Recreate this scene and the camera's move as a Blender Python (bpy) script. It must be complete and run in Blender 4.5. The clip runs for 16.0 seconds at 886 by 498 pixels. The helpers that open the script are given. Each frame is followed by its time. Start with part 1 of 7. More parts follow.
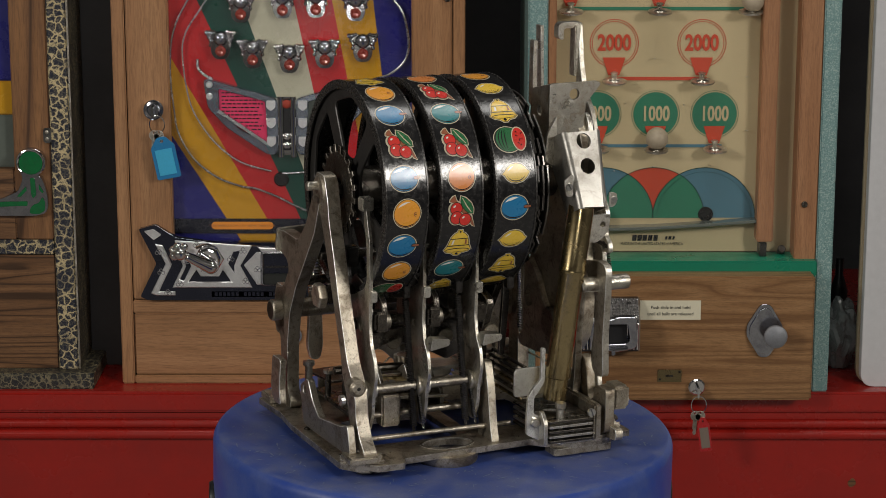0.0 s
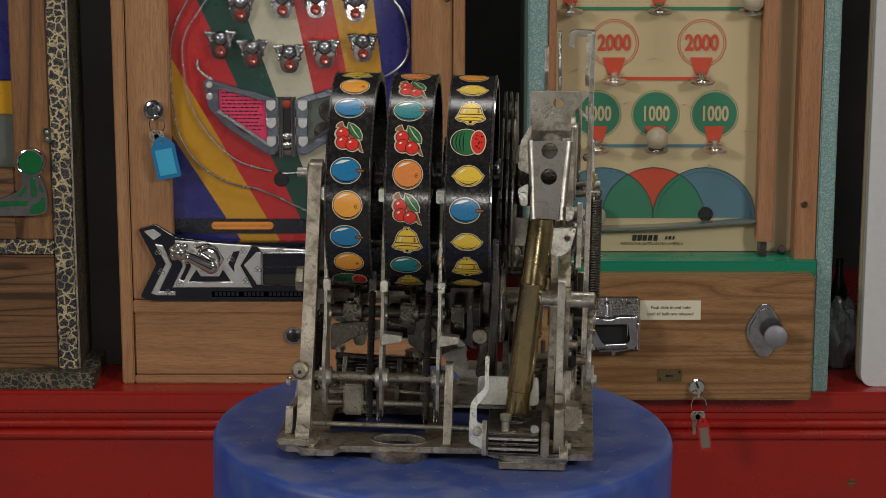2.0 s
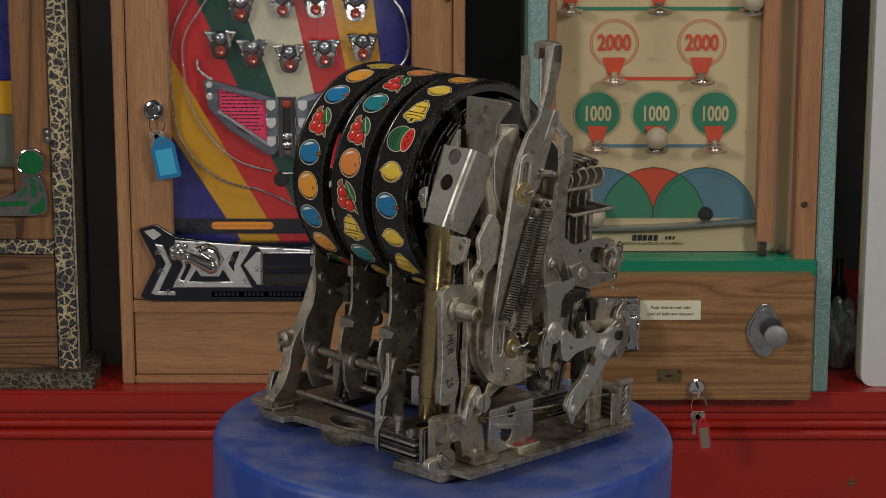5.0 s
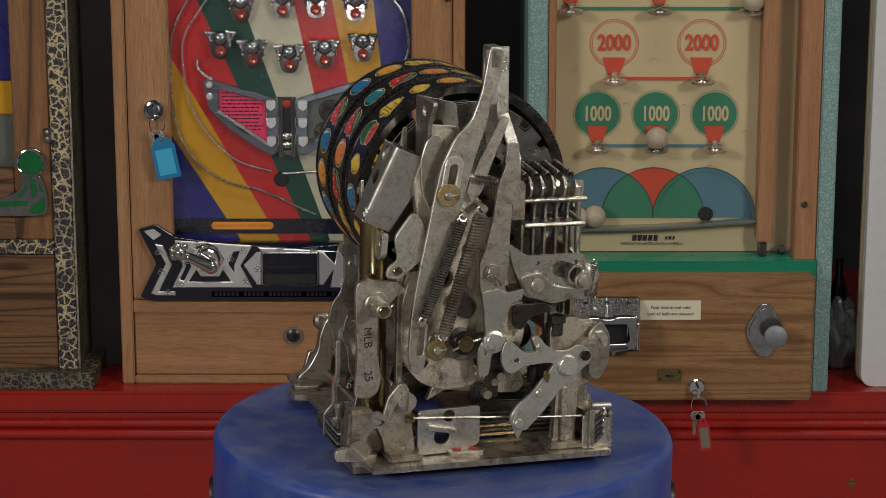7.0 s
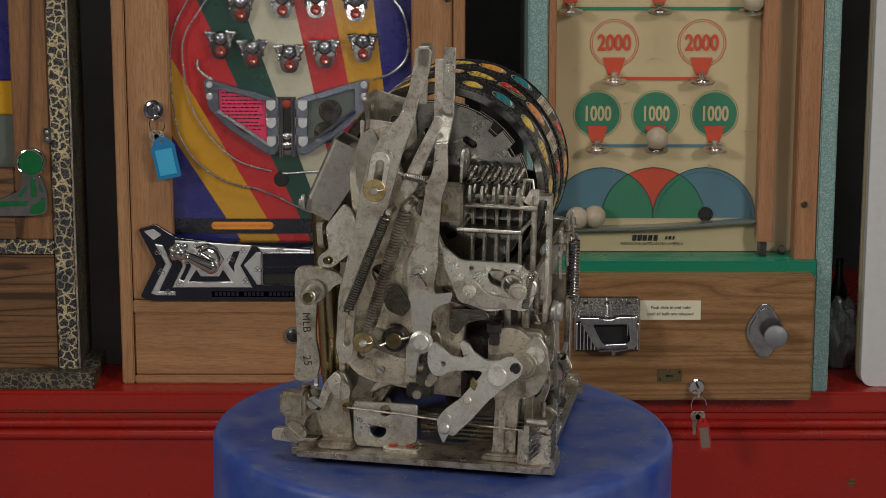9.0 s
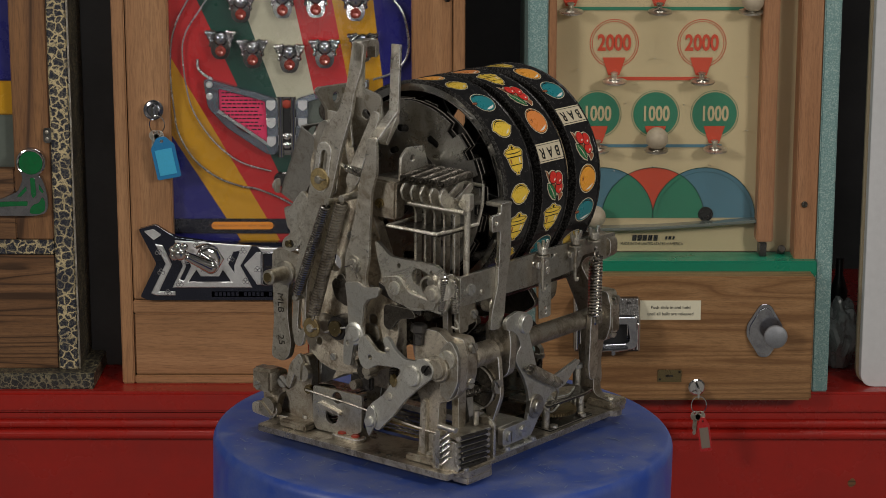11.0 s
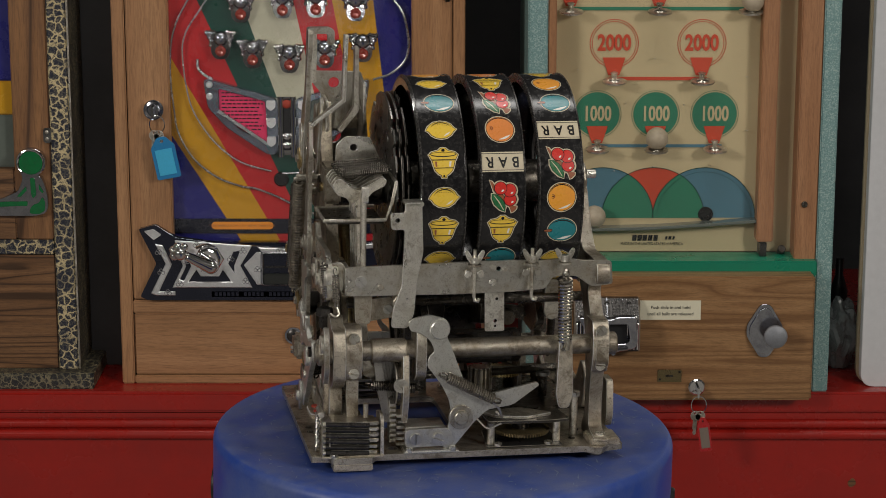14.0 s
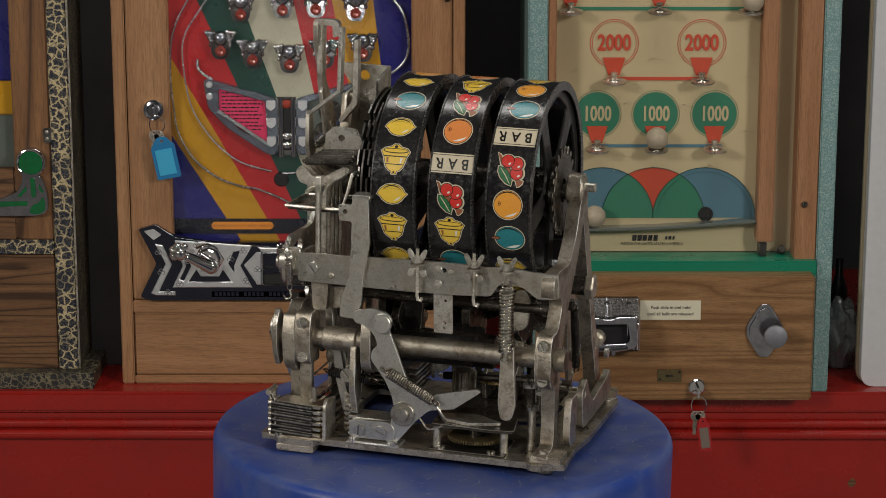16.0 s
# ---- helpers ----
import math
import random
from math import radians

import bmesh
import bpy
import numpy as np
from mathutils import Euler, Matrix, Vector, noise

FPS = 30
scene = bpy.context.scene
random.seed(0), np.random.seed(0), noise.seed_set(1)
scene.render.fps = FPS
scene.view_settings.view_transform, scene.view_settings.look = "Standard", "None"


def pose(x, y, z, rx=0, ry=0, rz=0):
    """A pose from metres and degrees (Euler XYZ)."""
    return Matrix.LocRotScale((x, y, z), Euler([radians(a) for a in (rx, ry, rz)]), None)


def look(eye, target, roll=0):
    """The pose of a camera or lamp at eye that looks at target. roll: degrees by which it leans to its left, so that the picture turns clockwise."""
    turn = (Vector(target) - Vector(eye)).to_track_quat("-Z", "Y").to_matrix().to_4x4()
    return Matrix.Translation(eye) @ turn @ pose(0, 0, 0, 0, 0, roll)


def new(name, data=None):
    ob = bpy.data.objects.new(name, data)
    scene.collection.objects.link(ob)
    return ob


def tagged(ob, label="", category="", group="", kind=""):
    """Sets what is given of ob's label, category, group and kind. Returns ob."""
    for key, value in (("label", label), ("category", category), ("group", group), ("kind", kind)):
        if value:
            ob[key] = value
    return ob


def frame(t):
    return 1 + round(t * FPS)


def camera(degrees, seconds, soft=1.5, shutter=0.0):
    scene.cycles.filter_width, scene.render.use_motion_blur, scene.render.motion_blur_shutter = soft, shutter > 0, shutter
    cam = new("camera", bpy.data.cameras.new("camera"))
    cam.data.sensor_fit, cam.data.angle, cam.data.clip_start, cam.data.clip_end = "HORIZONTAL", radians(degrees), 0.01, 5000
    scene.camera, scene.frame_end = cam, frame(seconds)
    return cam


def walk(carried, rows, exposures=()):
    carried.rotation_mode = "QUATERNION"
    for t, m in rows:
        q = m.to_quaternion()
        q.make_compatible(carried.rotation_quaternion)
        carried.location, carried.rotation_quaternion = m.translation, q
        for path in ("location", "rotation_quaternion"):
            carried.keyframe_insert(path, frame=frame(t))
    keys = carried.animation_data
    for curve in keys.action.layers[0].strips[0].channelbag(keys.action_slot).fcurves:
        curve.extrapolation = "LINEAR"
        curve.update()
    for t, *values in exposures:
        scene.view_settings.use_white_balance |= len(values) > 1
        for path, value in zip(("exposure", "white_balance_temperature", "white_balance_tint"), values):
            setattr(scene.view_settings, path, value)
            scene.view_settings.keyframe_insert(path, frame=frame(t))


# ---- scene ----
# ---- camera ----
EYE = Vector((0.0, -2.23, 1.46))
AIM = Vector((-0.00376, 0.00901, 0.93388))
cam = camera(21.82, 16.0, soft=0.9)
walk(cam, [(0.0, look(EYE, AIM)), (16.0, look(EYE, AIM))])

# the turntable's axis leans about one degree to the side
TILT = Matrix.Translation(EYE) @ Matrix.Rotation(radians(1.109), 4, (AIM - EYE).normalized()) @ Matrix.Translation(-EYE)
RATE = 13.838
START = 24.8

# ---- light: two soft lamps beside the camera, a low one under it, a ceiling light, a dim room ----
world = bpy.data.worlds.new("world")
scene.world = world
world.use_nodes = True
world.node_tree.nodes["Background"].inputs[0].default_value = (0.9, 0.95, 1.0, 1)
world.node_tree.nodes["Background"].inputs[1].default_value = 0.01


def area_lamp(name, eye, target, power, sx, sy, color):
    d = bpy.data.lights.new(name, "AREA")
    d.shape, d.size, d.size_y, d.energy, d.color = "RECTANGLE", sx, sy, power, color
    ob = new(name, d)
    ob.matrix_world = look(eye, target)
    return ob


area_lamp("softbox_left", (-2.4, -2.0, 2.2), (0, 0.35, 0.9), 41.5, 0.62, 0.62, (1.0, 0.95, 0.885))
area_lamp("softbox_right", (2.3, -2.1, 2.2), (0, 0.35, 0.9), 44.5, 0.62, 0.62, (1.0, 0.95, 0.885))
area_lamp("softbox_low", (-0.20, -2.7, 0.695), (0, 0.3, 0.9), 3.6, 0.34, 0.11, (1.0, 0.96, 0.9))
area_lamp("ceiling_light", (0.15, 0.35, 2.72), (0.15, 0.36, 0.0), 10, 1.5, 0.30, (1.0, 0.97, 0.92))
scene.view_settings.exposure = 0.0


# ---- materials ----
def nodes_of(name):
    m = bpy.data.materials.new(name)
    m.use_nodes = True
    t = m.node_tree
    return m, t, t.nodes["Principled BSDF"]


def node(t, kind, **inputs):
    n = t.nodes.new(kind)
    for k, v in inputs.items():
        n.inputs[k.replace("_", " ")].default_value = v
    return n


def rgba(c):
    return (c[0], c[1], c[2], 1)


def mix(t, fac, a, b):
    m = t.nodes.new("ShaderNodeMix")
    m.data_type = "RGBA"
    for sock, v in ((m.inputs[0], fac), (m.inputs[6], a), (m.inputs[7], b)):
        if isinstance(v, bpy.types.NodeSocket):
            t.links.new(v, sock)
        elif isinstance(v, (int, float)):
            sock.default_value = v
        else:
            sock.default_value = rgba(v)
    return m.outputs[2]


def coords(t, scale=(1, 1, 1)):
    c = t.nodes.new("ShaderNodeTexCoord")
    m = t.nodes.new("ShaderNodeMapping")
    m.inputs["Scale"].default_value = scale
    t.links.new(c.outputs["Object"], m.inputs[0])
    return m.outputs[0]


def noise_of(t, vec, scale, detail=4, rough=0.6, dist=0.0):
    n = t.nodes.new("ShaderNodeTexNoise")
    n.inputs["Scale"].default_value, n.inputs["Detail"].default_value = scale, detail
    n.inputs["Roughness"].default_value, n.inputs["Distortion"].default_value = rough, dist
    t.links.new(vec, n.inputs["Vector"])
    return n.outputs[0]


def ramp(t, fac, lo, hi, a=0.0, b=1.0):
    r = t.nodes.new("ShaderNodeMapRange")
    r.inputs[1].default_value, r.inputs[2].default_value = lo, hi
    r.inputs[3].default_value, r.inputs[4].default_value = a, b
    t.links.new(fac, r.inputs[0])
    return r.outputs[0]


def bump(t, bsdf, height, strength, distance):
    b = t.nodes.new("ShaderNodeBump")
    b.inputs["Strength"].default_value, b.inputs["Distance"].default_value = strength, distance
    t.links.new(height, b.inputs["Height"])
    t.links.new(b.outputs[0], bsdf.inputs["Normal"])


def surface(name, color, rough=0.5, metal=0.0, worn=None, amount=0.3, scale=60, grain=400, relief=0.15, coat=0.0, spread=0.12):
    """A plain material with patches of a second tone, uneven gloss and fine relief."""
    m, t, b = nodes_of(name)
    v = coords(t)
    big = noise_of(t, v, scale, 5, 0.65)
    fine = noise_of(t, v, grain, 3, 0.6)
    worn = worn or tuple(c * 0.6 for c in color)
    fac = ramp(t, big, 0.42, 0.68, 0.0, amount)
    c1 = mix(t, fac, color, worn)
    c2 = mix(t, ramp(t, fine, 0.35, 0.7, 0.0, 0.22), c1, tuple(c * 0.7 for c in color))
    t.links.new(c2, b.inputs["Base Color"])
    t.links.new(ramp(t, big, 0.3, 0.7, max(0.03, rough - spread), min(1, rough + spread)), b.inputs["Roughness"])
    b.inputs["Metallic"].default_value = metal
    b.inputs["Coat Weight"].default_value = coat
    b.inputs["Coat Roughness"].default_value = 0.15
    if relief:
        bump(t, b, fine, relief, 0.0006)
    return m


def metal(name, color, stain, rough, metallic, amount, pits=0.5):
    """Bare worked metal: oily stains, mottling, fine pitting, and each piece a little lighter or darker."""
    m, t, b = nodes_of(name)
    info = t.nodes.new("ShaderNodeObjectInfo")
    shift = t.nodes.new("ShaderNodeVectorMath")
    shift.operation = "MULTIPLY_ADD"
    shift.inputs[1].default_value = (1, 1, 1)
    spread = t.nodes.new("ShaderNodeCombineXYZ")
    t.links.new(info.outputs["Random"], spread.inputs[0])
    t.links.new(info.outputs["Random"], spread.inputs[2])
    t.links.new(coords(t), shift.inputs[0])
    t.links.new(spread.outputs[0], shift.inputs[2])
    v = shift.outputs[0]
    oil = noise_of(t, v, 34, 8, 0.68, 0.6)
    mottle = noise_of(t, v, 210, 5, 0.65)
    grain = noise_of(t, v, 800, 3, 0.7)
    light = tuple(min(1, k * 1.18) for k in color)
    c0 = mix(t, info.outputs["Random"], tuple(k * 0.66 for k in color), light)
    c1 = mix(t, ramp(t, oil, 0.47, 0.66, 0.0, amount), c0, stain)
    patch = noise_of(t, v, 95, 6, 0.7, 0.8)
    c2 = mix(t, ramp(t, patch, 0.54, 0.64, 0.0, 0.6), c1, stain)
    c3 = mix(t, ramp(t, grain, 0.55, 0.66, 0.0, 0.45), c2, tuple(k * 0.5 for k in stain))
    c3 = mix(t, ramp(t, mottle, 0.62, 0.68, 0.0, 0.5), c3, tuple(k * 0.6 for k in stain))
    t.links.new(c3, b.inputs["Base Color"])
    t.links.new(ramp(t, oil, 0.35, 0.65, rough - 0.04, rough + 0.10), b.inputs["Roughness"])
    b.inputs["Metallic"].default_value = metallic
    if pits:
        add = t.nodes.new("ShaderNodeMath")
        t.links.new(ramp(t, mottle, 0.3, 0.7, 0.0, 0.5), add.inputs[0])
        t.links.new(grain, add.inputs[1])
        bump(t, b, add.outputs[0], min(1.0, 0.8 * pits), 0.0005)
    return m


def wood(name, dark, light, along="z", scale=1.0, rough=0.42, rings=7.0, contrast=1.0, line=0.0):
    """Wood with broad figure, dark ring lines where wanted, and short dark pores along the grain."""
    m, t, b = nodes_of(name)
    squeeze = {"z": (9 * scale, 9 * scale, 0.55 * scale), "x": (0.55 * scale, 9 * scale, 9 * scale)}[along]
    v = coords(t, squeeze)
    broad = noise_of(t, v, 1.0, 2, 0.45, 0.4)
    w = t.nodes.new("ShaderNodeMath")
    w.operation = "MULTIPLY"
    w.inputs[1].default_value = rings
    t.links.new(broad, w.inputs[0])
    fr = t.nodes.new("ShaderNodeMath")
    fr.operation = "PINGPONG"
    fr.inputs[1].default_value = 0.5
    t.links.new(w.outputs[0], fr.inputs[0])
    pores = noise_of(t, coords(t, tuple(s * 16 for s in squeeze)), 1.6, 5, 0.75)
    fleck = noise_of(t, coords(t, tuple(s * 60 for s in squeeze)), 1.3, 2, 0.6)
    c1 = mix(t, ramp(t, fr.outputs[0], 0.0, 0.5, 0.5 - 0.5 * contrast, 0.5 + 0.5 * contrast), dark, light)
    c1 = mix(t, ramp(t, fr.outputs[0], 0.03, 0.11, line, 0.0), c1, tuple(k * 0.35 for k in dark))
    c2 = mix(t, ramp(t, pores, 0.46, 0.66, 0.0, 0.6), c1, tuple(k * 0.6 for k in dark))
    c3 = mix(t, ramp(t, fleck, 0.50, 0.68, 0.0, 0.45), c2, tuple(k * 0.5 for k in dark))
    t.links.new(c3, b.inputs["Base Color"])
    t.links.new(ramp(t, pores, 0.3, 0.7, rough - 0.08, rough + 0.12), b.inputs["Roughness"])
    bump(t, b, fleck, 0.2, 0.0005)
    return m


def crackle(name, dark, line, size):
    m, t, b = nodes_of(name)
    v = coords(t)
    warp = t.nodes.new("ShaderNodeMix")
    warp.data_type = "VECTOR"
    warp.inputs[0].default_value = 0.011
    n = t.nodes.new("ShaderNodeTexNoise")
    n.inputs["Scale"].default_value = 150
    n.inputs["Detail"].default_value = 5
    n.inputs["Roughness"].default_value = 0.7
    t.links.new(v, n.inputs["Vector"])
    t.links.new(v, warp.inputs[4])
    t.links.new(n.outputs[1], warp.inputs[5])
    d = []
    for s in (size, size * 2.3):
        vo = t.nodes.new("ShaderNodeTexVoronoi")
        vo.feature = "DISTANCE_TO_EDGE"
        vo.inputs["Scale"].default_value = s
        t.links.new(warp.outputs[1], vo.inputs["Vector"])
        d.append(vo.outputs["Distance"])
    where = noise_of(t, v, 25, 3)
    wide = ramp(t, d[0], 0.035, 0.11, 1.0, 0.0)
    thin = ramp(t, d[1], 0.01, 0.05, 0.35, 0.0)
    mx = t.nodes.new("ShaderNodeMath")
    mx.operation = "MAXIMUM"
    t.links.new(wide, mx.inputs[0])
    t.links.new(thin, mx.inputs[1])
    mu = t.nodes.new("ShaderNodeMath")
    mu.operation = "MULTIPLY"
    t.links.new(mx.outputs[0], mu.inputs[0])
    t.links.new(ramp(t, where, 0.34, 0.52, 0.35, 1.0), mu.inputs[1])
    t.links.new(mix(t, mu.outputs[0], dark, line), b.inputs["Base Color"])
    b.inputs["Roughness"].default_value = 0.4
    bump(t, b, mx.outputs[0], 0.4, 0.0012)
    return m


def speckle(name, base, spot, scale):
    m, t, b = nodes_of(name)
    v = coords(t)
    a = ramp(t, noise_of(t, v, scale, 2, 0.5), 0.5, 0.62)
    c1 = mix(t, a, base, spot)
    c2 = mix(t, ramp(t, noise_of(t, v, scale * 0.7, 2, 0.5), 0.62, 0.7, 0, 0.7), c1, (0.03, 0.08, 0.09))
    t.links.new(c2, b.inputs["Base Color"])
    b.inputs["Roughness"].default_value = 0.5
    bump(t, b, a, 0.3, 0.0006)
    return m


def glass(name, rough=0.02):
    m, t, b = nodes_of(name)
    out = t.nodes["Material Output"]
    tr = t.nodes.new("ShaderNodeBsdfTransparent")
    gl = node(t, "ShaderNodeBsdfGlossy", Roughness=rough)
    fr = node(t, "ShaderNodeFresnel", IOR=1.45)
    mx = t.nodes.new("ShaderNodeMixShader")
    t.links.new(fr.outputs[0], mx.inputs[0])
    t.links.new(tr.outputs[0], mx.inputs[1])
    t.links.new(gl.outputs[0], mx.inputs[2])
    t.links.new(mx.outputs[0], out.inputs[0])
    return m


PALE = metal("pale_plated_steel", (0.85, 0.845, 0.79), (0.46, 0.43, 0.37), 0.33, 0.88, 0.6, pits=0.4)
STEEL = metal("worn_steel", (0.72, 0.685, 0.60), (0.22, 0.175, 0.115), 0.31, 0.92, 0.75, pits=0.7)
BRIGHT = metal("bright_steel", (0.84, 0.815, 0.735), (0.34, 0.29, 0.215), 0.29, 0.93, 0.65, pits=0.6)
CAST = metal("cast_metal", (0.58, 0.525, 0.43), (0.14, 0.105, 0.068), 0.36, 0.90, 0.8, pits=1.0)
BROWN = metal("brown_stained_casting", (0.62, 0.56, 0.45), (0.17, 0.115, 0.07), 0.36, 0.88, 0.8, pits=1.2)
OILED = metal("oiled_base_metal", (0.44, 0.40, 0.33), (0.10, 0.075, 0.05), 0.31, 0.84, 0.85, pits=0.8)
# Oily steel with its base lowered so inner works read as shaded.
GRIMY_DIM = metal("dim_oily_steel", (0.15, 0.135, 0.115), (0.035, 0.027, 0.02), 0.26, 0.88, 0.85, pits=0.6)
DARK = metal("blackened_steel", (0.075, 0.07, 0.066), (0.025, 0.022, 0.02), 0.28, 0.7, 0.8, pits=0.2)
ALU = metal("matt_chrome", (0.74, 0.74, 0.75), (0.45, 0.45, 0.47), 0.22, 0.85, 0.35, pits=0.0)
BRASS = metal("dull_brass", (0.47, 0.375, 0.20), (0.31, 0.24, 0.125), 0.20, 1.0, 0.6, pits=0.03)
YBRASS = metal("brass_washer", (0.56, 0.43, 0.21), (0.17, 0.12, 0.06), 0.34, 0.75, 0.85, pits=0.3)
OLDBRASS = metal("oily_brass", (0.34, 0.26, 0.13), (0.07, 0.05, 0.03), 0.32, 0.75, 0.9, pits=0.3)
POLISHED = metal("polished_disc_steel", (0.5, 0.49, 0.46), (0.2, 0.18, 0.15), 0.27, 1.0, 0.4, pits=0.2)
SHEET = metal("dull_sheet_steel", (0.44, 0.425, 0.39), (0.24, 0.215, 0.18), 0.40, 0.88, 0.6, pits=0.15)
PLATED = metal("plain_plated_steel", (0.62, 0.61, 0.58), (0.40, 0.39, 0.37), 0.30, 0.85, 0.3, pits=0.0)
SPRING = metal("spring_wire", (0.64, 0.62, 0.58), (0.16, 0.13, 0.10), 0.20, 1.0, 0.5, pits=0.0)
# Edge tones hold rubbed wear and the light that rounded edges catch.
RUBBED_LIT = metal("rubbed_lit_edge", (0.93, 0.91, 0.85), (0.46, 0.41, 0.34), 0.42, 0.80, 0.7, pits=0.2)
DULL_EDGE = metal("dull_rubbed_lit_edge", (0.42, 0.39, 0.34), (0.24, 0.2, 0.15), 0.42, 0.74, 0.7, pits=0.1)
EDGES = {"worn_steel": RUBBED_LIT, "bright_steel": RUBBED_LIT, "cast_metal": RUBBED_LIT, "brown_stained_casting": DULL_EDGE, "oiled_base_metal": RUBBED_LIT, "dim_oily_steel": DULL_EDGE, "blackened_steel": DULL_EDGE}
CHROME = surface("chrome", (0.86, 0.86, 0.86), 0.09, 1.0, (0.6, 0.58, 0.55), 0.3, 60, 300, 0.04, spread=0.05)
BLUECHROME = surface("blued_chrome", (0.50, 0.55, 0.64), 0.20, 0.85, (0.18, 0.22, 0.32), 0.5, 60, 300, 0.08, spread=0.08)
DARKCHROME = surface("dark_chrome", (0.52, 0.53, 0.57), 0.17, 1.0, (0.22, 0.22, 0.25), 0.5, 90, 300, 0.10, spread=0.07)
PEWTER = surface("dull_pewter", (0.30, 0.31, 0.33), 0.55, 0.7, (0.22, 0.22, 0.24), 0.4, 120, 500, 0.08)
HAMMERED = surface("hammered_chrome", (0.88, 0.88, 0.88), 0.33, 0.85, (0.66, 0.66, 0.66), 0.4, 200, 330, 0.35, spread=0.06)
EDGES["pale_plated_steel"] = RUBBED_LIT
EDGES["navy_enamel"] = DARKCHROME
EDGES["blued_chrome"] = CHROME
LACQUER = surface("black_reel_strip", (0.012, 0.012, 0.013), 0.19, 0.0, (0.05, 0.046, 0.042), 0.35, 210, 700, 0.08, coat=0.2)
REELRIM = surface("worn_black_rim", (0.030, 0.029, 0.028), 0.26, 0.4, (0.16, 0.15, 0.14), 0.6, 420, 900, 0.2)
REELIN = surface("dark_reel_casting", (0.05, 0.047, 0.044), 0.42, 0.4, (0.022, 0.02, 0.018), 0.5, 40, 400, 0.3)
RUST = surface("red_rivet", (0.42, 0.06, 0.035), 0.4, 0.3, (0.2, 0.05, 0.04), 0.4, 200, 600, 0.1)

CREAM = surface("ink_cream", (0.66, 0.58, 0.42), 0.3, 0, None, 0.1, 80, 500, 0, 0.3)
INK = surface("ink_black", (0.012, 0.012, 0.012), 0.3, 0, None, 0.1, 80, 500, 0, 0.3)
YELLOW = surface("ink_yellow", (0.85, 0.58, 0.07), 0.3, 0, (0.75, 0.5, 0.06), 0.3, 80, 500, 0, 0.3)
ORANGE = surface("ink_orange", (0.86, 0.38, 0.05), 0.3, 0, (0.8, 0.27, 0.06), 0.4, 80, 500, 0, 0.3)
ORANGE_B = surface("ink_deep_orange", (0.78, 0.27, 0.07), 0.3, 0, (0.7, 0.22, 0.06), 0.4, 80, 500, 0, 0.3)
BLUE = surface("ink_blue", (0.02, 0.20, 0.42), 0.3, 0, None, 0.1, 80, 500, 0, 0.3)
TEAL = surface("ink_teal", (0.02, 0.22, 0.25), 0.3, 0, None, 0.1, 80, 500, 0, 0.3)
RED = surface("ink_red", (0.68, 0.04, 0.03), 0.3, 0, None, 0.1, 80, 500, 0, 0.3)
GREEN = surface("ink_green", (0.03, 0.16, 0.06), 0.3, 0, None, 0.1, 80, 500, 0, 0.3)
TWIG = surface("ink_brown", (0.33, 0.11, 0.05), 0.3, 0, None, 0.1, 80, 500, 0, 0.3)
WHITE = surface("ink_white", (0.85, 0.83, 0.76), 0.3, 0, None, 0.1, 80, 500, 0, 0.3)

DRUM = surface("blue_drum_plastic", (0.026, 0.066, 0.32), 0.42, 0.0, (0.105, 0.14, 0.30), 0.85, 11, 330, 0.22, spread=0.1)
REDP = surface("red_paint", (0.34, 0.014, 0.009), 0.28, 0.0, (0.22, 0.013, 0.010), 0.5, 7, 120, 0.12, coat=0.2)
OAK = wood("light_oak", (0.33, 0.16, 0.07), (0.44, 0.235, 0.11), "z", 1.3, 0.45, 6, 0.7)
OAKX = wood("light_oak_across", (0.33, 0.165, 0.072), (0.43, 0.23, 0.11), "x", 1.3, 0.45, 6, 0.7)
OAKD = wood("drawer_oak", (0.22, 0.105, 0.04), (0.36, 0.20, 0.088), "x", 2.6, 0.36, 9, 0.85, 0.30)
OAKL = wood("brown_oak", (0.15, 0.066, 0.026), (0.29, 0.140, 0.056), "z", 0.9, 0.40, 15, 0.9, 0.95)
OAKLX = wood("brown_oak_across", (0.12, 0.055, 0.022), (0.23, 0.115, 0.05), "x", 1.9, 0.40, 13, 0.9, 0.95)
STRIPW = wood("pine_strip", (0.33, 0.15, 0.065), (0.42, 0.21, 0.10), "z", 2.0, 0.5, 5, 0.7)
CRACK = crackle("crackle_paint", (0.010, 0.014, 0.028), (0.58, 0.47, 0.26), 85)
# finer crackle with muted lines, on the side, back and plinth
CRACK2 = crackle("crackle_paint_muted", (0.014, 0.015, 0.018), (0.20, 0.17, 0.10), 110)
SPECK = speckle("speckled_green", (0.165, 0.29, 0.28), (0.32, 0.43, 0.41), 520)
FIELD = surface("cream_playfield", (0.56, 0.46, 0.27), 0.5, 0, (0.50, 0.40, 0.22), 0.5, 7, 200, 0.05)
EMER = surface("emerald_paint", (0.008, 0.21, 0.12), 0.35, 0, None, 0.2, 20, 200, 0.05)
PFGREEN = surface("playfield_green", (0.035, 0.20, 0.115), 0.45, 0, None, 0.15, 20, 200, 0.05)
PFRED = surface("playfield_red", (0.58, 0.075, 0.035), 0.45, 0, None, 0.15, 20, 200, 0.05)
PFBLUE = surface("playfield_blue", (0.085, 0.20, 0.26), 0.45, 0, None, 0.15, 20, 200, 0.05)
# Red and green hold the pale veil of reflections on the glass.
B_RED = surface("stripe_red", (0.50, 0.024, 0.028), 0.3, 0, None, 0.1, 15, 200, 0.0, 0.3)
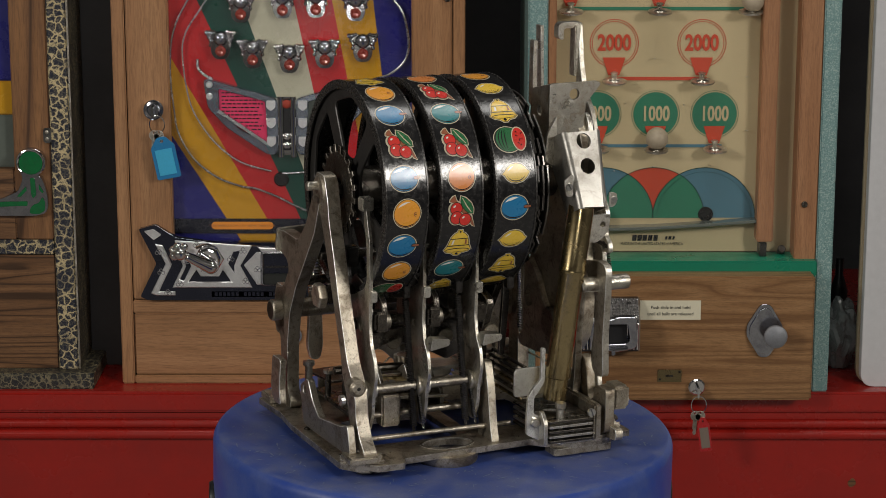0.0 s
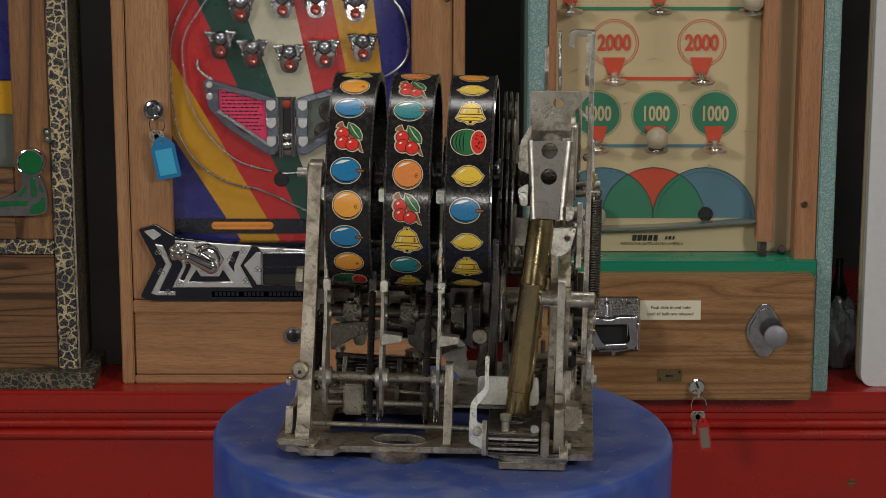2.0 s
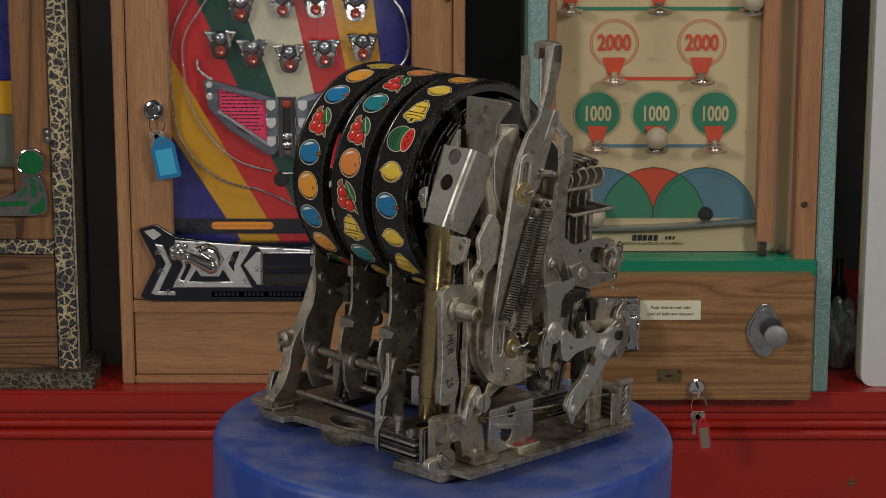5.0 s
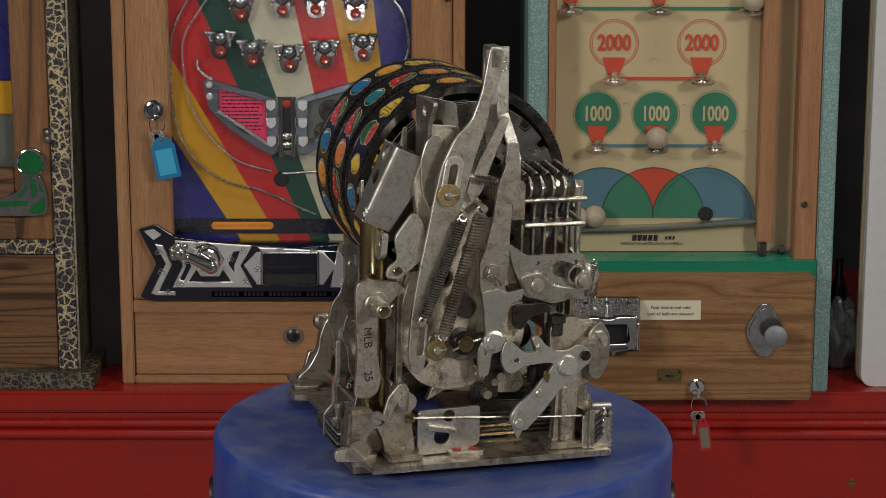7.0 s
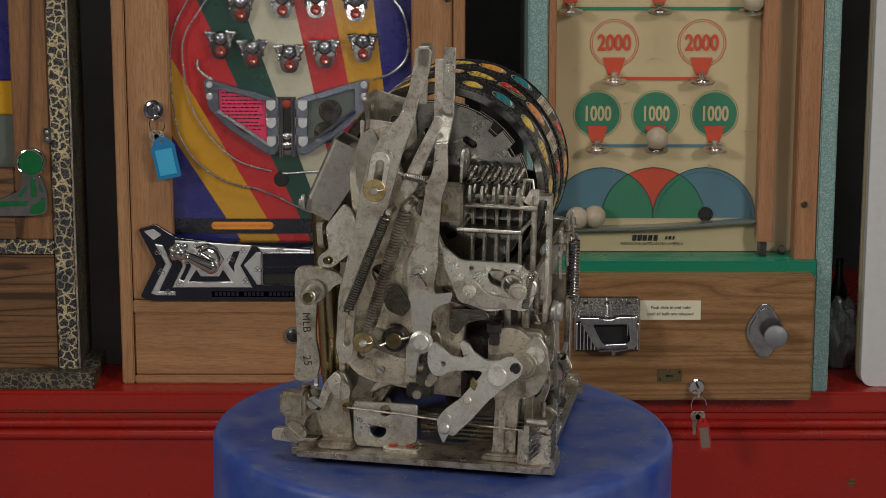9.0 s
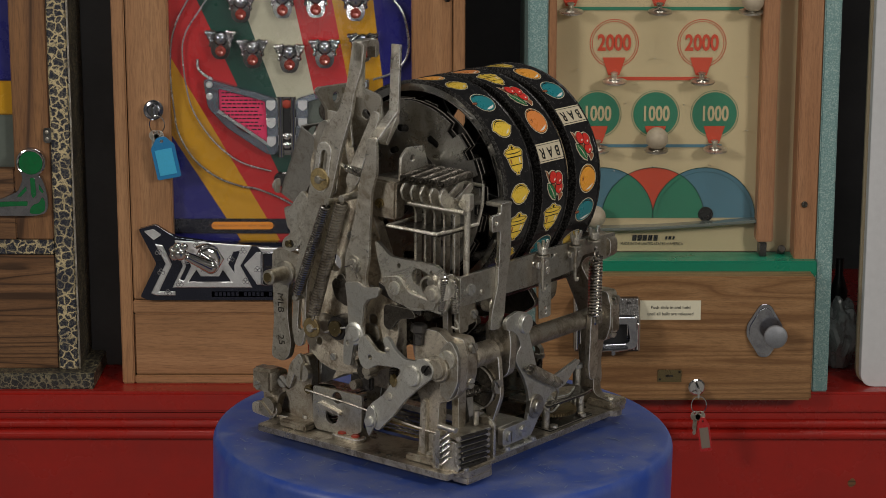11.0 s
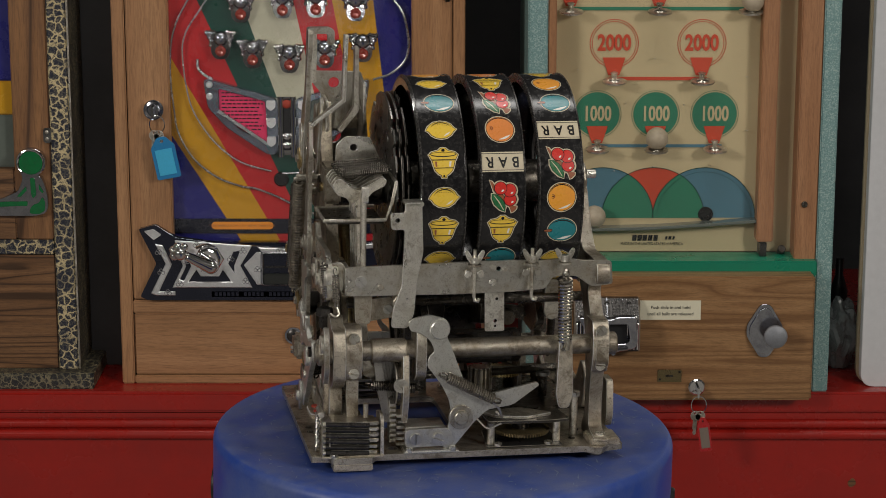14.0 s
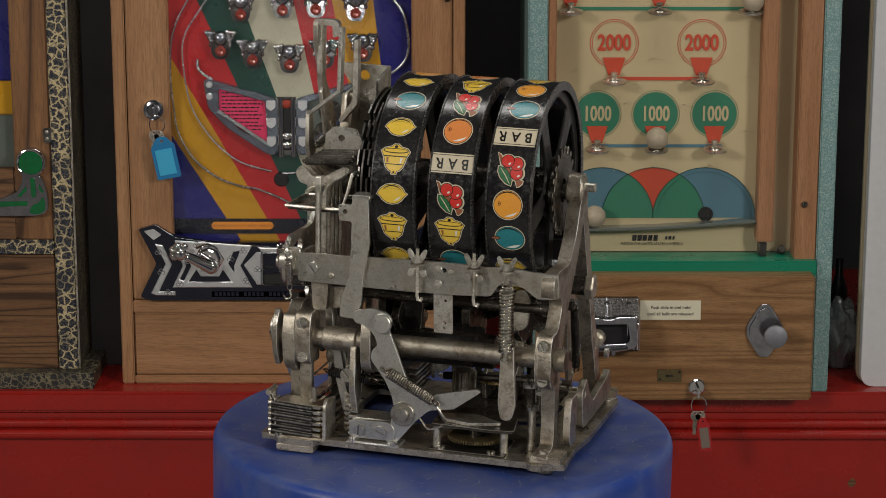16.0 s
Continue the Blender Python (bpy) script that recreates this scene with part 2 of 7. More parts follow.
B_YEL = surface("stripe_yellow", (0.56, 0.29, 0.015), 0.3, 0, None, 0.1, 15, 200, 0.0, 0.3)
B_BLU = surface("stripe_blue", (0.022, 0.022, 0.17), 0.3, 0, None, 0.1, 15, 200, 0.0, 0.3)
B_GRN = surface("stripe_green", (0.012, 0.062, 0.046), 0.3, 0, None, 0.1, 15, 200, 0.0, 0.3)
B_CRM = surface("stripe_cream", (0.51, 0.49, 0.37), 0.3, 0, None, 0.1, 15, 200, 0.0, 0.3)
NAVY = surface("navy_enamel", (0.010, 0.012, 0.024), 0.25, 0.2, None, 0.2, 40, 200, 0.05, 0.3)
PINK = surface("pink_card", (0.78, 0.05, 0.15), 0.5, 0, None, 0.1, 40, 200, 0)
CYAN = surface("blue_key_tag", (0.012, 0.19, 0.42), 0.35, 0, (0.02, 0.2, 0.45), 0.3, 100, 300, 0, 0.3)
AMBER = surface("orange_plate", (0.82, 0.30, 0.03), 0.4, 0, None, 0.1, 50, 300, 0)
PAPER = surface("cream_label", (0.74, 0.69, 0.52), 0.6, 0, None, 0.1, 50, 300, 0)
GREYP = surface("grey_white_panel", (0.58, 0.58, 0.59), 0.4, 0, (0.5, 0.5, 0.5), 0.3, 5, 100, 0.03)
TANEDGE = surface("tan_edge", (0.42, 0.34, 0.22), 0.5, 0, None, 0.2, 30, 200, 0.05)
BLACK = surface("black_wall", (0.022, 0.022, 0.023), 0.9, 0, None, 0.3, 6, 100, 0.1)
WALL = surface("grey_wall", (0.17, 0.168, 0.163), 0.9, 0, None, 0.3, 3, 100, 0.1)
CONCRETE = surface("concrete", (0.27, 0.26, 0.245), 0.8, 0, None, 0.4, 4, 120, 0.2)
BALLM = surface("worn_wooden_ball", (0.44, 0.37, 0.27), 0.5, 0, (0.30, 0.24, 0.17), 0.5, 90, 400, 0.1)
GREENEN = surface("green_enamel", (0.008, 0.135, 0.04), 0.16, 0.0, (0.01, 0.08, 0.03), 0.5, 90, 160, 0.7, 0.3)
RUBBER = surface("black_plastic", (0.015, 0.015, 0.016), 0.4, 0, None, 0.2, 60, 300, 0.1)
REDTAG = surface("red_key_tag", (0.42, 0.015, 0.018), 0.3, 0, None, 0.2, 60, 300, 0, 0.3)
BRIM = surface("bright_reel_edge", (0.60, 0.60, 0.58), 0.16, 1.0, (0.3, 0.3, 0.3), 0.5, 60, 300, 0.05)
GLASS = glass("window_glass")
COINGLASS = surface("dark_coin_window", (0.020, 0.022, 0.020), 0.10, 0, None, 0.3, 30, 200, 0, 0.5)
DULLGLASS = surface("dark_window", (0.13, 0.15, 0.13), 0.12, 0, None, 0.3, 30, 200, 0, 0.5)


# ---- mesh helpers (millimetres for the mechanism, metres for the place) ----
def adopt(ob, parent):
    """Makes ob a part of parent; shapes of the place are given in the room's own space."""
    ob.parent = parent
    if parent and not parent.parent:
        ob.matrix_parent_inverse = parent.matrix_basis.inverted()


def part(name, bm, material, parent=None, label="", unit=1.0, sharp=35):
    """Links a bmesh as one mesh object under a thing or part."""
    if unit != 1.0:
        bmesh.ops.scale(bm, vec=(unit,) * 3, verts=bm.verts)
    me = bpy.data.meshes.new(name)
    bm.to_mesh(me)
    bm.free()
    me.shade_smooth()
    me.set_sharp_from_angle(angle=radians(sharp))
    me.materials.append(material)
    me.materials.append(EDGES.get(material.name, material))
    ob = new(name, me)
    adopt(ob, parent)
    if label:
        tagged(ob, label)
    return ob


def put(bm, other):
    me = bpy.data.meshes.new("tmp")
    other.to_mesh(me)
    other.free()
    bm.from_mesh(me)
    bpy.data.meshes.remove(me)
    return bm


def rnd(pts, r, seg=3):
    """Rounds the corners of a polygon."""
    out, n = [], len(pts)
    for i in range(n):
        p0, p, p1 = Vector(pts[i - 1]), Vector(pts[i]), Vector(pts[(i + 1) % n])
        d = min(r, (p0 - p).length * 0.45, (p1 - p).length * 0.45)
        a, b = p + (p0 - p).normalized() * d, p + (p1 - p).normalized() * d
        for k in range(seg + 1):
            s = k / seg
            out.append(tuple(a * (1 - s) ** 2 + p * 2 * s * (1 - s) + b * s * s))
    return out


def circ(x, y, r, n=16, r2=None):
    return [(x + r * math.cos(2 * math.pi * k / n), y + (r2 or r) * math.sin(2 * math.pi * k / n)) for k in range(n)]


def slot(x0, y0, x1, y1, r, n=6):
    a = math.atan2(y1 - y0, x1 - x0)
    o = [(x1 + r * math.cos(a - math.pi / 2 + math.pi * k / n), y1 + r * math.sin(a - math.pi / 2 + math.pi * k / n)) for k in range(n + 1)]
    return o + [(x0 + r * math.cos(a + math.pi / 2 + math.pi * k / n), y0 + r * math.sin(a + math.pi / 2 + math.pi * k / n)) for k in range(n + 1)]


def lift(axis, p, q, c):
    return {"x": (c, p, q), "y": (p, c, q), "z": (p, q, c)}[axis]


def prism(outline, axis, a, b, holes=(), bev=1.1, bm=None):
    """A plate of any outline, from a to b along the axis, with holes through it and softened edges."""
    t = bmesh.new()
    edges = []
    for loop in (outline, *holes):
        vs = [t.verts.new(lift(axis, p, q, a)) for p, q in loop]
        edges += [t.edges.new((vs[i - 1], vs[i])) for i in range(len(vs))]
    bmesh.ops.triangle_fill(t, use_beauty=True, edges=edges)
    ext = bmesh.ops.extrude_face_region(t, geom=t.faces[:])
    d = Vector(lift(axis, 0, 0, b - a))
    bmesh.ops.translate(t, vec=d, verts=[v for v in ext["geom"] if isinstance(v, bmesh.types.BMVert)])
    bmesh.ops.recalc_face_normals(t, faces=t.faces)
    if bev:
        es = [e for e in t.edges if len(e.link_faces) == 2 and abs(e.verts[0].co[0 if axis == "x" else 1 if axis == "y" else 2] - e.verts[1].co[0 if axis == "x" else 1 if axis == "y" else 2]) < 1e-7 and e.calc_face_angle(0) > 0.8]
        worn = bmesh.ops.bevel(t, geom=es, offset=min(bev, abs(b - a) * 0.3), segments=1, affect="EDGES", clamp_overlap=True)
        # bevel faces take the material's own edge tone
        for f in worn["faces"]:
            f.material_index = 1
    return put(bm, t) if bm else t


def box(x0, x1, y0, y1, z0, z1, bev=0.0, bm=None, seg=2):
    t = bmesh.new()
    bmesh.ops.create_cube(t, size=1)
    for v in t.verts:
        v.co = Vector((x0 + (v.co.x + 0.5) * (x1 - x0), y0 + (v.co.y + 0.5) * (y1 - y0), z0 + (v.co.z + 0.5) * (z1 - z0)))
    if bev:
        bmesh.ops.bevel(t, geom=t.edges[:], offset=bev, segments=seg, affect="EDGES", clamp_overlap=True)
    return put(bm, t) if bm else t


def lathe(profile, axis="z", at=(0, 0, 0), seg=24, bm=None, closed=False):
    """Turns (radius, height) pairs about an axis through at."""
    t = bmesh.new()
    rings = []
    for r, h in profile:
        if r < 1e-9:
            rings.append([t.verts.new((0, 0, h))])
        else:
            rings.append([t.verts.new((r * math.cos(2 * math.pi * k / seg), r * math.sin(2 * math.pi * k / seg), h)) for k in range(seg)])
    pairs = list(zip(rings, rings[1:])) + ([(rings[-1], rings[0])] if closed else [])
    for A, B in pairs:
        for k in range(seg):
            q = [A[k % len(A)], A[(k + 1) % len(A)], B[(k + 1) % len(B)], B[k % len(B)]]
            q = [v for i, v in enumerate(q) if v not in q[:i]]
            if len(q) > 2:
                t.faces.new(q)
    bmesh.ops.recalc_face_normals(t, faces=t.faces)
    turn = {"z": Matrix(), "x": Matrix.Rotation(math.pi / 2, 4, "Y"), "y": Matrix.Rotation(-math.pi / 2, 4, "X")}[axis]
    bmesh.ops.transform(t, matrix=Matrix.Translation(at) @ turn, verts=t.verts)
    return put(bm, t) if bm else t


def rod(p0, p1, r, seg=14, bm=None, r2=None, bev=None):
    p0, p1 = Vector(p0), Vector(p1)
    n = (p1 - p0).length
    r2 = r2 or r
    bev = r * 0.12 if bev is None else bev
    t = lathe([(0, 0), (r - bev, 0), (r, bev), (r2, n - bev), (r2 - bev, n), (0, n)], seg=seg)
    m = Matrix.Translation(p0) @ (p1 - p0).to_track_quat("Z", "Y").to_matrix().to_4x4()
    bmesh.ops.transform(t, matrix=m, verts=t.verts)
    return put(bm, t) if bm else t


def sweep(pts, r, seg=6, bm=None, close=False):
    """A round wire along a line of points."""
    pts = [Vector(p) for p in pts]
    t, rings = bmesh.new(), []
    n = len(pts)
    up = Vector((0.123, 0.456, 0.881)).normalized()
    for i in range(n):
        d = (pts[min(i + 1, n - 1)] - pts[max(i - 1, 0)]).normalized()
        u = d.cross(up)
        u = u.normalized() if u.length > 1e-4 else d.orthogonal().normalized()
        w = d.cross(u)
        up = u.cross(d)
        rings.append([t.verts.new(pts[i] + r * (u * math.cos(2 * math.pi * k / seg) + w * math.sin(2 * math.pi * k / seg))) for k in range(seg)])
    for A, B in zip(rings, rings[1:]):
        for k in range(seg):
            t.faces.new((A[k], A[(k + 1) % seg], B[(k + 1) % seg], B[k]))
    t.faces.new(rings[0][::-1])
    t.faces.new(rings[-1])
    bmesh.ops.recalc_face_normals(t, faces=t.faces)
    return put(bm, t) if bm else t


def curve_pts(pts, k=5):
    """A smooth line through the points."""
    P = [Vector(p) for p in pts]
    P = [P[0] * 2 - P[1]] + P + [P[-1] * 2 - P[-2]]
    out = []
    for i in range(1, len(P) - 2):
        for j in range(k):
            s = j / k
            a, b, c, d = P[i - 1], P[i], P[i + 1], P[i + 2]
            out.append(0.5 * ((2 * b) + (c - a) * s + (2 * a - 5 * b + 4 * c - d) * s * s + (3 * b - a - 3 * c + d) * s ** 3))
    return out + [P[-2]]


def coil(p0, p1, R, r, turns=0, hook=6, bm=None):
    """A tension spring with an end loop at either end."""
    p0, p1 = Vector(p0), Vector(p1)
    d = (p1 - p0).normalized()
    u = d.orthogonal().normalized()
    w = d.cross(u)
    n = (p1 - p0).length
    turns = int((n - 2 * hook) / (2.15 * r))
    body = []
    for k in range(turns * 9 + 1):
        a = 2 * math.pi * k / 9
        body.append(p0 + d * (hook + (n - 2 * hook) * k / (turns * 9)) + R * (u * math.cos(a) + w * math.sin(a)))
    loop = lambda c, s: [c + s * d * (hook * 0.5) * (1 - math.cos(a)) + u * R * 0.8 * math.sin(a) for a in [2 * math.pi * j / 9 for j in range(9)]]
    bm = sweep(body, r, 5, bm)
    sweep(loop(p0, 1), r, 5, bm)
    sweep(loop(p1, -1), r, 5, bm)
    return bm


AXIS = {"+x": (0, 90, 0), "-x": (0, -90, 0), "+y": (-90, 0, 0), "-y": (90, 0, 0), "+z": (0, 0, 0)}
SCREWS = {}


def screw(parent, x, y, z, axis="+x", r=4.0, h=2.5, spin=0, material=None, name="screw"):
    """A slotted screw head, in millimetres, on one shared mesh for each size."""
    key = (r, h, material.name if material else "", name)
    if key not in SCREWS:
        g = r * 0.17
        half = [(g, -math.sqrt(r * r - g * g))] + [(r * math.cos(a), r * math.sin(a)) for a in [math.asin(s / 6 * 0.98) for s in range(-5, 6)]] + [(g, math.sqrt(r * r - g * g))]
        bm = prism(half, "z", -0.5, h, bev=r * 0.15)
        prism([(-x_, y_) for x_, y_ in half], "z", -0.5, h, bev=r * 0.15, bm=bm)
        lathe([(0, -1.0), (r, -1.0), (r, h * 0.12), (0, h * 0.12)], seg=14, bm=bm)
        SCREWS[key] = part(name, bm, material or PLATED, parent, unit=0.001)
        ob = SCREWS[key]
    else:
        ob = new(name, SCREWS[key].data)
        adopt(ob, parent)
    ob.matrix_basis = pose(x / 1000, y / 1000, z / 1000, *AXIS[axis]) @ Matrix.Rotation(radians(spin), 4, "Z")
    return ob


def pin(parent, x, y, z, axis="+x", r=6.0, h=4.0, material=None, name="pivot_pin", collar=0.0):
    """A round rivet or pivot end, in millimetres."""
    key = (r, h, collar, material.name if material else "", name)
    if key not in SCREWS:
        bm = lathe([(0, -2), (r, -2), (r, h - 0.8), (r - 0.8, h), (r * 0.35, h + 0.2), (0, h)], seg=18)
        if collar:
            lathe([(0, -2), (collar, -2), (collar, h * 0.35), (collar - 0.6, h * 0.45), (0, h * 0.45)], seg=20, bm=bm)
        SCREWS[key] = part(name, bm, material or BRIGHT, parent, unit=0.001)
        ob = SCREWS[key]
    else:
        ob = new(name, SCREWS[key].data)
        adopt(ob, parent)
    ob.matrix_basis = pose(x / 1000, y / 1000, z / 1000, *AXIS[axis])
    return ob


def letters(name, body, size, material, parent, m, align="CENTER", stretch=1.0, label="", bold=0.0):
    """Flat printed lettering."""
    cu = bpy.data.curves.new(name, "FONT")
    cu.body, cu.size, cu.align_x, cu.align_y, cu.resolution_u = body, size, align, "CENTER", 3
    cu.extrude, cu.offset = size * 0.012, size * bold
    tmp = new(name, cu)
    me = bpy.data.meshes.new_from_object(tmp.evaluated_get(bpy.context.evaluated_depsgraph_get()))
    bpy.data.objects.remove(tmp)
    me.transform(Matrix.Diagonal((stretch, 1, 1, 1)))
    me.materials.clear()
    me.materials.append(material)
    ob = new(name, me)
    adopt(ob, parent)
    ob.matrix_basis = m
    if label:
        tagged(ob, label)
    return ob


def thing(name, label, category, at=(0, 0, 0), group="", kind=""):
    e = new(name)
    e.empty_display_size = 0.05
    e.location = at
    return tagged(e, label, category, group, kind)


def FACE(x, y, z):
    """Lettering that stands upright and faces the viewer's side of the room."""
    return pose(x, y, z, 90, 0, 0)


# ---- the room ----
def room():
    # Unseen but for the black wall; added, with greys tuned for bounce light.
    b = lambda n, m, *a: tagged(part(n, box(*a), m), kind="structure")
    tagged(b("floor", CONCRETE, -3, 3, -4.5, 2.0, -0.1, 0), "unseen grey concrete floor toned to bounce light", "floor")
    tagged(b("wall_north", BLACK, -3, 3, 2.0, 2.1, 0, 2.8), "black wall behind the row of machines", "wall")
    tagged(b("wall_south", WALL, -3, 3, -4.6, -4.5, 0, 2.8), "unseen grey wall added to bounce light", "wall")
    tagged(b("wall_west", WALL, -3.1, -3, -4.5, 2.0, 0, 2.8), "unseen grey wall added to bounce light", "wall")
    tagged(b("wall_east", WALL, 3, 3.1, -4.5, 2.0, 0, 2.8), "unseen grey wall added to bounce light", "wall")
    tagged(b("ceiling", WALL, -3, 3, -4.5, 2.0, 2.8, 2.9), "unseen grey ceiling added to bounce light", "ceiling")


room()
SHELF = 0.4775


def red_counter():
    c = thing("counter", "red painted wooden counter with a moulded front", "counter", (0, 1.3, 0))
    part("top", box(-1.6, 1.6, 1.026, 1.8, SHELF - 0.032, SHELF, 0.004), REDP, c)
    part("moulding", box(-1.6, 1.6, 1.034, 1.08, 0.434, 0.4452, 0.002), REDP, c)
    m = bmesh.new()
    for z, r, y in ((0.4265, 0.0072, 1.036), (0.4105, 0.0078, 1.033)):
        rod((-1.6, y, z), (1.6, y, z), r, 16, m)
    part("bead", m, REDP, c)
    part("front_panel", box(-1.6, 1.6, 1.036, 1.06, 0.06, 0.434), REDP, c)
    part("side_panel", box(-1.6, -1.57, 1.06, 1.8, 0.06, SHELF - 0.032), REDP, c)
    part("side_panel", box(1.57, 1.6, 1.06, 1.8, 0.06, SHELF - 0.032), REDP, c)
    part("plinth", box(-1.58, 1.58, 1.07, 1.78, 0, 0.06), REDP, c)
    chip = prism(rnd([(0.598, 0.334), (0.606, 0.342), (0.611, 0.338), (0.612, 0.331), (0.603, 0.326)], 0.004), "y", 1.0352, 1.037, bev=0)
    part("chipped_paint", chip, OAKLX, c, "chipped spot of bare filler")
    return c


red_counter()


def fit_to_view(k):
    """Scales x and z about the camera's position to fit its view."""
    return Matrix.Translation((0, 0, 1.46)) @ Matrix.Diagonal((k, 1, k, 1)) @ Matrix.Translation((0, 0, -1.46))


FIT_RECESSED, FIT_PROUD = fit_to_view(1.0085), fit_to_view(0.986)


# ---- wall game with a striped playfield ----
def clip_band(poly, x0, x1, z0, z1):
    for ax, lim, sgn in ((0, x0, 1), (0, x1, -1), (1, z0, 1), (1, z1, -1)):
        out = []
        for i in range(len(poly)):
            p, q = poly[i - 1], poly[i]
            a, b = sgn * (p[ax] - lim), sgn * (q[ax] - lim)
            if a * b < 0:
                s = a / (a - b)
                out.append((p[0] + (q[0] - p[0]) * s, p[1] + (q[1] - p[1]) * s))
            if b >= 0:
                out.append(q)
        poly = out
        if not poly:
            break
    return poly


def striped_game():
    g = thing("wall_game", "oak cased ball game with a diagonally striped playfield", "game machine", (-0.23, 1.17, SHELF))
    Y = 1.07
    top = 1.26
    oak = lambda n, m, x0, x1, y0, y1, z0, z1: part(n, box(x0, x1, y0, y1, z0, z1, 0.0018), m, g)
    oak("side", OAK, -0.4845, -0.466, Y, 1.30, SHELF, top)
    oak("side", OAK, 0.0085, 0.0265, Y, 1.30, SHELF, top)
    oak("back", OAK, -0.466, 0.0085, 1.29, 1.30, SHELF, top)
    oak("bottom_rail", OAKX, -0.466, 0.0085, Y + 0.001, 1.28, SHELF, 0.490)
    oak("cash_door", OAKX, -0.465, 0.0075, Y + 0.004, Y + 0.024, 0.4912, 0.5852)
    oak("middle_rail", OAKX, -0.466, 0.0085, Y + 0.001, 1.12, 0.5865, 0.606)
    oak("stile", OAK, -0.4645, -0.4035, Y + 0.002, Y + 0.024, 0.607, top)
    oak("stile", OAK, -0.0510, 0.0070, Y + 0.002, Y + 0.024, 0.607, top)
    oak("top", OAKX, -0.466, 0.0085, Y, 1.29, top - 0.02, top)
    oak("lower_board", NAVY, -0.4035, -0.0510, Y + 0.004, Y + 0.02, 0.607, 0.693)
    lock = lathe([(0, 0.006), (0.005, 0.006), (0.008, 0.0045), (0.0115, 0.003), (0.0125, 0)], "y", seg=24)
    bmesh.ops.rotate(lock, cent=(0, 0, 0), matrix=Matrix.Rotation(math.pi, 3, "Z"), verts=lock.verts)
    bmesh.ops.translate(lock, vec=(-0.228, Y + 0.0035, 0.552), verts=lock.verts)
    k = part("door_lock", lock, DARK, g, "round dark lock with a chrome rim")
    part("lock_rim", lathe([(0.0100, 0.0), (0.0128, 0.0), (0.0132, 0.003), (0.0118, 0.0042), (0.0100, 0.003)], "y", (-0.228, Y - 0.001, 0.552), 28, closed=True), DARKCHROME, k)
    # solid black sliver stands for the dark of the keyhole
    part("keyhole", box(-0.229, -0.227, Y - 0.004, Y - 0.002, 0.5475, 0.5565), RUBBER, k)
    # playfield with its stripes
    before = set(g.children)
    F = Y + 0.028
    x0, x1, z0, z1 = -0.405, -0.050, 0.695, 1.235
    back = part("playfield", box(x0, x1, F, F + 0.012, 0.694, z1), NAVY, g)
    zt, zb = 1.062, 0.738
    lines = [(-0.530, -0.328), (-0.452, -0.268), (-0.364, -0.218), (-0.300, -0.186), (-0.223, -0.155), (-0.167, -0.107), (-0.107, -0.071), (0.06, 0.06)]
    mats = (B_BLU, B_YEL, B_RED, B_GRN, B_CRM, B_RED, B_YEL, B_BLU)
    s = lambda a, z: a[0] + (a[1] - a[0]) * (z - zt) / (zb - zt)
    prev = (-1.2, -1.2)
    for ln, mt in zip(lines, mats):
        poly = clip_band([(s(prev, zb - 0.1), zb - 0.1), (s(ln, zb - 0.1), zb - 0.1), (s(ln, zt + 0.3), zt + 0.3), (s(prev, zt + 0.3), zt + 0.3)], x0, x1, z0, z1)
        if len(poly) > 2:
            part("stripe", prism(poly, "y", F - 0.0012, F, bev=0), mt, back)
        prev = ln
    part("lower_strip", box(x0, x1, F - 0.006, F - 0.0013, 0.7095, 0.7310), NAVY, g)
    plate = part("instruction_plate", prism(slot(-0.340, 0.7215, -0.260, 0.7215, 0.0055), "y", F - 0.008, F - 0.006, bev=0), AMBER, g, "orange plate with small lettering")
    letters("lettering", "TURN HANDLE SLOWLY TO OBTAIN THREE BALLS.", 0.0042, TWIG, plate, FACE(-0.300, F - 0.0083, 0.7215))
    # chrome ball rails
    wire = lambda pts, r: part("ball_rail", sweep(curve_pts([(x, F - 0.008, z) for x, z in pts], 8), r, 8), ALU, g, "bent chrome ball rail")
    wire([(-0.34, 1.10), (-0.374, 1.050), (-0.395, 1.004), (-0.400, 0.949), (-0.396, 0.895), (-0.390, 0.859), (-0.369, 0.822), (-0.337, 0.795), (-0.302, 0.781), (-0.279, 0.777), (-0.248, 0.765), (-0.225, 0.753), (-0.192, 0.738)], 0.0017)
    wire([(-0.32, 1.10), (-0.348, 1.050), (-0.377, 1.004), (-0.381, 0.963), (-0.371, 0.900), (-0.345, 0.855), (-0.317, 0.827), (-0.292, 0.813), (-0.256, 0.803)], 0.0015)
    wire([(-0.100, 1.09), (-0.082, 1.061), (-0.064, 1.036), (-0.056, 1.004), (-0.056, 0.979), (-0.064, 0.961), (-0.083, 0.946), (-0.107, 0.938)], 0.0020)
    wire([(-0.360, 0.968), (-0.359, 0.954), (-0.349, 0.944), (-0.339, 0.939)], 0.0022)
    wire([(-0.240, 0.800), (-0.205, 0.802), (-0.16, 0.806), (-0.12, 0.820)], 0.0015)
    # win cups
    first = None
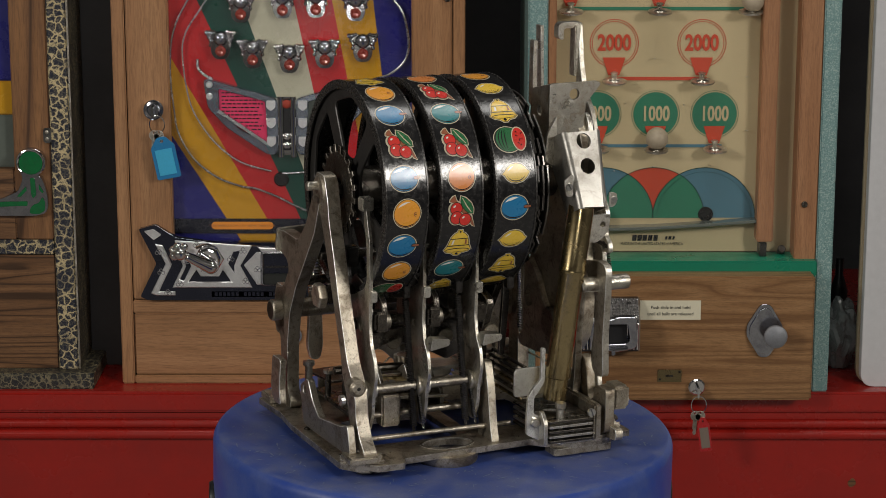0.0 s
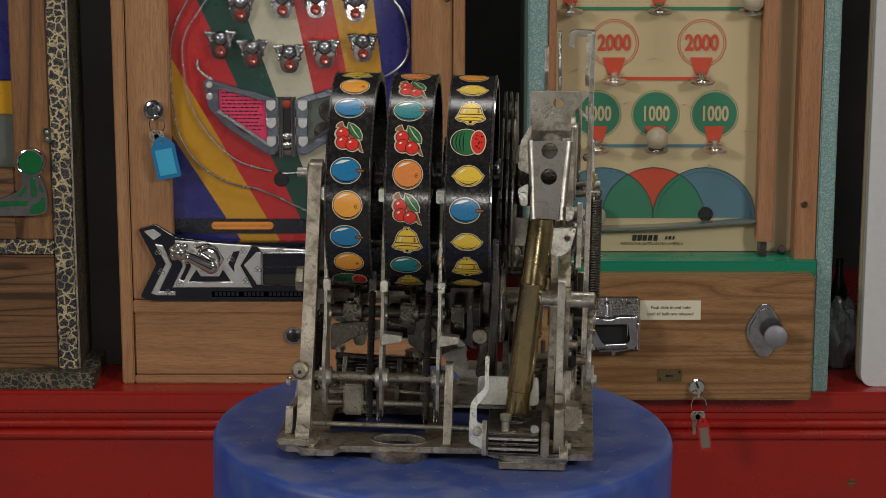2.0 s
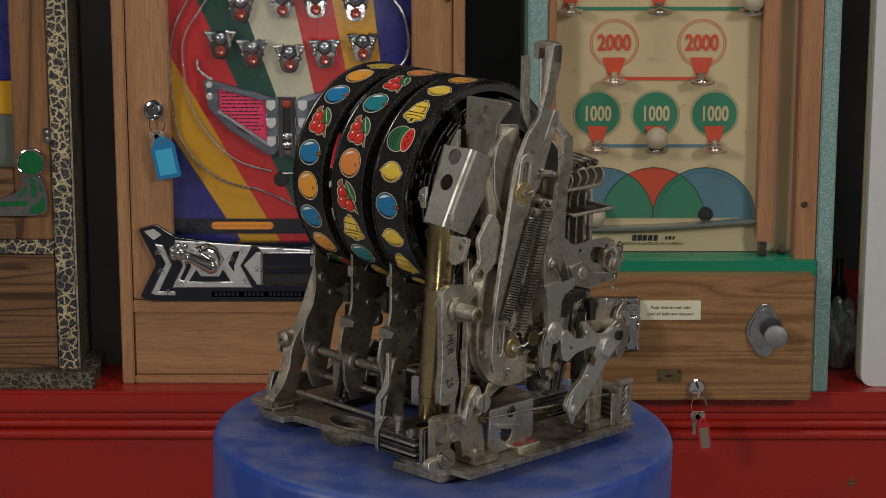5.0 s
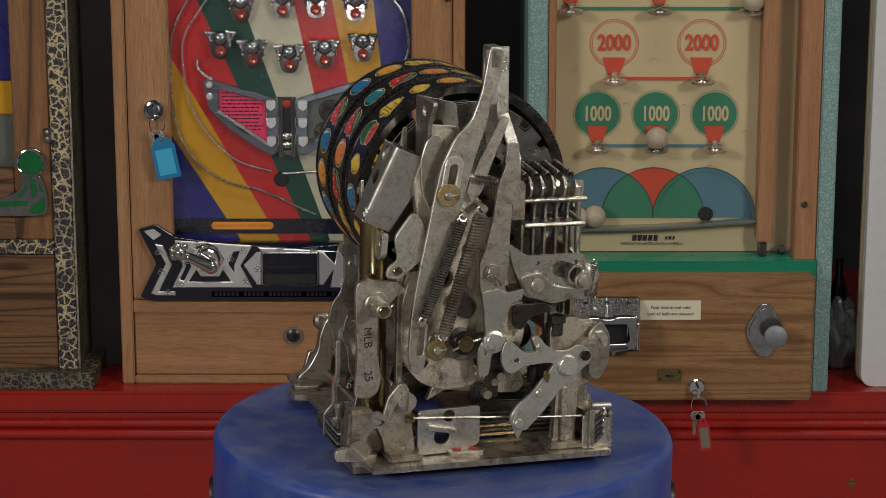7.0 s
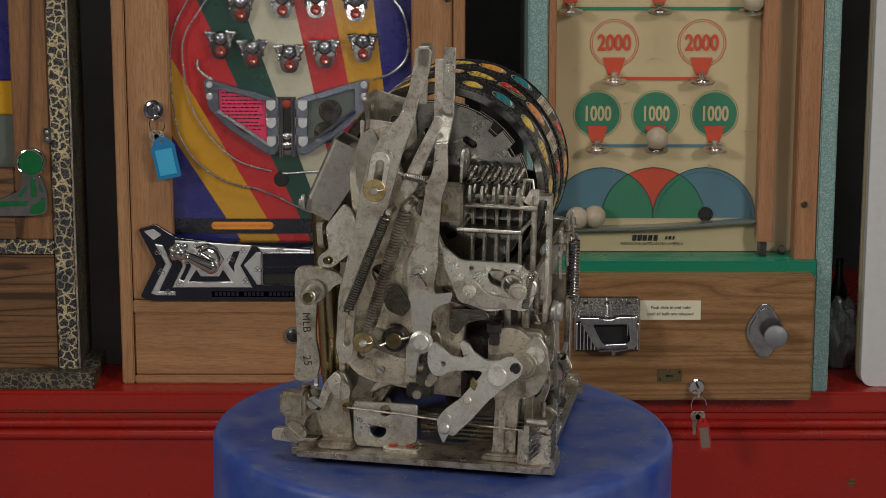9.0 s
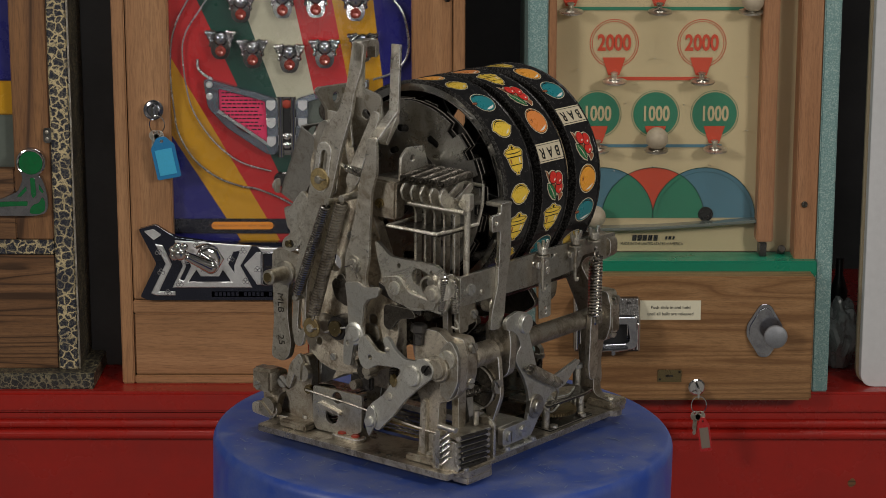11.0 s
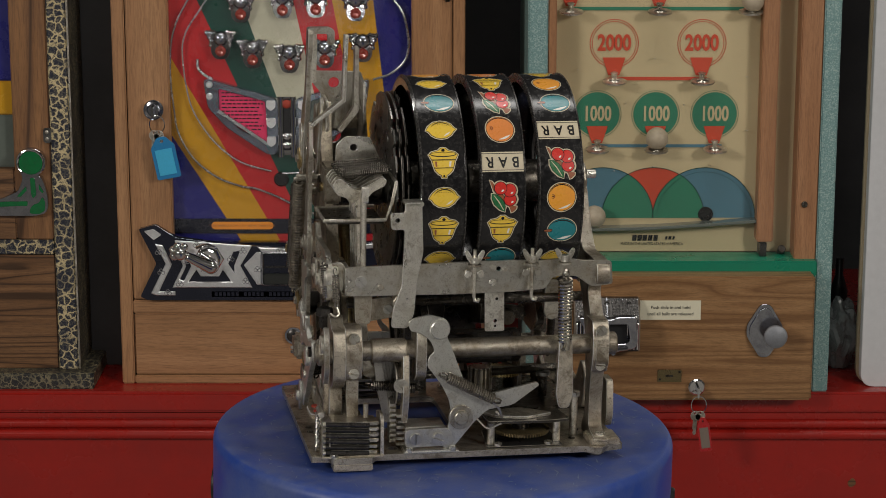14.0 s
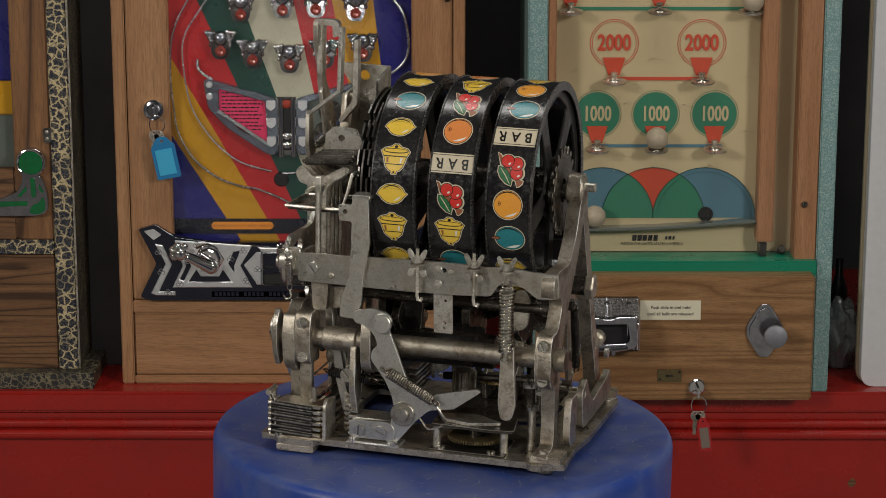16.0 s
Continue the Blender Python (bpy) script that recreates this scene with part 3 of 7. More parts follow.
    for x, z in ((-0.296, 1.043), (-0.236, 1.049), (-0.188, 1.050), (-0.131, 1.045), (-0.326, 0.990), (-0.280, 0.977), (-0.227, 0.970), (-0.176, 0.977), (-0.121, 0.986), (-0.35, 1.08), (-0.08, 1.08)):
        if first is None:
            cup = prism(rnd([(-0.0125, 0.004), (0.0125, 0.004), (0.0145, -0.010), (0.0085, -0.0215), (-0.0085, -0.0215), (-0.0145, -0.010)], 0.006, 5), "y", -0.009, 0.004, bev=0.0038)
            prism(rnd([(-0.0205, 0.0185), (0.0205, 0.0185), (0.016, 0.010), (0.011, 0.003), (-0.011, 0.003), (-0.016, 0.010)], 0.003), "y", -0.006, 0.004, bev=0.002, bm=cup)
            for bx, bz, br in ((0.0195, 0.0165, 0.0042), (0.0145, 0.0170, 0.0036), (0.0165, 0.0100, 0.0040), (0.0135, 0.0045, 0.0040), (0.0145, -0.0015, 0.0034), (0.0100, 0.0185, 0.0030)):
                for sx in (-1, 1):
                    e = bmesh.new()
                    bmesh.ops.create_uvsphere(e, u_segments=10, v_segments=6, radius=br)
                    bmesh.ops.translate(e, vec=(sx * bx, -0.0075, bz), verts=e.verts)
                    put(cup, e)
            first = part("win_cup", cup, CHROME, g, "chrome win cup with a red lens")
            jewel = lathe([(0, 0.0014), (0.0045, 0.0030), (0.0066, 0.0012), (0.0084, 0)], "y", seg=9)
            bmesh.ops.rotate(jewel, cent=(0, 0, 0), matrix=Matrix.Rotation(math.pi, 3, "Z"), verts=jewel.verts)
            bmesh.ops.translate(jewel, vec=(0, -0.0088, -0.0098), verts=jewel.verts)
            bowl = bmesh.new()
            bmesh.ops.create_uvsphere(bowl, u_segments=18, v_segments=12, radius=0.0112)
            bmesh.ops.translate(bowl, vec=(0, -0.006, 0.0085), verts=bowl.verts)
            part("ball_cup", bowl, DARKCHROME, first, "dark rounded cup")
            part("lens", jewel, surface("dull_red_lens", (0.26, 0.03, 0.022), 0.2, 0.1, (0.55, 0.22, 0.17), 0.6, 500, 900, 0.0, 0.4), first, sharp=10)
            first.matrix_basis = pose(x, F - 0.004, z)
        else:
            c = first.copy()
            scene.collection.objects.link(c)
            c.matrix_basis = pose(x, F - 0.004, z)
            for piece in first.children:
                j = piece.copy()
                scene.collection.objects.link(j)
                j.parent = c
    # centre casting: two framed windows beside a ball column
    P = F - 0.010
    left_o = rnd([(-0.352, 0.940), (-0.338, 0.938), (-0.248, 0.912), (-0.243, 0.905), (-0.243, 0.838), (-0.250, 0.828), (-0.262, 0.830), (-0.318, 0.868), (-0.346, 0.898)], 0.006)
    left_i = rnd([(-0.330, 0.926), (-0.263, 0.907), (-0.260, 0.846), (-0.300, 0.866), (-0.329, 0.893)], 0.003)
    mir = lambda p: [(-0.463 - x, z) for x, z in p][::-1]
    lf = part("window_frame", prism(left_o, "y", P - 0.006, F, [left_i], bev=0.0025), BLUECHROME, g, "blue tinted chrome window frame")
    rf = part("window_frame", prism(mir(left_o), "y", P - 0.006, F, [mir(left_i)], bev=0.0025), BLUECHROME, g, "blue tinted chrome window frame")
    part("card", prism(rnd([(-0.330, 0.926), (-0.263, 0.907), (-0.260, 0.846), (-0.329, 0.893)], 0.001), "y", P - 0.002, P + 0.002, bev=0), PINK, lf, "bright pink instruction card")
    bars = bmesh.new()
    for i in range(12):
        z = 0.9195 - i * 0.0054
        xl = -0.326 if i < 6 else -0.326 + (i - 5) * 0.0085
        xr = -0.266 - (0.030 if i == 0 else 0.022 if i == 1 else 0.004 * (i % 3))
        while xl < xr:
            wd = 0.003 + 0.0045 * ((i * 7 + int(xl * 9000)) % 5) / 4
            box(xl, min(xl + wd, xr), P - 0.0024, P - 0.0021, z - 0.0009, z + 0.0009, bm=bars)
            xl += wd + 0.0016
    tagged(part("print_lines", bars, INK, lf), kind="stuff")
    part("silver_edge", prism([(-0.332, 0.892), (-0.329, 0.8955), (-0.259, 0.847), (-0.259, 0.842)], "y", P - 0.0095, P - 0.0058, bev=0), ALU, lf)
    part("silver_edge", prism(mir([(-0.332, 0.892), (-0.329, 0.8955), (-0.259, 0.847), (-0.259, 0.842)]), "y", P - 0.0095, P - 0.0058, bev=0), CHROME, rf)
    part("pane", prism(mir(left_i), "y", P - 0.001, P + 0.001, bev=0), DULLGLASS, rf, "dim window over a coin column")
    for dx, dz, r in ((-0.169, 0.893, 0.0165), (-0.176, 0.861, 0.0165)):
        part("coin", lathe([(0, 0.0), (r - 0.001, 0.0), (r, 0.001), (r, 0.002)], "y", (dx, P - 0.0028, dz), 24), GRIMY_DIM, rf)
    stud = lambda o, d: part("stud", prism(o, "y", P - d, P - 0.004, bev=0.0014), HAMMERED, g)
    for sx in (-0.2545, -0.2085):
        for z in (0.902, 0.876, 0.849):
            stud(rnd([(sx - 0.0065, z + 0.007), (sx + 0.0065, z + 0.007), (sx + 0.0065, z - 0.003), (sx, z - 0.008), (sx - 0.0065, z - 0.003)], 0.002), 0.011)
    for sx, z in ((-0.343, 0.932), (-0.343, 0.915), (-0.12, 0.932), (-0.12, 0.915)):
        stud(circ(sx, z, 0.005, 10), 0.010)
    col = box(-0.2415, -0.2215, P - 0.008, F, 0.828, 0.914, 0.004)
    col = part("ball_column", col, CHROME, g, "chrome fronted ball column")
    for sx in (-0.2405, -0.2225):
        part("column_rail", rod((sx, P - 0.009, 0.826), (sx, P - 0.009, 0.915), 0.0042, 16), CHROME, col)
    part("column_slot", box(-0.2365, -0.2265, P - 0.0095, P - 0.0078, 0.836, 0.908, 0.0008), RUBBER, col)
    for z in (0.844, 0.857):
        s_ = bmesh.new()
        bmesh.ops.create_uvsphere(s_, u_segments=14, v_segments=8, radius=0.006)
        bmesh.ops.translate(s_, vec=(-0.2315, P - 0.010, z), verts=s_.verts)
        part("steel_ball", s_, CHROME, col)
    s_ = lathe([(0, 0.003), (0.005, 0.002), (0.0065, 0)], "y", seg=12)
    bmesh.ops.transform(s_, matrix=Matrix.Translation((-0.2315, P - 0.0095, 0.904)) @ Matrix.Rotation(math.pi, 4, "Z"), verts=s_.verts)
    part("red_stud", s_, RUST, col)
    # solid black disc stands for the dark of the out hole
    part("out_hole", lathe([(0.0, 0.0), (0.009, 0.0), (0.011, 0.002), (0.011, 0.004)], "y", (-0.242, F - 0.0045, 0.790), 20), RUBBER, g)
    # enlarged so the recessed playfield lines up from the camera
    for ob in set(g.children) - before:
        ob.matrix_basis = FIT_RECESSED @ ob.matrix_basis
    pane = part("glass_pane", box(-0.4035, -0.0510, Y + 0.012, Y + 0.014, 0.6945, 1.235), GLASS, g, "clear glass over the playfield")
    pane.visible_shadow = False
    # handle casting
    C = Y - 0.006
    out = rnd([(-0.453, 0.716), (-0.428, 0.7225), (-0.398, 0.7035), (-0.330, 0.694), (-0.23, 0.687), (-0.13, 0.694), (-0.062, 0.7035), (-0.032, 0.7225), (-0.007, 0.716), (-0.032, 0.664), (-0.007, 0.614), (-0.018, 0.6085), (-0.442, 0.6085), (-0.453, 0.614), (-0.428, 0.664)], 0.003)
    cast = part("handle_casting", prism(out, "y", C - 0.002, Y + 0.004, bev=0.0045), NAVY, g, "chrome and navy winged handle casting")
    rib = lambda pts, d=0.004: part("chrome_rib", prism(pts, "y", C - d, C, bev=0.0012), HAMMERED, cast)
    rib(rnd([(-0.445, 0.7135), (-0.431, 0.7165), (-0.419, 0.708), (-0.431, 0.700)], 0.002))
    rib([(-0.429, 0.694), (-0.4145, 0.664), (-0.437, 0.619), (-0.4295, 0.616), (-0.401, 0.616), (-0.401, 0.622), (-0.425, 0.622), (-0.405, 0.663), (-0.418, 0.692)])
    part("chrome_field", prism([(-0.400, 0.6995), (-0.286, 0.6915), (-0.304, 0.661), (-0.287, 0.628), (-0.405, 0.628), (-0.389, 0.661)], "y", C - 0.004, C, [[(-0.381, 0.637), (-0.369, 0.655), (-0.363, 0.645), (-0.336, 0.645), (-0.330, 0.655), (-0.318, 0.637)], [(-0.313, 0.650), (-0.322, 0.664), (-0.314, 0.682), (-0.304, 0.684), (-0.313, 0.662)], [(-0.394, 0.640), (-0.384, 0.660), (-0.391, 0.684), (-0.383, 0.690), (-0.377, 0.660), (-0.388, 0.638)]], bev=0.001), HAMMERED, cast, "bright pierced chrome field")
    part("boss", prism(circ(-0.350, 0.672, 0.0225, 6), "y", C - 0.0075, C - 0.0035, bev=0.002), CHROME, cast)
    rib([(-0.299, 0.662), (-0.280, 0.682), (-0.2735, 0.682), (-0.2735, 0.632), (-0.280, 0.632)])
    rib([(-0.278, 0.689), (-0.16, 0.683), (-0.19, 0.681), (-0.272, 0.6815)])
    rib([(-0.188, 0.682), (-0.182, 0.682), (-0.163, 0.662), (-0.182, 0.632), (-0.188, 0.632)])
    rib([(-0.160, 0.690), (-0.068, 0.6985), (-0.075, 0.691), (-0.158, 0.683), (-0.143, 0.660), (-0.156, 0.6345), (-0.085, 0.6345), (-0.072, 0.645), (-0.060, 0.628), (-0.172, 0.628)])
    rib([(-0.032, 0.694), (-0.0465, 0.664), (-0.024, 0.619), (-0.0315, 0.616), (-0.060, 0.616), (-0.060, 0.622), (-0.036, 0.622), (-0.056, 0.663), (-0.043, 0.692)])
    rib([(-0.348, 0.613), (-0.110, 0.613), (-0.110, 0.6225), (-0.348, 0.6225)], 0.002)
    w = bmesh.new()
    x = -0.343
    for n in (6, 5, 8, 5, 7):
        for i in range(n):
            box(x, x + 0.0044, C - 0.0028, C - 0.002, 0.6152, 0.6208, bm=w)
            x += 0.0062
        x += 0.006
    tagged(part("dark_lettering", w, NAVY, cast, "row of dark bars in place of lettering"), kind="stuff")
    beads = bmesh.new()
    for bx, bz in ((-0.368, 0.693), (-0.300, 0.684), (-0.297, 0.638), (-0.421, 0.652), (-0.394, 0.634), (-0.412, 0.6205), (-0.318, 0.672), (-0.279, 0.656), (-0.246, 0.685), (-0.384, 0.668), (-0.424, 0.682), (-0.196, 0.686)):
        for k in range(3):
            a_ = math.pi / 2 + k * 2.094
            px, pz = bx + 0.0030 * math.cos(a_), bz + 0.0022 * math.sin(a_)
            sweep([(px + 0.0026 * math.cos(q), C - 0.0040, pz + 0.0026 * math.sin(q)) for q in [math.pi * j / 4 for j in range(9)]], 0.0006, 5, beads)
    tagged(part("embossed_trefoil", beads, ALU, cast), kind="stuff")
    part("coin_window", box(-0.270, -0.192, C - 0.0015, C + 0.0, 0.634, 0.679, 0.0005), COINGLASS, cast, "dark glazed coin window")
    part("tray_lip", box(-0.270, -0.192, C - 0.008, C - 0.001, 0.634, 0.650, 0.002), COINGLASS, cast)
    part("window_bar", box(-0.268, -0.194, C - 0.004, C - 0.001, 0.658, 0.661, 0.001), DARK, cast)
    part("window_surround", prism(rnd([(-0.2735, 0.631), (-0.1885, 0.631), (-0.1885, 0.682), (-0.2735, 0.682)], 0.004), "y", C - 0.005, C, [rnd([(-0.2700, 0.634), (-0.1920, 0.634), (-0.1920, 0.679), (-0.2700, 0.679)], 0.003)], bev=0.0012), DARKCHROME, cast)
    h = rod((-0.350, C - 0.001, 0.672), (-0.350, C - 0.016, 0.672), 0.017, 8)
    h = part("handle", h, CHROME, cast, "chrome turning handle")
    k = rod((-0.347, C - 0.020, 0.664), (-0.380, C - 0.036, 0.684), 0.0105, 18, r2=0.0065)
    for c, r in (((-0.346, C - 0.019, 0.664), 0.0115), ((-0.388, C - 0.038, 0.688), 0.0105), ((-0.397, C - 0.036, 0.684), 0.0070), ((-0.392, C - 0.036, 0.697), 0.0068), ((-0.382, C - 0.037, 0.697), 0.0060), ((-0.399, C - 0.035, 0.693), 0.0055)):
        t = bmesh.new()
        bmesh.ops.create_uvsphere(t, u_segments=16, v_segments=12, radius=r)
        bmesh.ops.translate(t, vec=c, verts=t.verts)
        put(k, t)
    sweep(curve_pts([(-0.368, C - 0.012, 0.690), (-0.352, C - 0.013, 0.6955), (-0.336, C - 0.012, 0.690)], 6), 0.0022, 8, k)
    part("lever_grip", k, CHROME, h)
    # lock, keys and tag on the stile
    kx, kz = -0.426, 0.893
    l = rod((kx, Y + 0.004, kz), (kx, Y - 0.006, kz), 0.0145, 24)
    l = part("lock", l, CHROME, g, "chrome cam lock")
    part("lock_face", lathe([(0, 0.001), (0.008, 0.001), (0.0095, 0.0035), (0.0125, 0.0045), (0.0145, 0.003)], "y", (kx, Y - 0.0105, kz), 28), DARKCHROME, l)
    part("key_bow", box(kx - 0.0012, kx + 0.0012, Y - 0.022, Y - 0.005, kz - 0.007, kz + 0.007, 0.001), CHROME, l)
    part("hinge", box(-0.004, 0.006, Y - 0.003, Y + 0.003, 1.05, 1.062, 0.002), CHROME, g)
    return g


striped_game()


def key_bunch(name, label, x, y, z, tag, tilt, scale=1.0, paper=None, slim=1.0):
    """A ring with two keys and a plastic tag that hangs from a lock."""
    k = thing(name, label, "keys", (x, y, z))
    ring = sweep([(x + 0.011 * math.cos(a), y - 0.001, z - 0.012 + 0.013 * math.sin(a)) for a in [2 * math.pi * i / 20 for i in range(21)]], 0.0008, 6)
    part("ring", ring, CHROME, k)
    for dx, rot in ((-0.004, 4), (0.001, -8)):
        b = prism(circ(0, -0.008, 0.0075, 14), "y", -0.001, 0.001, [circ(0, -0.004, 0.0025, 10)], bev=0.0003)
        prism([(-0.003, -0.014), (0.003, -0.014), (0.003, -0.034), (0.001, -0.037), (-0.001, -0.037), (-0.0025, -0.033), (-0.0015, -0.030), (-0.003, -0.027)], "y", -0.001, 0.001, bev=0.0003, bm=b)
        o = part("key", b, STEEL, k)
        o.matrix_basis = pose(x + dx, y - 0.002, z - 0.020, 0, rot, 0)
    b = prism(rnd([(-0.006, 0), (0.006, 0), (0.0175, -0.014), (0.0175, -0.062), (-0.0175, -0.062), (-0.0175, -0.014)], 0.003), "y", -0.002, 0.002, [circ(0, -0.006, 0.0025, 10)], bev=0.0006)
    o = part("tag", b, tag, k)
    o.matrix_basis = pose(x + 0.005, y - 0.004, z - 0.030, 0, tilt, 0) @ Matrix.Diagonal((scale * slim, 1, scale, 1))
    if paper:
        c = part("tag_insert", box(-0.0125, 0.0125, -0.0028, -0.0021, -0.056, -0.018), paper, o)
    return k


key_bunch("keys", "two steel keys on a ring with a blue tag", -0.4205, 1.058, 0.885, CYAN, -11, 1.0, surface("tag_paper_blue", (0.05, 0.42, 0.68), 0.5, 0, None, 0.1, 50, 300, 0))


# ---- counter game with a cream playfield ----
def disc_px(x, z, r, y, n=40):
    return prism(circ(x, z, r, n), "y", y, y + 0.0006, bev=0)


def ring_flat(x, z, r, w, y, n=44, a0=0, a1=360):
    full = a1 - a0 >= 360
    ang = [radians(a0 + (a1 - a0) * i / n) for i in range(n + (0 if full else 1))]
    o = [(x + (r + w) * math.cos(a), z + (r + w) * math.sin(a)) for a in ang]
    i = [(x + r * math.cos(a), z + r * math.sin(a)) for a in ang]
    return prism(o, "y", y, y + 0.0004, [i], bev=0) if full else prism(o + i[::-1], "y", y, y + 0.0004, bev=0)


def cream_game():
    g = thing("counter_game", "speckled green counter game with a cream scoring field", "game machine", (0.34, 1.2, SHELF))
    Y, F, top = 1.03, 1.08, 1.20
    b = lambda n, m, x0, x1, y0, y1, z0, z1, bev=0.0015, label="": part(n, box(x0, x1, y0, y1, z0, z1, bev), m, g, label)
    b("side", SPECK, 0.116, 0.1445, Y, 1.38, SHELF, top, 0.002, "speckled green painted side")
    b("side", SPECK, 0.5385, 0.5625, Y, 1.38, SHELF, top, 0.002, "speckled green painted side")
    b("back", OAKX, 0.1445, 0.5385, 1.36, 1.38, SHELF, top)
    b("top", SPECK, 0.1445, 0.5385, Y, 1.36, top - 0.02, top)
    b("wood_strip", STRIPW, 0.1447, 0.157, Y + 0.004, F, 0.674, top - 0.02)
    b("wood_strip", STRIPW, 0.4535, 0.4775, Y + 0.020, F, 0.700, top - 0.02)
    b("wood_strip", STRIPW, 0.507, 0.5383, Y + 0.004, F, 0.674, top - 0.02)
    b("drawer", OAKD, 0.1300, 0.5318, 0.985, 1.35, SHELF, 0.6635, 0.003, "oak drawer front with brown grain")
    b("ledge", EMER, 0.1447, 0.5383, Y - 0.012, F, 0.6550, 0.6785, 0.002, "emerald green painted ledge")
    fld = part("playfield", box(0.1449, 0.5381, F, F + 0.012, 0.6790, top - 0.021), FIELD, g, "cream printed playfield")
    y1, y2, y3, y4 = F - 0.0008, F - 0.0014, F - 0.0020, F - 0.0026
    flat = lambda n, bm, m: part(n, bm, m, fld)
    for cx in (0.2425, 0.3695):
        flat("ring", ring_flat(cx, 0.9885, 0.0345, 0.0009, y1), PFRED)
        flat("ring", ring_flat(cx, 0.9885, 0.0315, 0.0007, y1), PFRED)
        letters("score", "2000", 0.0290, PFRED, fld, FACE(cx, y2, 0.9885), stretch=0.84, bold=0.028).data.transform(Matrix.Diagonal((1, 1.12, 1, 1)))
        flat("pointer", prism([(cx - 0.0165, 0.968), (cx + 0.0165, 0.968), (cx + 0.008, 0.942), (cx - 0.008, 0.942)], "y", y3, y3 + 0.0006, bev=0), PFRED)
    for cx in (0.2195, 0.3045, 0.3905):
        flat("disc", disc_px(cx, 0.8845, 0.0325, y1), PFGREEN)
        flat("ring", ring_flat(cx, 0.8845, 0.0345, 0.0006, y1), PFGREEN)
        letters("score", "1000", 0.0265, FIELD, fld, FACE(cx, y2, 0.8845), stretch=0.78, bold=0.028).data.transform(Matrix.Diagonal((1, 1.15, 1, 1)))
        flat("pointer", prism([(cx - 0.0155, 0.867), (cx + 0.0155, 0.867), (cx + 0.0075, 0.842), (cx - 0.0075, 0.842)], "y", y3, y3 + 0.0006, bev=0), PFRED)
    for cx in (0.1785, 0.306, 0.436):
        flat("pointer", prism([(cx - 0.014, 1.062), (cx + 0.014, 1.062), (cx + 0.007, 1.043), (cx - 0.007, 1.043)], "y", y3, y3 + 0.0006, bev=0), PFRED)
        flat("disc", disc_px(cx, 1.09, 0.033, y1), PFGREEN)
    flat("score_line", box(0.236, 0.378, y2, y1, 0.9345, 0.9395), PFRED)
    flat("score_line", box(0.178, 0.442, y2, y1, 1.0365, 1.0415), PFGREEN)
    flat("score_line", box(0.212, 0.402, y2, y1, 0.8355, 0.8400), PFBLUE)
    # overlapping half discs at the foot
    cz, R, cx0, dx = 0.7300, 0.0750, 0.3035, 0.0750
    half = lambda cx: [(cx + R * math.cos(math.pi * i / 30), cz + R * math.sin(math.pi * i / 30)) for i in range(31)]
    for s_ in (-1, 1):
        flat("half_disc", prism(half(cx0 + s_ * dx), "y", y1, y1 + 0.0006, bev=0), PFBLUE)
    flat("half_disc", prism(half(cx0), "y", y2, y2 + 0.0005, bev=0), PFRED)
    hgt = math.acos(dx / 2 / R)
    for s_ in (-1, 1):
        a = [(cx0 + s_ * R * math.cos(hgt * i / 12), cz + R * math.sin(hgt * i / 12)) for i in range(13)]
        c = [(cx0 + s_ * dx - s_ * R * math.cos(hgt * i / 12), cz + R * math.sin(hgt * i / 12)) for i in range(12, -1, -1)]
        lens = a + c[1:]
        flat("lens", prism(lens if s_ > 0 else lens[::-1], "y", y3, y3 + 0.0005, bev=0), PFGREEN)
        flat("outline", ring_flat(cx0 + s_ * dx, cz, R, 0.0009, y4, a0=0, a1=180), B_GRN)
    flat("outline", ring_flat(cx0, cz, R, 0.0009, y4, a0=0, a1=180), B_GRN)
    flat("outline", ring_flat(cx0 + dx, cz, R - 0.006, 0.0004, y4, a0=0, a1=180), B_GRN)
    # flat black disc paints the dark of a hole
    flat("hole", disc_px(0.381, 0.736, 0.011, y4 - 0.0006), INK)
    shelf = prism([(0.158, 0.714), (0.204, 0.714), (0.30, 0.7165), (0.38, 0.7215), (0.4535, 0.727), (0.4535, 0.7315), (0.38, 0.726), (0.30, 0.721), (0.204, 0.7185), (0.158, 0.7185)], "y", F - 0.024, F - 0.003, bev=0.0006)
    part("ball_shelf", shelf, DULLGLASS, g, "curved dark ball shelf")
    # maker's marks, legend
    w = bmesh.new()
    for i, (x0, wd) in enumerate(((0.2735, 0.0062), (0.2815, 0.006), (0.289, 0.006), (0.297, 0.006), (0.305, 0.006), (0.322, 0.003), (0.327, 0.004), (0.333, 0.003))):
        hh = 0.0042 if i < 5 else 0.0024
        prism([(x0, 0.6995 - hh), (x0 + wd, 0.6995 - hh), (x0 + wd + 0.001, 0.6995 + hh), (x0 + 0.001, 0.6995 + hh)], "y", y2, y1, bev=0, bm=w)
    flat("maker_marks", w, INK)
    letters("legend", "MADE IN THE UNITED STATES of AMERICA", 0.0062, INK, fld, FACE(0.303, y2, 0.6905), stretch=0.78)
    # cups
    for x, z in ((0.2425, 0.936), (0.3695, 0.936), (0.2195, 0.836), (0.3045, 0.8355), (0.3905, 0.836), (0.1785, 1.037), (0.306, 1.037), (0.436, 1.037)):
        c = lathe([(0.0095, 0.0), (0.0105, 0.0012), (0.0175, 0.0012), (0.0175, -0.0012), (0.0085, -0.0012), (0.007, -0.0045), (0, -0.0045)], seg=24)
        rod((0, 0.010, 0), (0, 0.024, 0), 0.003, 10, c, bev=0.0004)
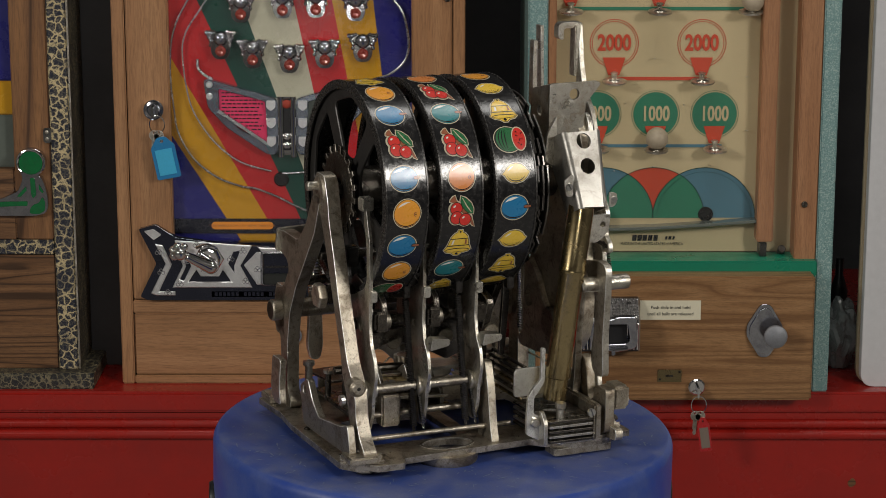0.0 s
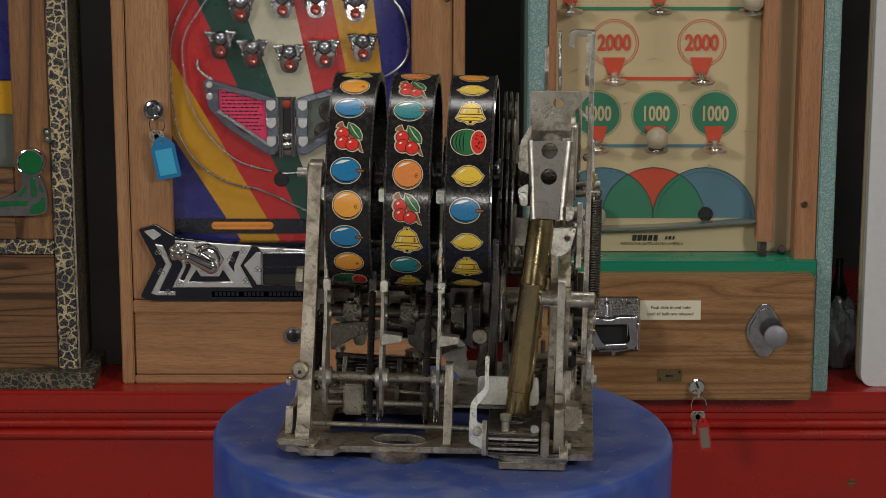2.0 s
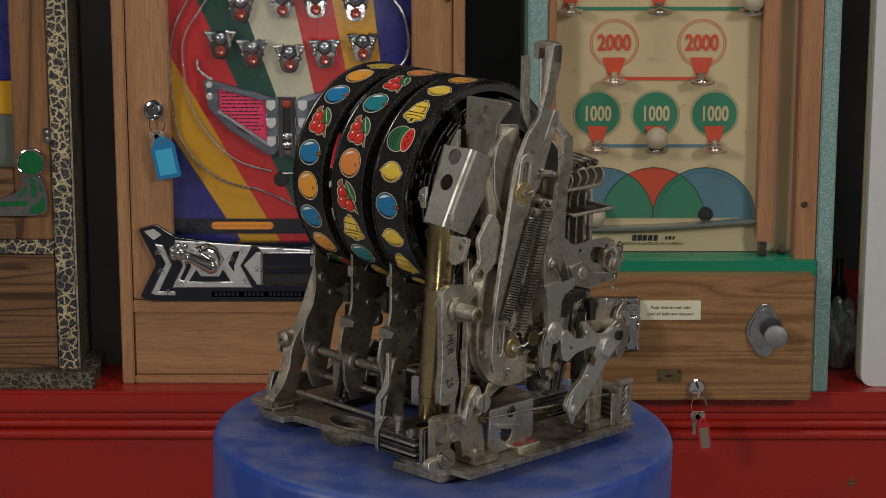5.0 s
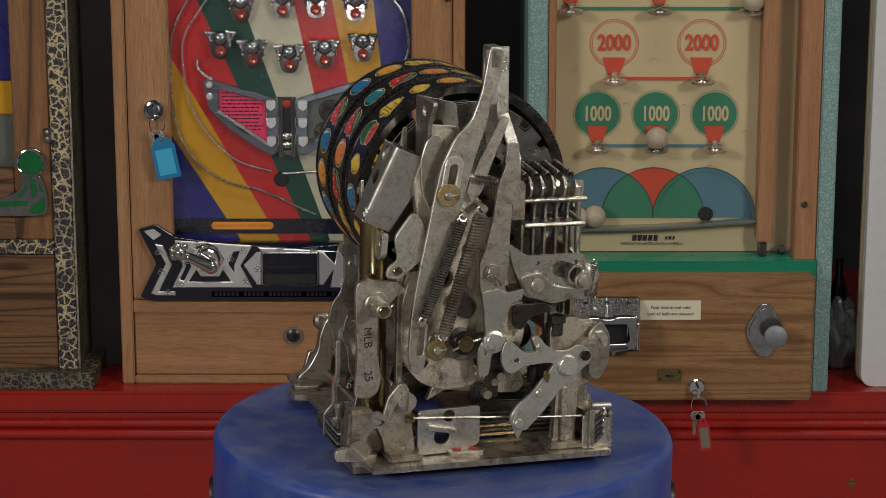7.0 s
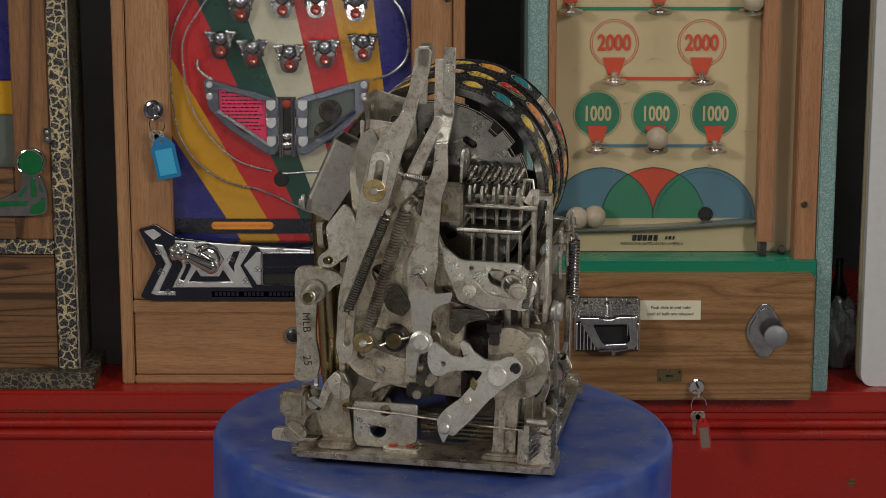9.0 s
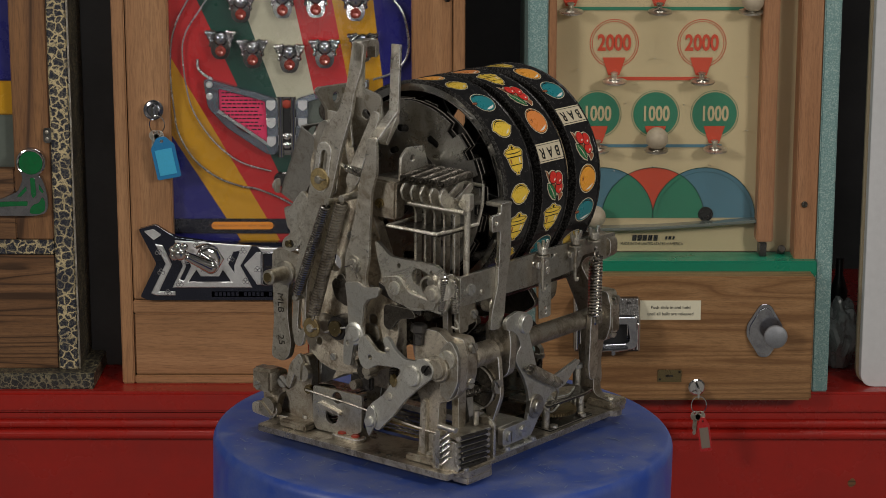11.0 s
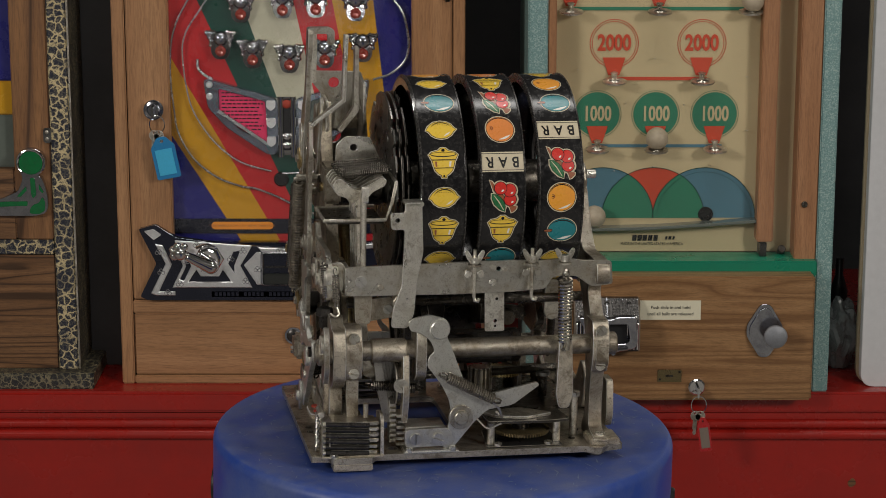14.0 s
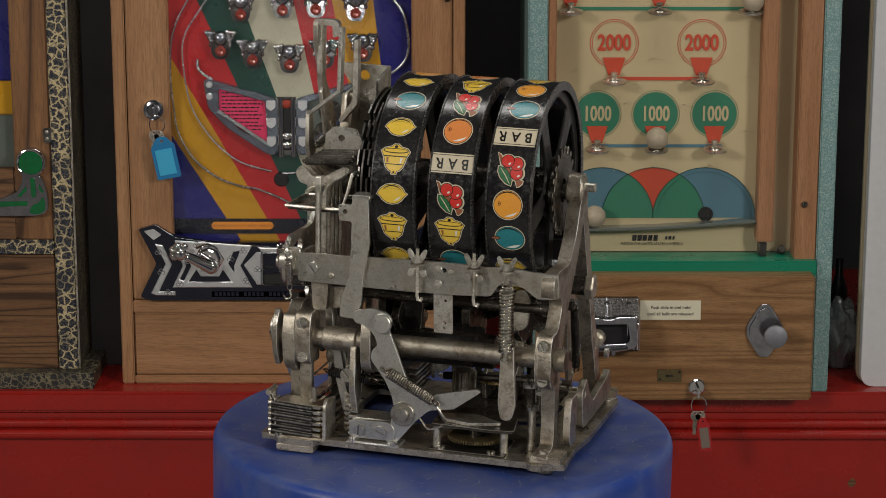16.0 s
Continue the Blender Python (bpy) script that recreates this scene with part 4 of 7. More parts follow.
        t = lathe([(0.004, 0), (0.004, 0.007), (0.006, 0.009), (0.004, 0.0105), (0, 0.011)], seg=12)
        bmesh.ops.translate(t, vec=(0, 0.012, 0), verts=t.verts)
        put(c, t)
        o = part("score_cup", c, STEEL, g, "round tin score cup")
        o.matrix_basis = pose(x, F - 0.022, z, 8, 0, 0)
    nails = bmesh.new()
    for x, z in ((0.301, 0.966), (0.435, 0.939), (0.345, 0.898), (0.26, 0.9), (0.302, 0.806), (0.385, 0.808), (0.245, 0.80), (0.19, 0.95), (0.437, 0.86), (0.175, 0.80)):
        rod((x, F - 0.016, z + 0.003), (x, F + 0.002, z), 0.0008, 6, nails, bev=0.0001)
    tagged(part("nails", nails, STEEL, g, "small brass playfield nails"), kind="stuff")
    pane = part("glass_pane", box(0.146, 0.537, Y + 0.012, Y + 0.014, 0.675, top - 0.022), GLASS, g, "clear front glass")
    pane.visible_shadow = False
    # channel wear and bolt
    part("strip_foot", box(0.4585, 0.4685, Y + 0.018, F - 0.001, 0.678, 0.699, 0.001), DARK, g)
    part("plunger_tip", rod((0.4925, Y + 0.05, 0.672), (0.4925, Y + 0.03, 0.688), 0.006, 12), GRIMY_DIM, g)
    pin(g, 519, 1033, 760, "-y", 4.5, 3.0, GRIMY_DIM, "bolt")
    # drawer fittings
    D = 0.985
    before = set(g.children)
    lab = part("label", box(0.2835, 0.3725, D - 0.0012, D, 0.5875, 0.6165), PAPER, g, "cream paper label with printed instructions")
    letters("instructions", "Push slide in and hold", 0.0068, INK, lab, FACE(0.328, D - 0.0016, 0.6062), stretch=0.98)
    letters("instructions", "until all balls are released", 0.0068, INK, lab, FACE(0.328, D - 0.0016, 0.5965), stretch=0.98)
    kx, kz = 0.4665, 0.5715
    es = prism(rnd([(kx - 0.007, kz + 0.040), (kx + 0.007, kz + 0.040), (kx + 0.0265, kz + 0.008), (kx + 0.0265, kz - 0.008), (kx + 0.007, kz - 0.040), (kx - 0.007, kz - 0.040), (kx - 0.0265, kz - 0.008), (kx - 0.0265, kz + 0.008)], 0.005), "y", D - 0.004, D, bev=0.0015)
    prism(rnd([(kx - 0.006, kz + 0.034), (kx + 0.006, kz + 0.034), (kx + 0.022, kz + 0.007), (kx + 0.022, kz - 0.007), (kx + 0.006, kz - 0.034), (kx - 0.006, kz - 0.034), (kx - 0.022, kz - 0.007), (kx - 0.022, kz + 0.007)], 0.004), "y", D - 0.0065, D - 0.0035, bev=0.0022, bm=es)
    es = part("escutcheon", es, DARKCHROME, g, "diamond shaped steel knob plate")
    kn = lathe([(0, 0.0), (0.0085, 0.0), (0.0085, 0.004), (0.0055, 0.006), (0.0055, 0.018), (0.012, 0.021), (0.0168, 0.025), (0.0174, 0.028), (0.0166, 0.031), (0.0140, 0.0325), (0, 0.0332)], "y", seg=32)
    bmesh.ops.transform(kn, matrix=Matrix.Translation((kx + 0.0125, D - 0.003, kz - 0.0015)) @ Matrix.Rotation(math.pi, 4, "Z"), verts=kn.verts)
    part("knob", kn, PEWTER, es, "round dull steel plunger knob")
    pl = part("number_plate", box(0.311, 0.3465, D - 0.0015, D, 0.4925, 0.5115, 0.0005), BRASS, g, "small brass plate with dark bars")
    part("marks", box(0.323, 0.334, D - 0.002, D - 0.0014, 0.5005, 0.5035), GRIMY_DIM, pl)
    for sx, sz in ((0.3145, 0.497), (0.3435, 0.508)):
        part("tack", rod((sx, D - 0.001, sz), (sx, D - 0.003, sz), 0.0018, 8), GRIMY_DIM, pl)
    lk = part("lock", rod((0.369, D + 0.002, 0.486), (0.369, D - 0.008, 0.486), 0.0125, 24, bev=0.002), CHROME, g, "chrome cam lock")
    part("key_bow", box(0.3682, 0.3712, D - 0.026, D - 0.006, 0.474, 0.490, 0.001), CHROME, lk)
    # coin slide: knurled box with a chrome pull
    cs = part("coin_slide", prism([(D, 0.6225), (D - 0.010, 0.6225), (D - 0.034, 0.594), (D - 0.034, 0.549), (D, 0.545)], "x", 0.1855, 0.2815, bev=0.002), DARK, g, "knurled steel coin slide with a chrome pull")
    knurl = bmesh.new()
    for i in range(18):
        for j in range(7):
            t = bmesh.new()
            bmesh.ops.create_cone(t, segments=4, radius1=0.0032, radius2=0.0012, depth=0.0022, cap_ends=True)
            bmesh.ops.transform(t, matrix=Matrix.Translation((0.1895 + i * 0.0052, D - 0.0115 - j * 0.0032, 0.6200 - j * 0.0038)) @ Matrix.Rotation(radians(50), 4, "X") @ Matrix.Rotation(radians(45), 4, "Z"), verts=t.verts)
            put(knurl, t)
        box(0.1880 + i * 0.0052, 0.1908 + i * 0.0052, D - 0.0355, D - 0.033, 0.551, 0.591, 0.0008, knurl, 1)
    tagged(part("knurling", knurl, CHROME, cs, sharp=15), kind="stuff")
    pull = prism(rnd([(0.190, 0.6035), (0.219, 0.6035), (0.226, 0.601), (0.240, 0.601), (0.247, 0.6045), (0.2755, 0.6045), (0.2745, 0.594), (0.2765, 0.566), (0.2735, 0.5585), (0.262, 0.5555), (0.246, 0.5525), (0.222, 0.5545), (0.214, 0.562), (0.197, 0.591)], 0.004), "y", D - 0.052, D - 0.036, [rnd([(0.212, 0.5935), (0.262, 0.5940), (0.2655, 0.570), (0.2600, 0.565), (0.229, 0.5635), (0.223, 0.570)], 0.003)], bev=0.0042)
    part("slide_pull", pull, DARKCHROME, cs)
    # black flat behind the pull's opening paints the shade in it
    part("coin_mouth", box(0.214, 0.262, D - 0.0385, D - 0.0345, 0.563, 0.594, 0.001), RUBBER, cs)
    part("pull_lip", rod((0.220, D - 0.054, 0.5565), (0.262, D - 0.054, 0.5585), 0.0030, 10), DARKCHROME, cs)
    part("pull_notch", box(0.2385, 0.2440, D - 0.0575, D - 0.050, 0.549, 0.5575, 0.0012), DARKCHROME, cs)
    part("centre_rib", prism([(D - 0.0105, 0.6235), (D - 0.035, 0.5945), (D - 0.035, 0.590), (D - 0.0105, 0.6195)], "x", 0.2325, 0.2345, bev=0), DARKCHROME, cs)
    for x in (0.203, 0.2335, 0.2655):
        pin(g, x * 1000, (D - 0.013) * 1000, 615, "-y", 4.2, 3.4, DARK, "rivet")
    # shrunk so the proud drawer fittings line up from the camera
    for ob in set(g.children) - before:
        ob.matrix_basis = FIT_PROUD @ ob.matrix_basis
    return g


cream_game()
key_bunch("keys", "steel keys on a ring with a red tag", 0.3655, 0.962, 0.490, REDTAG, -8, 0.82, surface("tag_paper", (0.2, 0.155, 0.125), 0.5, 0, None, 0.2, 50, 300, 0), 0.62)


def ball(x, y, z, r):
    t = bmesh.new()
    bmesh.ops.create_icosphere(t, subdivisions=3, radius=r)
    o = part("game_ball", t, BALLM)
    o.location = (x, y, z)
    return tagged(o, "worn pale wooden game ball", "ball", "balls of the counter game")


ball(0.3055, 1.058, 0.8525, 0.0165)
ball(0.2165, 1.060, 0.7358, 0.0165)
ball(0.1905, 1.054, 0.7352, 0.0165)
ball(0.439, 1.058, 1.0535, 0.0165)


# ---- crackle painted machine at the side ----
def crackle_game():
    g = thing("crackle_cabinet", "tall cabinet in navy crackle paint with an oak door", "game machine", (-0.72, 1.2, SHELF))
    Y = 1.06
    b = lambda n, m, x0, x1, y0, y1, z0, z1, label="": part(n, box(x0, x1, y0, y1, z0, z1, 0.002), m, g, label)
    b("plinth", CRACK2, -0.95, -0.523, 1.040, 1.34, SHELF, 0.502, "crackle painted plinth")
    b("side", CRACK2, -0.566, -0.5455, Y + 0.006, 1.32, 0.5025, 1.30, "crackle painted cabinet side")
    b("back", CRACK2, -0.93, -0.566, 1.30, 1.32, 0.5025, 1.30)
    b("post", CRACK, -0.5765, -0.5475, Y, Y + 0.005, 0.5025, 1.30, "crackle painted front post")
    b("post_edge", STEEL, -0.5475, -0.545, Y - 0.001, Y + 0.006, 0.5025, 1.30)
    b("rail", CRACK, -0.93, -0.5775, Y, Y + 0.03, 0.6785, 0.700, "crackle painted cross rail")
    b("bottom_panel", OAKLX, -0.93, -0.577, Y + 0.006, Y + 0.03, 0.5025, 0.678, "brown oak panel")
    b("door_stile", OAKL, -0.631, -0.5772, Y + 0.002, Y + 0.03, 0.7005, 1.30, "brown oak door stile")
    b("door_rail", OAKLX, -0.93, -0.6315, Y + 0.003, Y + 0.03, 0.7005, 0.805, "brown oak door rail")
    b("field", B_BLU, -0.93, -0.6315, Y + 0.02, Y + 0.03, 0.9335, 1.30)
    b("field", B_YEL, -0.93, -0.6315, Y + 0.02, Y + 0.03, 0.8835, 0.933)
    b("field", DULLGLASS, -0.93, -0.6315, Y + 0.02, Y + 0.03, 0.8055, 0.883)
    b("hinge", CHROME, -0.586, -0.5745, Y - 0.006, Y + 0.002, 0.846, 0.868)
    for z in (0.852, 0.862):
        pin(g, -580.5, (Y - 0.005) * 1000, z * 1000, "-y", 3.0, 2.0, STEEL, "rivet")
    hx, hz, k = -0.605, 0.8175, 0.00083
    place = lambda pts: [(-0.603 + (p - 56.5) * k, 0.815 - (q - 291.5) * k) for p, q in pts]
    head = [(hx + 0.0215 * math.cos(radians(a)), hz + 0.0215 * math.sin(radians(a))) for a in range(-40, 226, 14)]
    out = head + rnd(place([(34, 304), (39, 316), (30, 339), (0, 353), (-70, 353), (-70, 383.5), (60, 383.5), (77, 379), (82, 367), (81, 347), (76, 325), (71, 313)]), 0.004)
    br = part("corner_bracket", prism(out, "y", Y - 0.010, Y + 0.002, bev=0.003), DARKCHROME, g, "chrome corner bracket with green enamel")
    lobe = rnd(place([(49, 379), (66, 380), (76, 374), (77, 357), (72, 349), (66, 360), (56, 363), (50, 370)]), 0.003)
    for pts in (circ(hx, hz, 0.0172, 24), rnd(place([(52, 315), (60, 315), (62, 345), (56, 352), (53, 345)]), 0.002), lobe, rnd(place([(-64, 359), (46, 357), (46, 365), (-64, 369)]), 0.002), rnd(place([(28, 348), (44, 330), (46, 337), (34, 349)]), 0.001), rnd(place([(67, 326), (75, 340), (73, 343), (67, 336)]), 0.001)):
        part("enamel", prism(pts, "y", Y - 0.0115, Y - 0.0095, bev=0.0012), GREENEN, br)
    rim = sweep([(hx + 0.0192 * math.cos(a), Y - 0.0105, hz + 0.0192 * math.sin(a)) for a in [radians(-48 + 9 * i) for i in range(31)]], 0.0019, 8)
    part("raised_rim", rim, CHROME, br)
    return g


crackle_game()


def white_panel():
    x = 0.6155
    p = prism(rnd([(x, SHELF), (1.1, SHELF), (1.1, 1.35), (x, 1.35)], 0.022, 6), "y", 1.055, 1.075, bev=0.003)
    o = tagged(part("panel", p, GREYP), "grey-white board with a rounded tan edge leaning upright", "board")
    e = prism(rnd([(x - 0.004, SHELF), (1.11, SHELF), (1.11, 1.36), (x - 0.004, 1.36)], 0.024, 6), "y", 1.076, 1.086, bev=0.002)
    part("edging", e, TANEDGE, o)


white_panel()


def dark_clutter():
    # Panel added in the gap; its grey stands for the dim wall behind.
    o = part("board", box(-0.5450, -0.4850, 1.17, 1.19, SHELF, 1.30, 0.002), surface("gap_panel_grey", (0.075, 0.075, 0.08), 0.7, 0, None, 0.3, 8, 100, 0.1))
    tagged(o, "dark grey panel added in the gap to stand for the wall", "board")
    b = tagged(part("bottle", lathe([(0, 0), (0.012, 0), (0.014, 0.004), (0.014, 0.10), (0.006, 0.125), (0.006, 0.15), (0, 0.15)], seg=18), RUBBER), "dark slim bottle standing in the shade", "bottle")
    b.location = (0.612, 1.25, SHELF)
    t = bmesh.new()
    bmesh.ops.create_icosphere(t, subdivisions=4, radius=0.045)
    for v in t.verts:
        v.co *= 1 + 0.35 * noise.noise(v.co * 45) + 0.10 * noise.noise(v.co * 160)
        v.co.z *= 1.15
        v.co.x *= 0.7
    o = tagged(part("bag", t, surface("clouded_plastic", (0.27, 0.28, 0.28), 0.25, 0, None, 0.3, 60, 200, 0, 0.4), sharp=20), "crumpled clear plastic bag", "bag")
    o.location = (0.602, 1.18, SHELF + 0.050)


dark_clutter()


# ---- the blue drum that turns with the mechanism ----
def blue_drum():
    R = 0.2325
    e = [(0, -0.0), (R - 0.030, -0.0), (R - 0.016, 0.0004)]
    e += [(R - 0.010 + 0.010 * math.sin(a), -0.010 + 0.0105 * math.cos(a)) for a in [math.pi / 2 * k / 6 for k in range(1, 7)]]
    e += [(R, -0.20), (R + 0.004, -0.21), (R + 0.004, -0.235), (R, -0.245), (R, -0.735), (R - 0.01, -0.742), (0, -0.742)]
    d = part("drum", lathe(e, seg=128), DRUM, sharp=50)
    d.data.materials[1] = surface("dusty_blue_lid", (0.034, 0.072, 0.29), 0.50, 0.0, (0.145, 0.165, 0.27), 0.8, 19, 420, 0.2, spread=0.12)
    for f in d.data.polygons:
        f.material_index = 1 if f.normal.z > 0.9 else 0
    tagged(d, "scuffed blue plastic drum used as a stand", "drum")
    # Raised black caps stand for the dark inside four recessed side holes.
    for a in (-17, 73, 163, -104):
        c = part("side_plug", lathe([(0, 0.002), (0.012, 0.002), (0.014, 0.004), (0.019, 0.004), (0.0205, 0.001), (0.0205, -0.004)], "x", seg=24), RUBBER, d, "black cap in place of a recessed side hole")
        c.matrix_parent_inverse = Matrix()
        c.matrix_basis = pose(0, 0, 0, 0, 0, a) @ pose(R, 0, -0.072)
    # scuffs of dust and scratches on the lid
    sc = bmesh.new()
    rr = random.Random(11)
    for i in range(340):
        a, r = rr.uniform(0, 6.283), R * math.sqrt(rr.uniform(0.25, 0.86))
        L, wd, t = rr.uniform(0.0015, 0.010) * rr.random() + 0.001, rr.uniform(0.0003, 0.0010), rr.uniform(0, 3.14)
        c, s = math.cos(t), math.sin(t)
        pts = [Vector((r * math.cos(a) + c * p - s * q, r * math.sin(a) + s * p + c * q, 0.0006)) for p, q in ((-L, 0), (0, wd), (L, wd * 0.3), (L * 0.3, -wd))]
        sc.faces.new([sc.verts.new(p) for p in pts])
    part("scuffs", sc, surface("dust_scuff", (0.20, 0.24, 0.36), 0.7, 0, None, 0.2, 50, 300, 0), d, "pale scratches and scuffs").matrix_parent_inverse = Matrix()
    tagged(d.children[-1], kind="stuff")
    return d


# ---- fruit symbols of the reels ----
RR = 105.4


def wrap_layers(layers):
    """Printed layers (outline, material index), wrapped round the reel; each a little proud of the last."""
    bm = bmesh.new()
    for k, (pts, mi) in enumerate(layers):
        t = bmesh.new()
        vs = [t.verts.new((p, 0, q)) for p, q in pts]
        es = [t.edges.new((vs[i - 1], vs[i])) for i in range(len(vs))]
        bmesh.ops.triangle_fill(t, use_beauty=True, edges=es)
        zs = [q for p, q in pts]
        h = math.floor(min(zs) / 3) * 3 + 3
        while h < max(zs):
            bmesh.ops.bisect_plane(t, geom=t.verts[:] + t.edges[:] + t.faces[:], plane_co=(0, 0, h), plane_no=(0, 0, 1))
            h += 3
        for f in t.faces:
            f.material_index = mi
            f.normal_update()
            if f.normal.y > 0:
                f.normal_flip()
        r = RR + 0.10 + 0.055 * k
        for v in t.verts:
            a = v.co.z / RR
            v.co = Vector((v.co.x, -r * math.cos(a), r * math.sin(a)))
        put(bm, t)
    return bm


def grow(pts, d):
    """The outline, moved outwards by d."""
    n, out = len(pts), []
    area = sum(pts[i - 1][0] * pts[i][1] - pts[i][0] * pts[i - 1][1] for i in range(n))
    sg = 1 if area > 0 else -1
    for i in range(n):
        a, p, b = Vector(pts[i - 1]), Vector(pts[i]), Vector(pts[(i + 1) % n])
        e1, e2 = (p - a).normalized(), (b - p).normalized()
        m = Vector((e1.y, -e1.x)) * sg + Vector((e2.y, -e2.x)) * sg
        m = m.normalized() if m.length > 1e-5 else Vector((e1.y, -e1.x)) * sg
        out.append(tuple(p + m * d))
    return out


def blob(x, y, rx, ry, n=22, a=0.0):
    c, s = math.cos(a), math.sin(a)
    return [(x + c * rx * math.cos(u) - s * ry * math.sin(u), y + s * rx * math.cos(u) + c * ry * math.sin(u)) for u in [2 * math.pi * k / n for k in range(n)]]


def arc_band(x, y, rx, ry, a0, a1, w, n=10):
    A = [radians(a0 + (a1 - a0) * k / n) for k in range(n + 1)]
    return [(x + rx * math.cos(a), y + ry * math.sin(a)) for a in A] + [(x + (rx - w * math.sin(math.pi * k / n)) * math.cos(a), y + (ry - w * math.sin(math.pi * k / n)) * math.sin(a)) for k, a in list(enumerate(A))[::-1][1:-1]]


def fringe(outline, mi, details, border=1.35):
    return [(grow(outline, border), 0), (grow(outline, 0.55), 1), (outline, mi)] + details


SYM = {}


def make_symbols():
    mats = [CREAM, INK, YELLOW, ORANGE, BLUE, TEAL, RED, GREEN, TWIG, WHITE, ORANGE_B]
    lemon = [(-14.5, -0.5), (-12, 1.6), (-9, 5.5), (-4.5, 8.4), (0.5, 9.2), (5.5, 8.2), (9.5, 5.6), (12, 2.2), (14.5, 0.8), (13.2, -1.6), (11, -4.6), (6.5, -7.8), (0.5, -9.0), (-5.5, -8.2), (-9.8, -5.4), (-12, -2)]
    sy = {}
    sy["lemon"] = fringe(lemon, 2, [(arc_band(0, 0, 9, 7.0, 100, 165, 1.6), 9), (arc_band(0, -0.4, 10.2, 8.0, 190, 350, 1.2), 1)] + [(blob(-6 + 2.2 * i, -5.4 + 0.25 * (i - 3) ** 2 * 0.3, 0.4, 0.4, 6), 1) for i in range(7)])
    for nm, mi in (("orange", 3), ("deep_orange", 10)):
        sy[nm] = fringe(blob(0, 0, 13.2, 13.2, 30), mi, [(arc_band(0, 0, 11.4, 11.2, 75, 150, 2.0), 9), (arc_band(0, 0, 12.8, 12.8, 200, 345, 1.1), 1), (arc_band(8.5, -1, 2.0, 2.2, 30, 330, 0.9), 8), (blob(8.7, -1, 0.7, 0.7, 8), 1)])
    for nm, mi in (("plum", 4), ("teal_plum", 5)):
        sy[nm] = fringe(blob(-2, 0, 13.6, 11.6, 30), mi, [(arc_band(-2, 0.6, 12.0, 9.6, 70, 150, 2.6), 9), (arc_band(-2, 0, 13.0, 11.0, 195, 330, 1.3), 1), ([(7.5, 1.2), (10, 2.2), (15.5, 1.6), (16, -0.8), (11, -1.8), (7.5, -1.0)], 1), ([(8, 0.8), (10.2, 1.5), (15, 1.0), (15.3, -0.4), (11, -1.1), (8, -0.6)], 8)])
    bell = [(-13.8, -7.5), (-12.5, -5.2), (-10.8, -2), (-9.6, 3), (-8, 7.5), (-5, 10.5), (-2.5, 11.8), (-2, 14), (2, 14), (2.5, 11.8), (5, 10.5), (8, 7.5), (9.6, 3), (10.8, -2), (12.5, -5.2), (13.8, -7.5), (11, -10), (5, -11.4), (2, -14), (-2, -14), (-5, -11.4), (-11, -10)]
    sy["bell"] = fringe(bell, 2, [(blob(0, -8.0, 12.6, 2.5, 24), 1), (blob(0, -8.2, 11.6, 1.7, 24), 2), ([(-11.4, -3.2), (11.4, -3.2), (11.0, -2.2), (-11.0, -2.2)], 1), ([(-9.0, 4.6), (9.0, 4.6), (8.8, 5.4), (-8.8, 5.4)], 1), ([(-7.6, -1.2), (-5.6, -1.2), (-5.0, 3.8), (-6.6, 3.8)], 9), ([(6.4, -1.2), (8.4, -1.2), (7.8, 3.8), (6.4, 3.8)], 8), (blob(0, -12.0, 1.6, 1.4, 12), 1), (blob(0, 12.6, 1.0, 1.0, 10), 1)])
    leaf = [(-1.5, 14.5), (3.0, 12.5), (8.5, 7.5), (11.0, 2.0), (11.2, -2.5), (7.0, -2.0), (2.5, 1.2), (-0.5, 5.5), (-2.0, 10)]
    stem = [(-10, 14.5), (-8, 15.5), (-6.5, 10.5), (-2.5, 6.5), (3, 0.5), (9.5, -5.5), (13.5, -15.5), (11, -14), (6.5, -7), (1, -2), (-5, 4), (-9, 9), (-13, 10), (-12.5, 12)]
    ch = [(blob(-6.5, 3.0, 8.2, 7.6), 0), (grow(leaf, 1.5), 0), (grow(stem, 1.2), 0), (blob(-5.5, -5.5, 8.6, 8.0), 0), (blob(3.2, -7.5, 8.0, 7.8), 0)]
    ch += [(grow(stem, 0.2), 1), (stem, 8), (grow(leaf, 0.4), 1), (leaf, 7), ([(-1.0, 13.4), (0.2, 12.6), (4.8, 5.4), (9.8, -1.4), (9.0, -1.2), (4.0, 4.6)], 0)]
    for cx, cy, r in ((-6.5, 3.0, 6.4), (-6.0, -5.8, 6.6), (3.0, -8.0, 6.4)):
        ch += [(blob(cx, cy, r, r), 1), (blob(cx, cy, r - 0.6, r - 0.6), 6), (blob(cx - 2, cy + 2.4, 1.5, 0.9, 10, 0.6), 9)]
    sy["cherry"] = ch
    body = blob(-3.0, 0, 13.8, 12.4, 30)
    me = fringe(body, 7, [(arc_band(-3, 0, 13.8 - 3.5 * i, 12.2, 115, 245, 1.1), 1) for i in range(4)])
    me += [(blob(8.5, 0, 7.6, 12.6, 26), 0), (blob(8.5, 0, 6.6, 11.4, 26), 6)]
    me += [(blob(8.5 + 3.2 * math.cos(i * 2.4) * (0.4 + 0.12 * i % 1), 7.5 * math.sin(i * 1.7) * 0.9, 0.45, 0.8, 6), 1) for i in range(14)]
    sy["melon"] = me
    bar = [([(-20.8, -9.6), (20.8, -9.6), (20.8, 9.6), (-20.8, 9.6)], 0)]
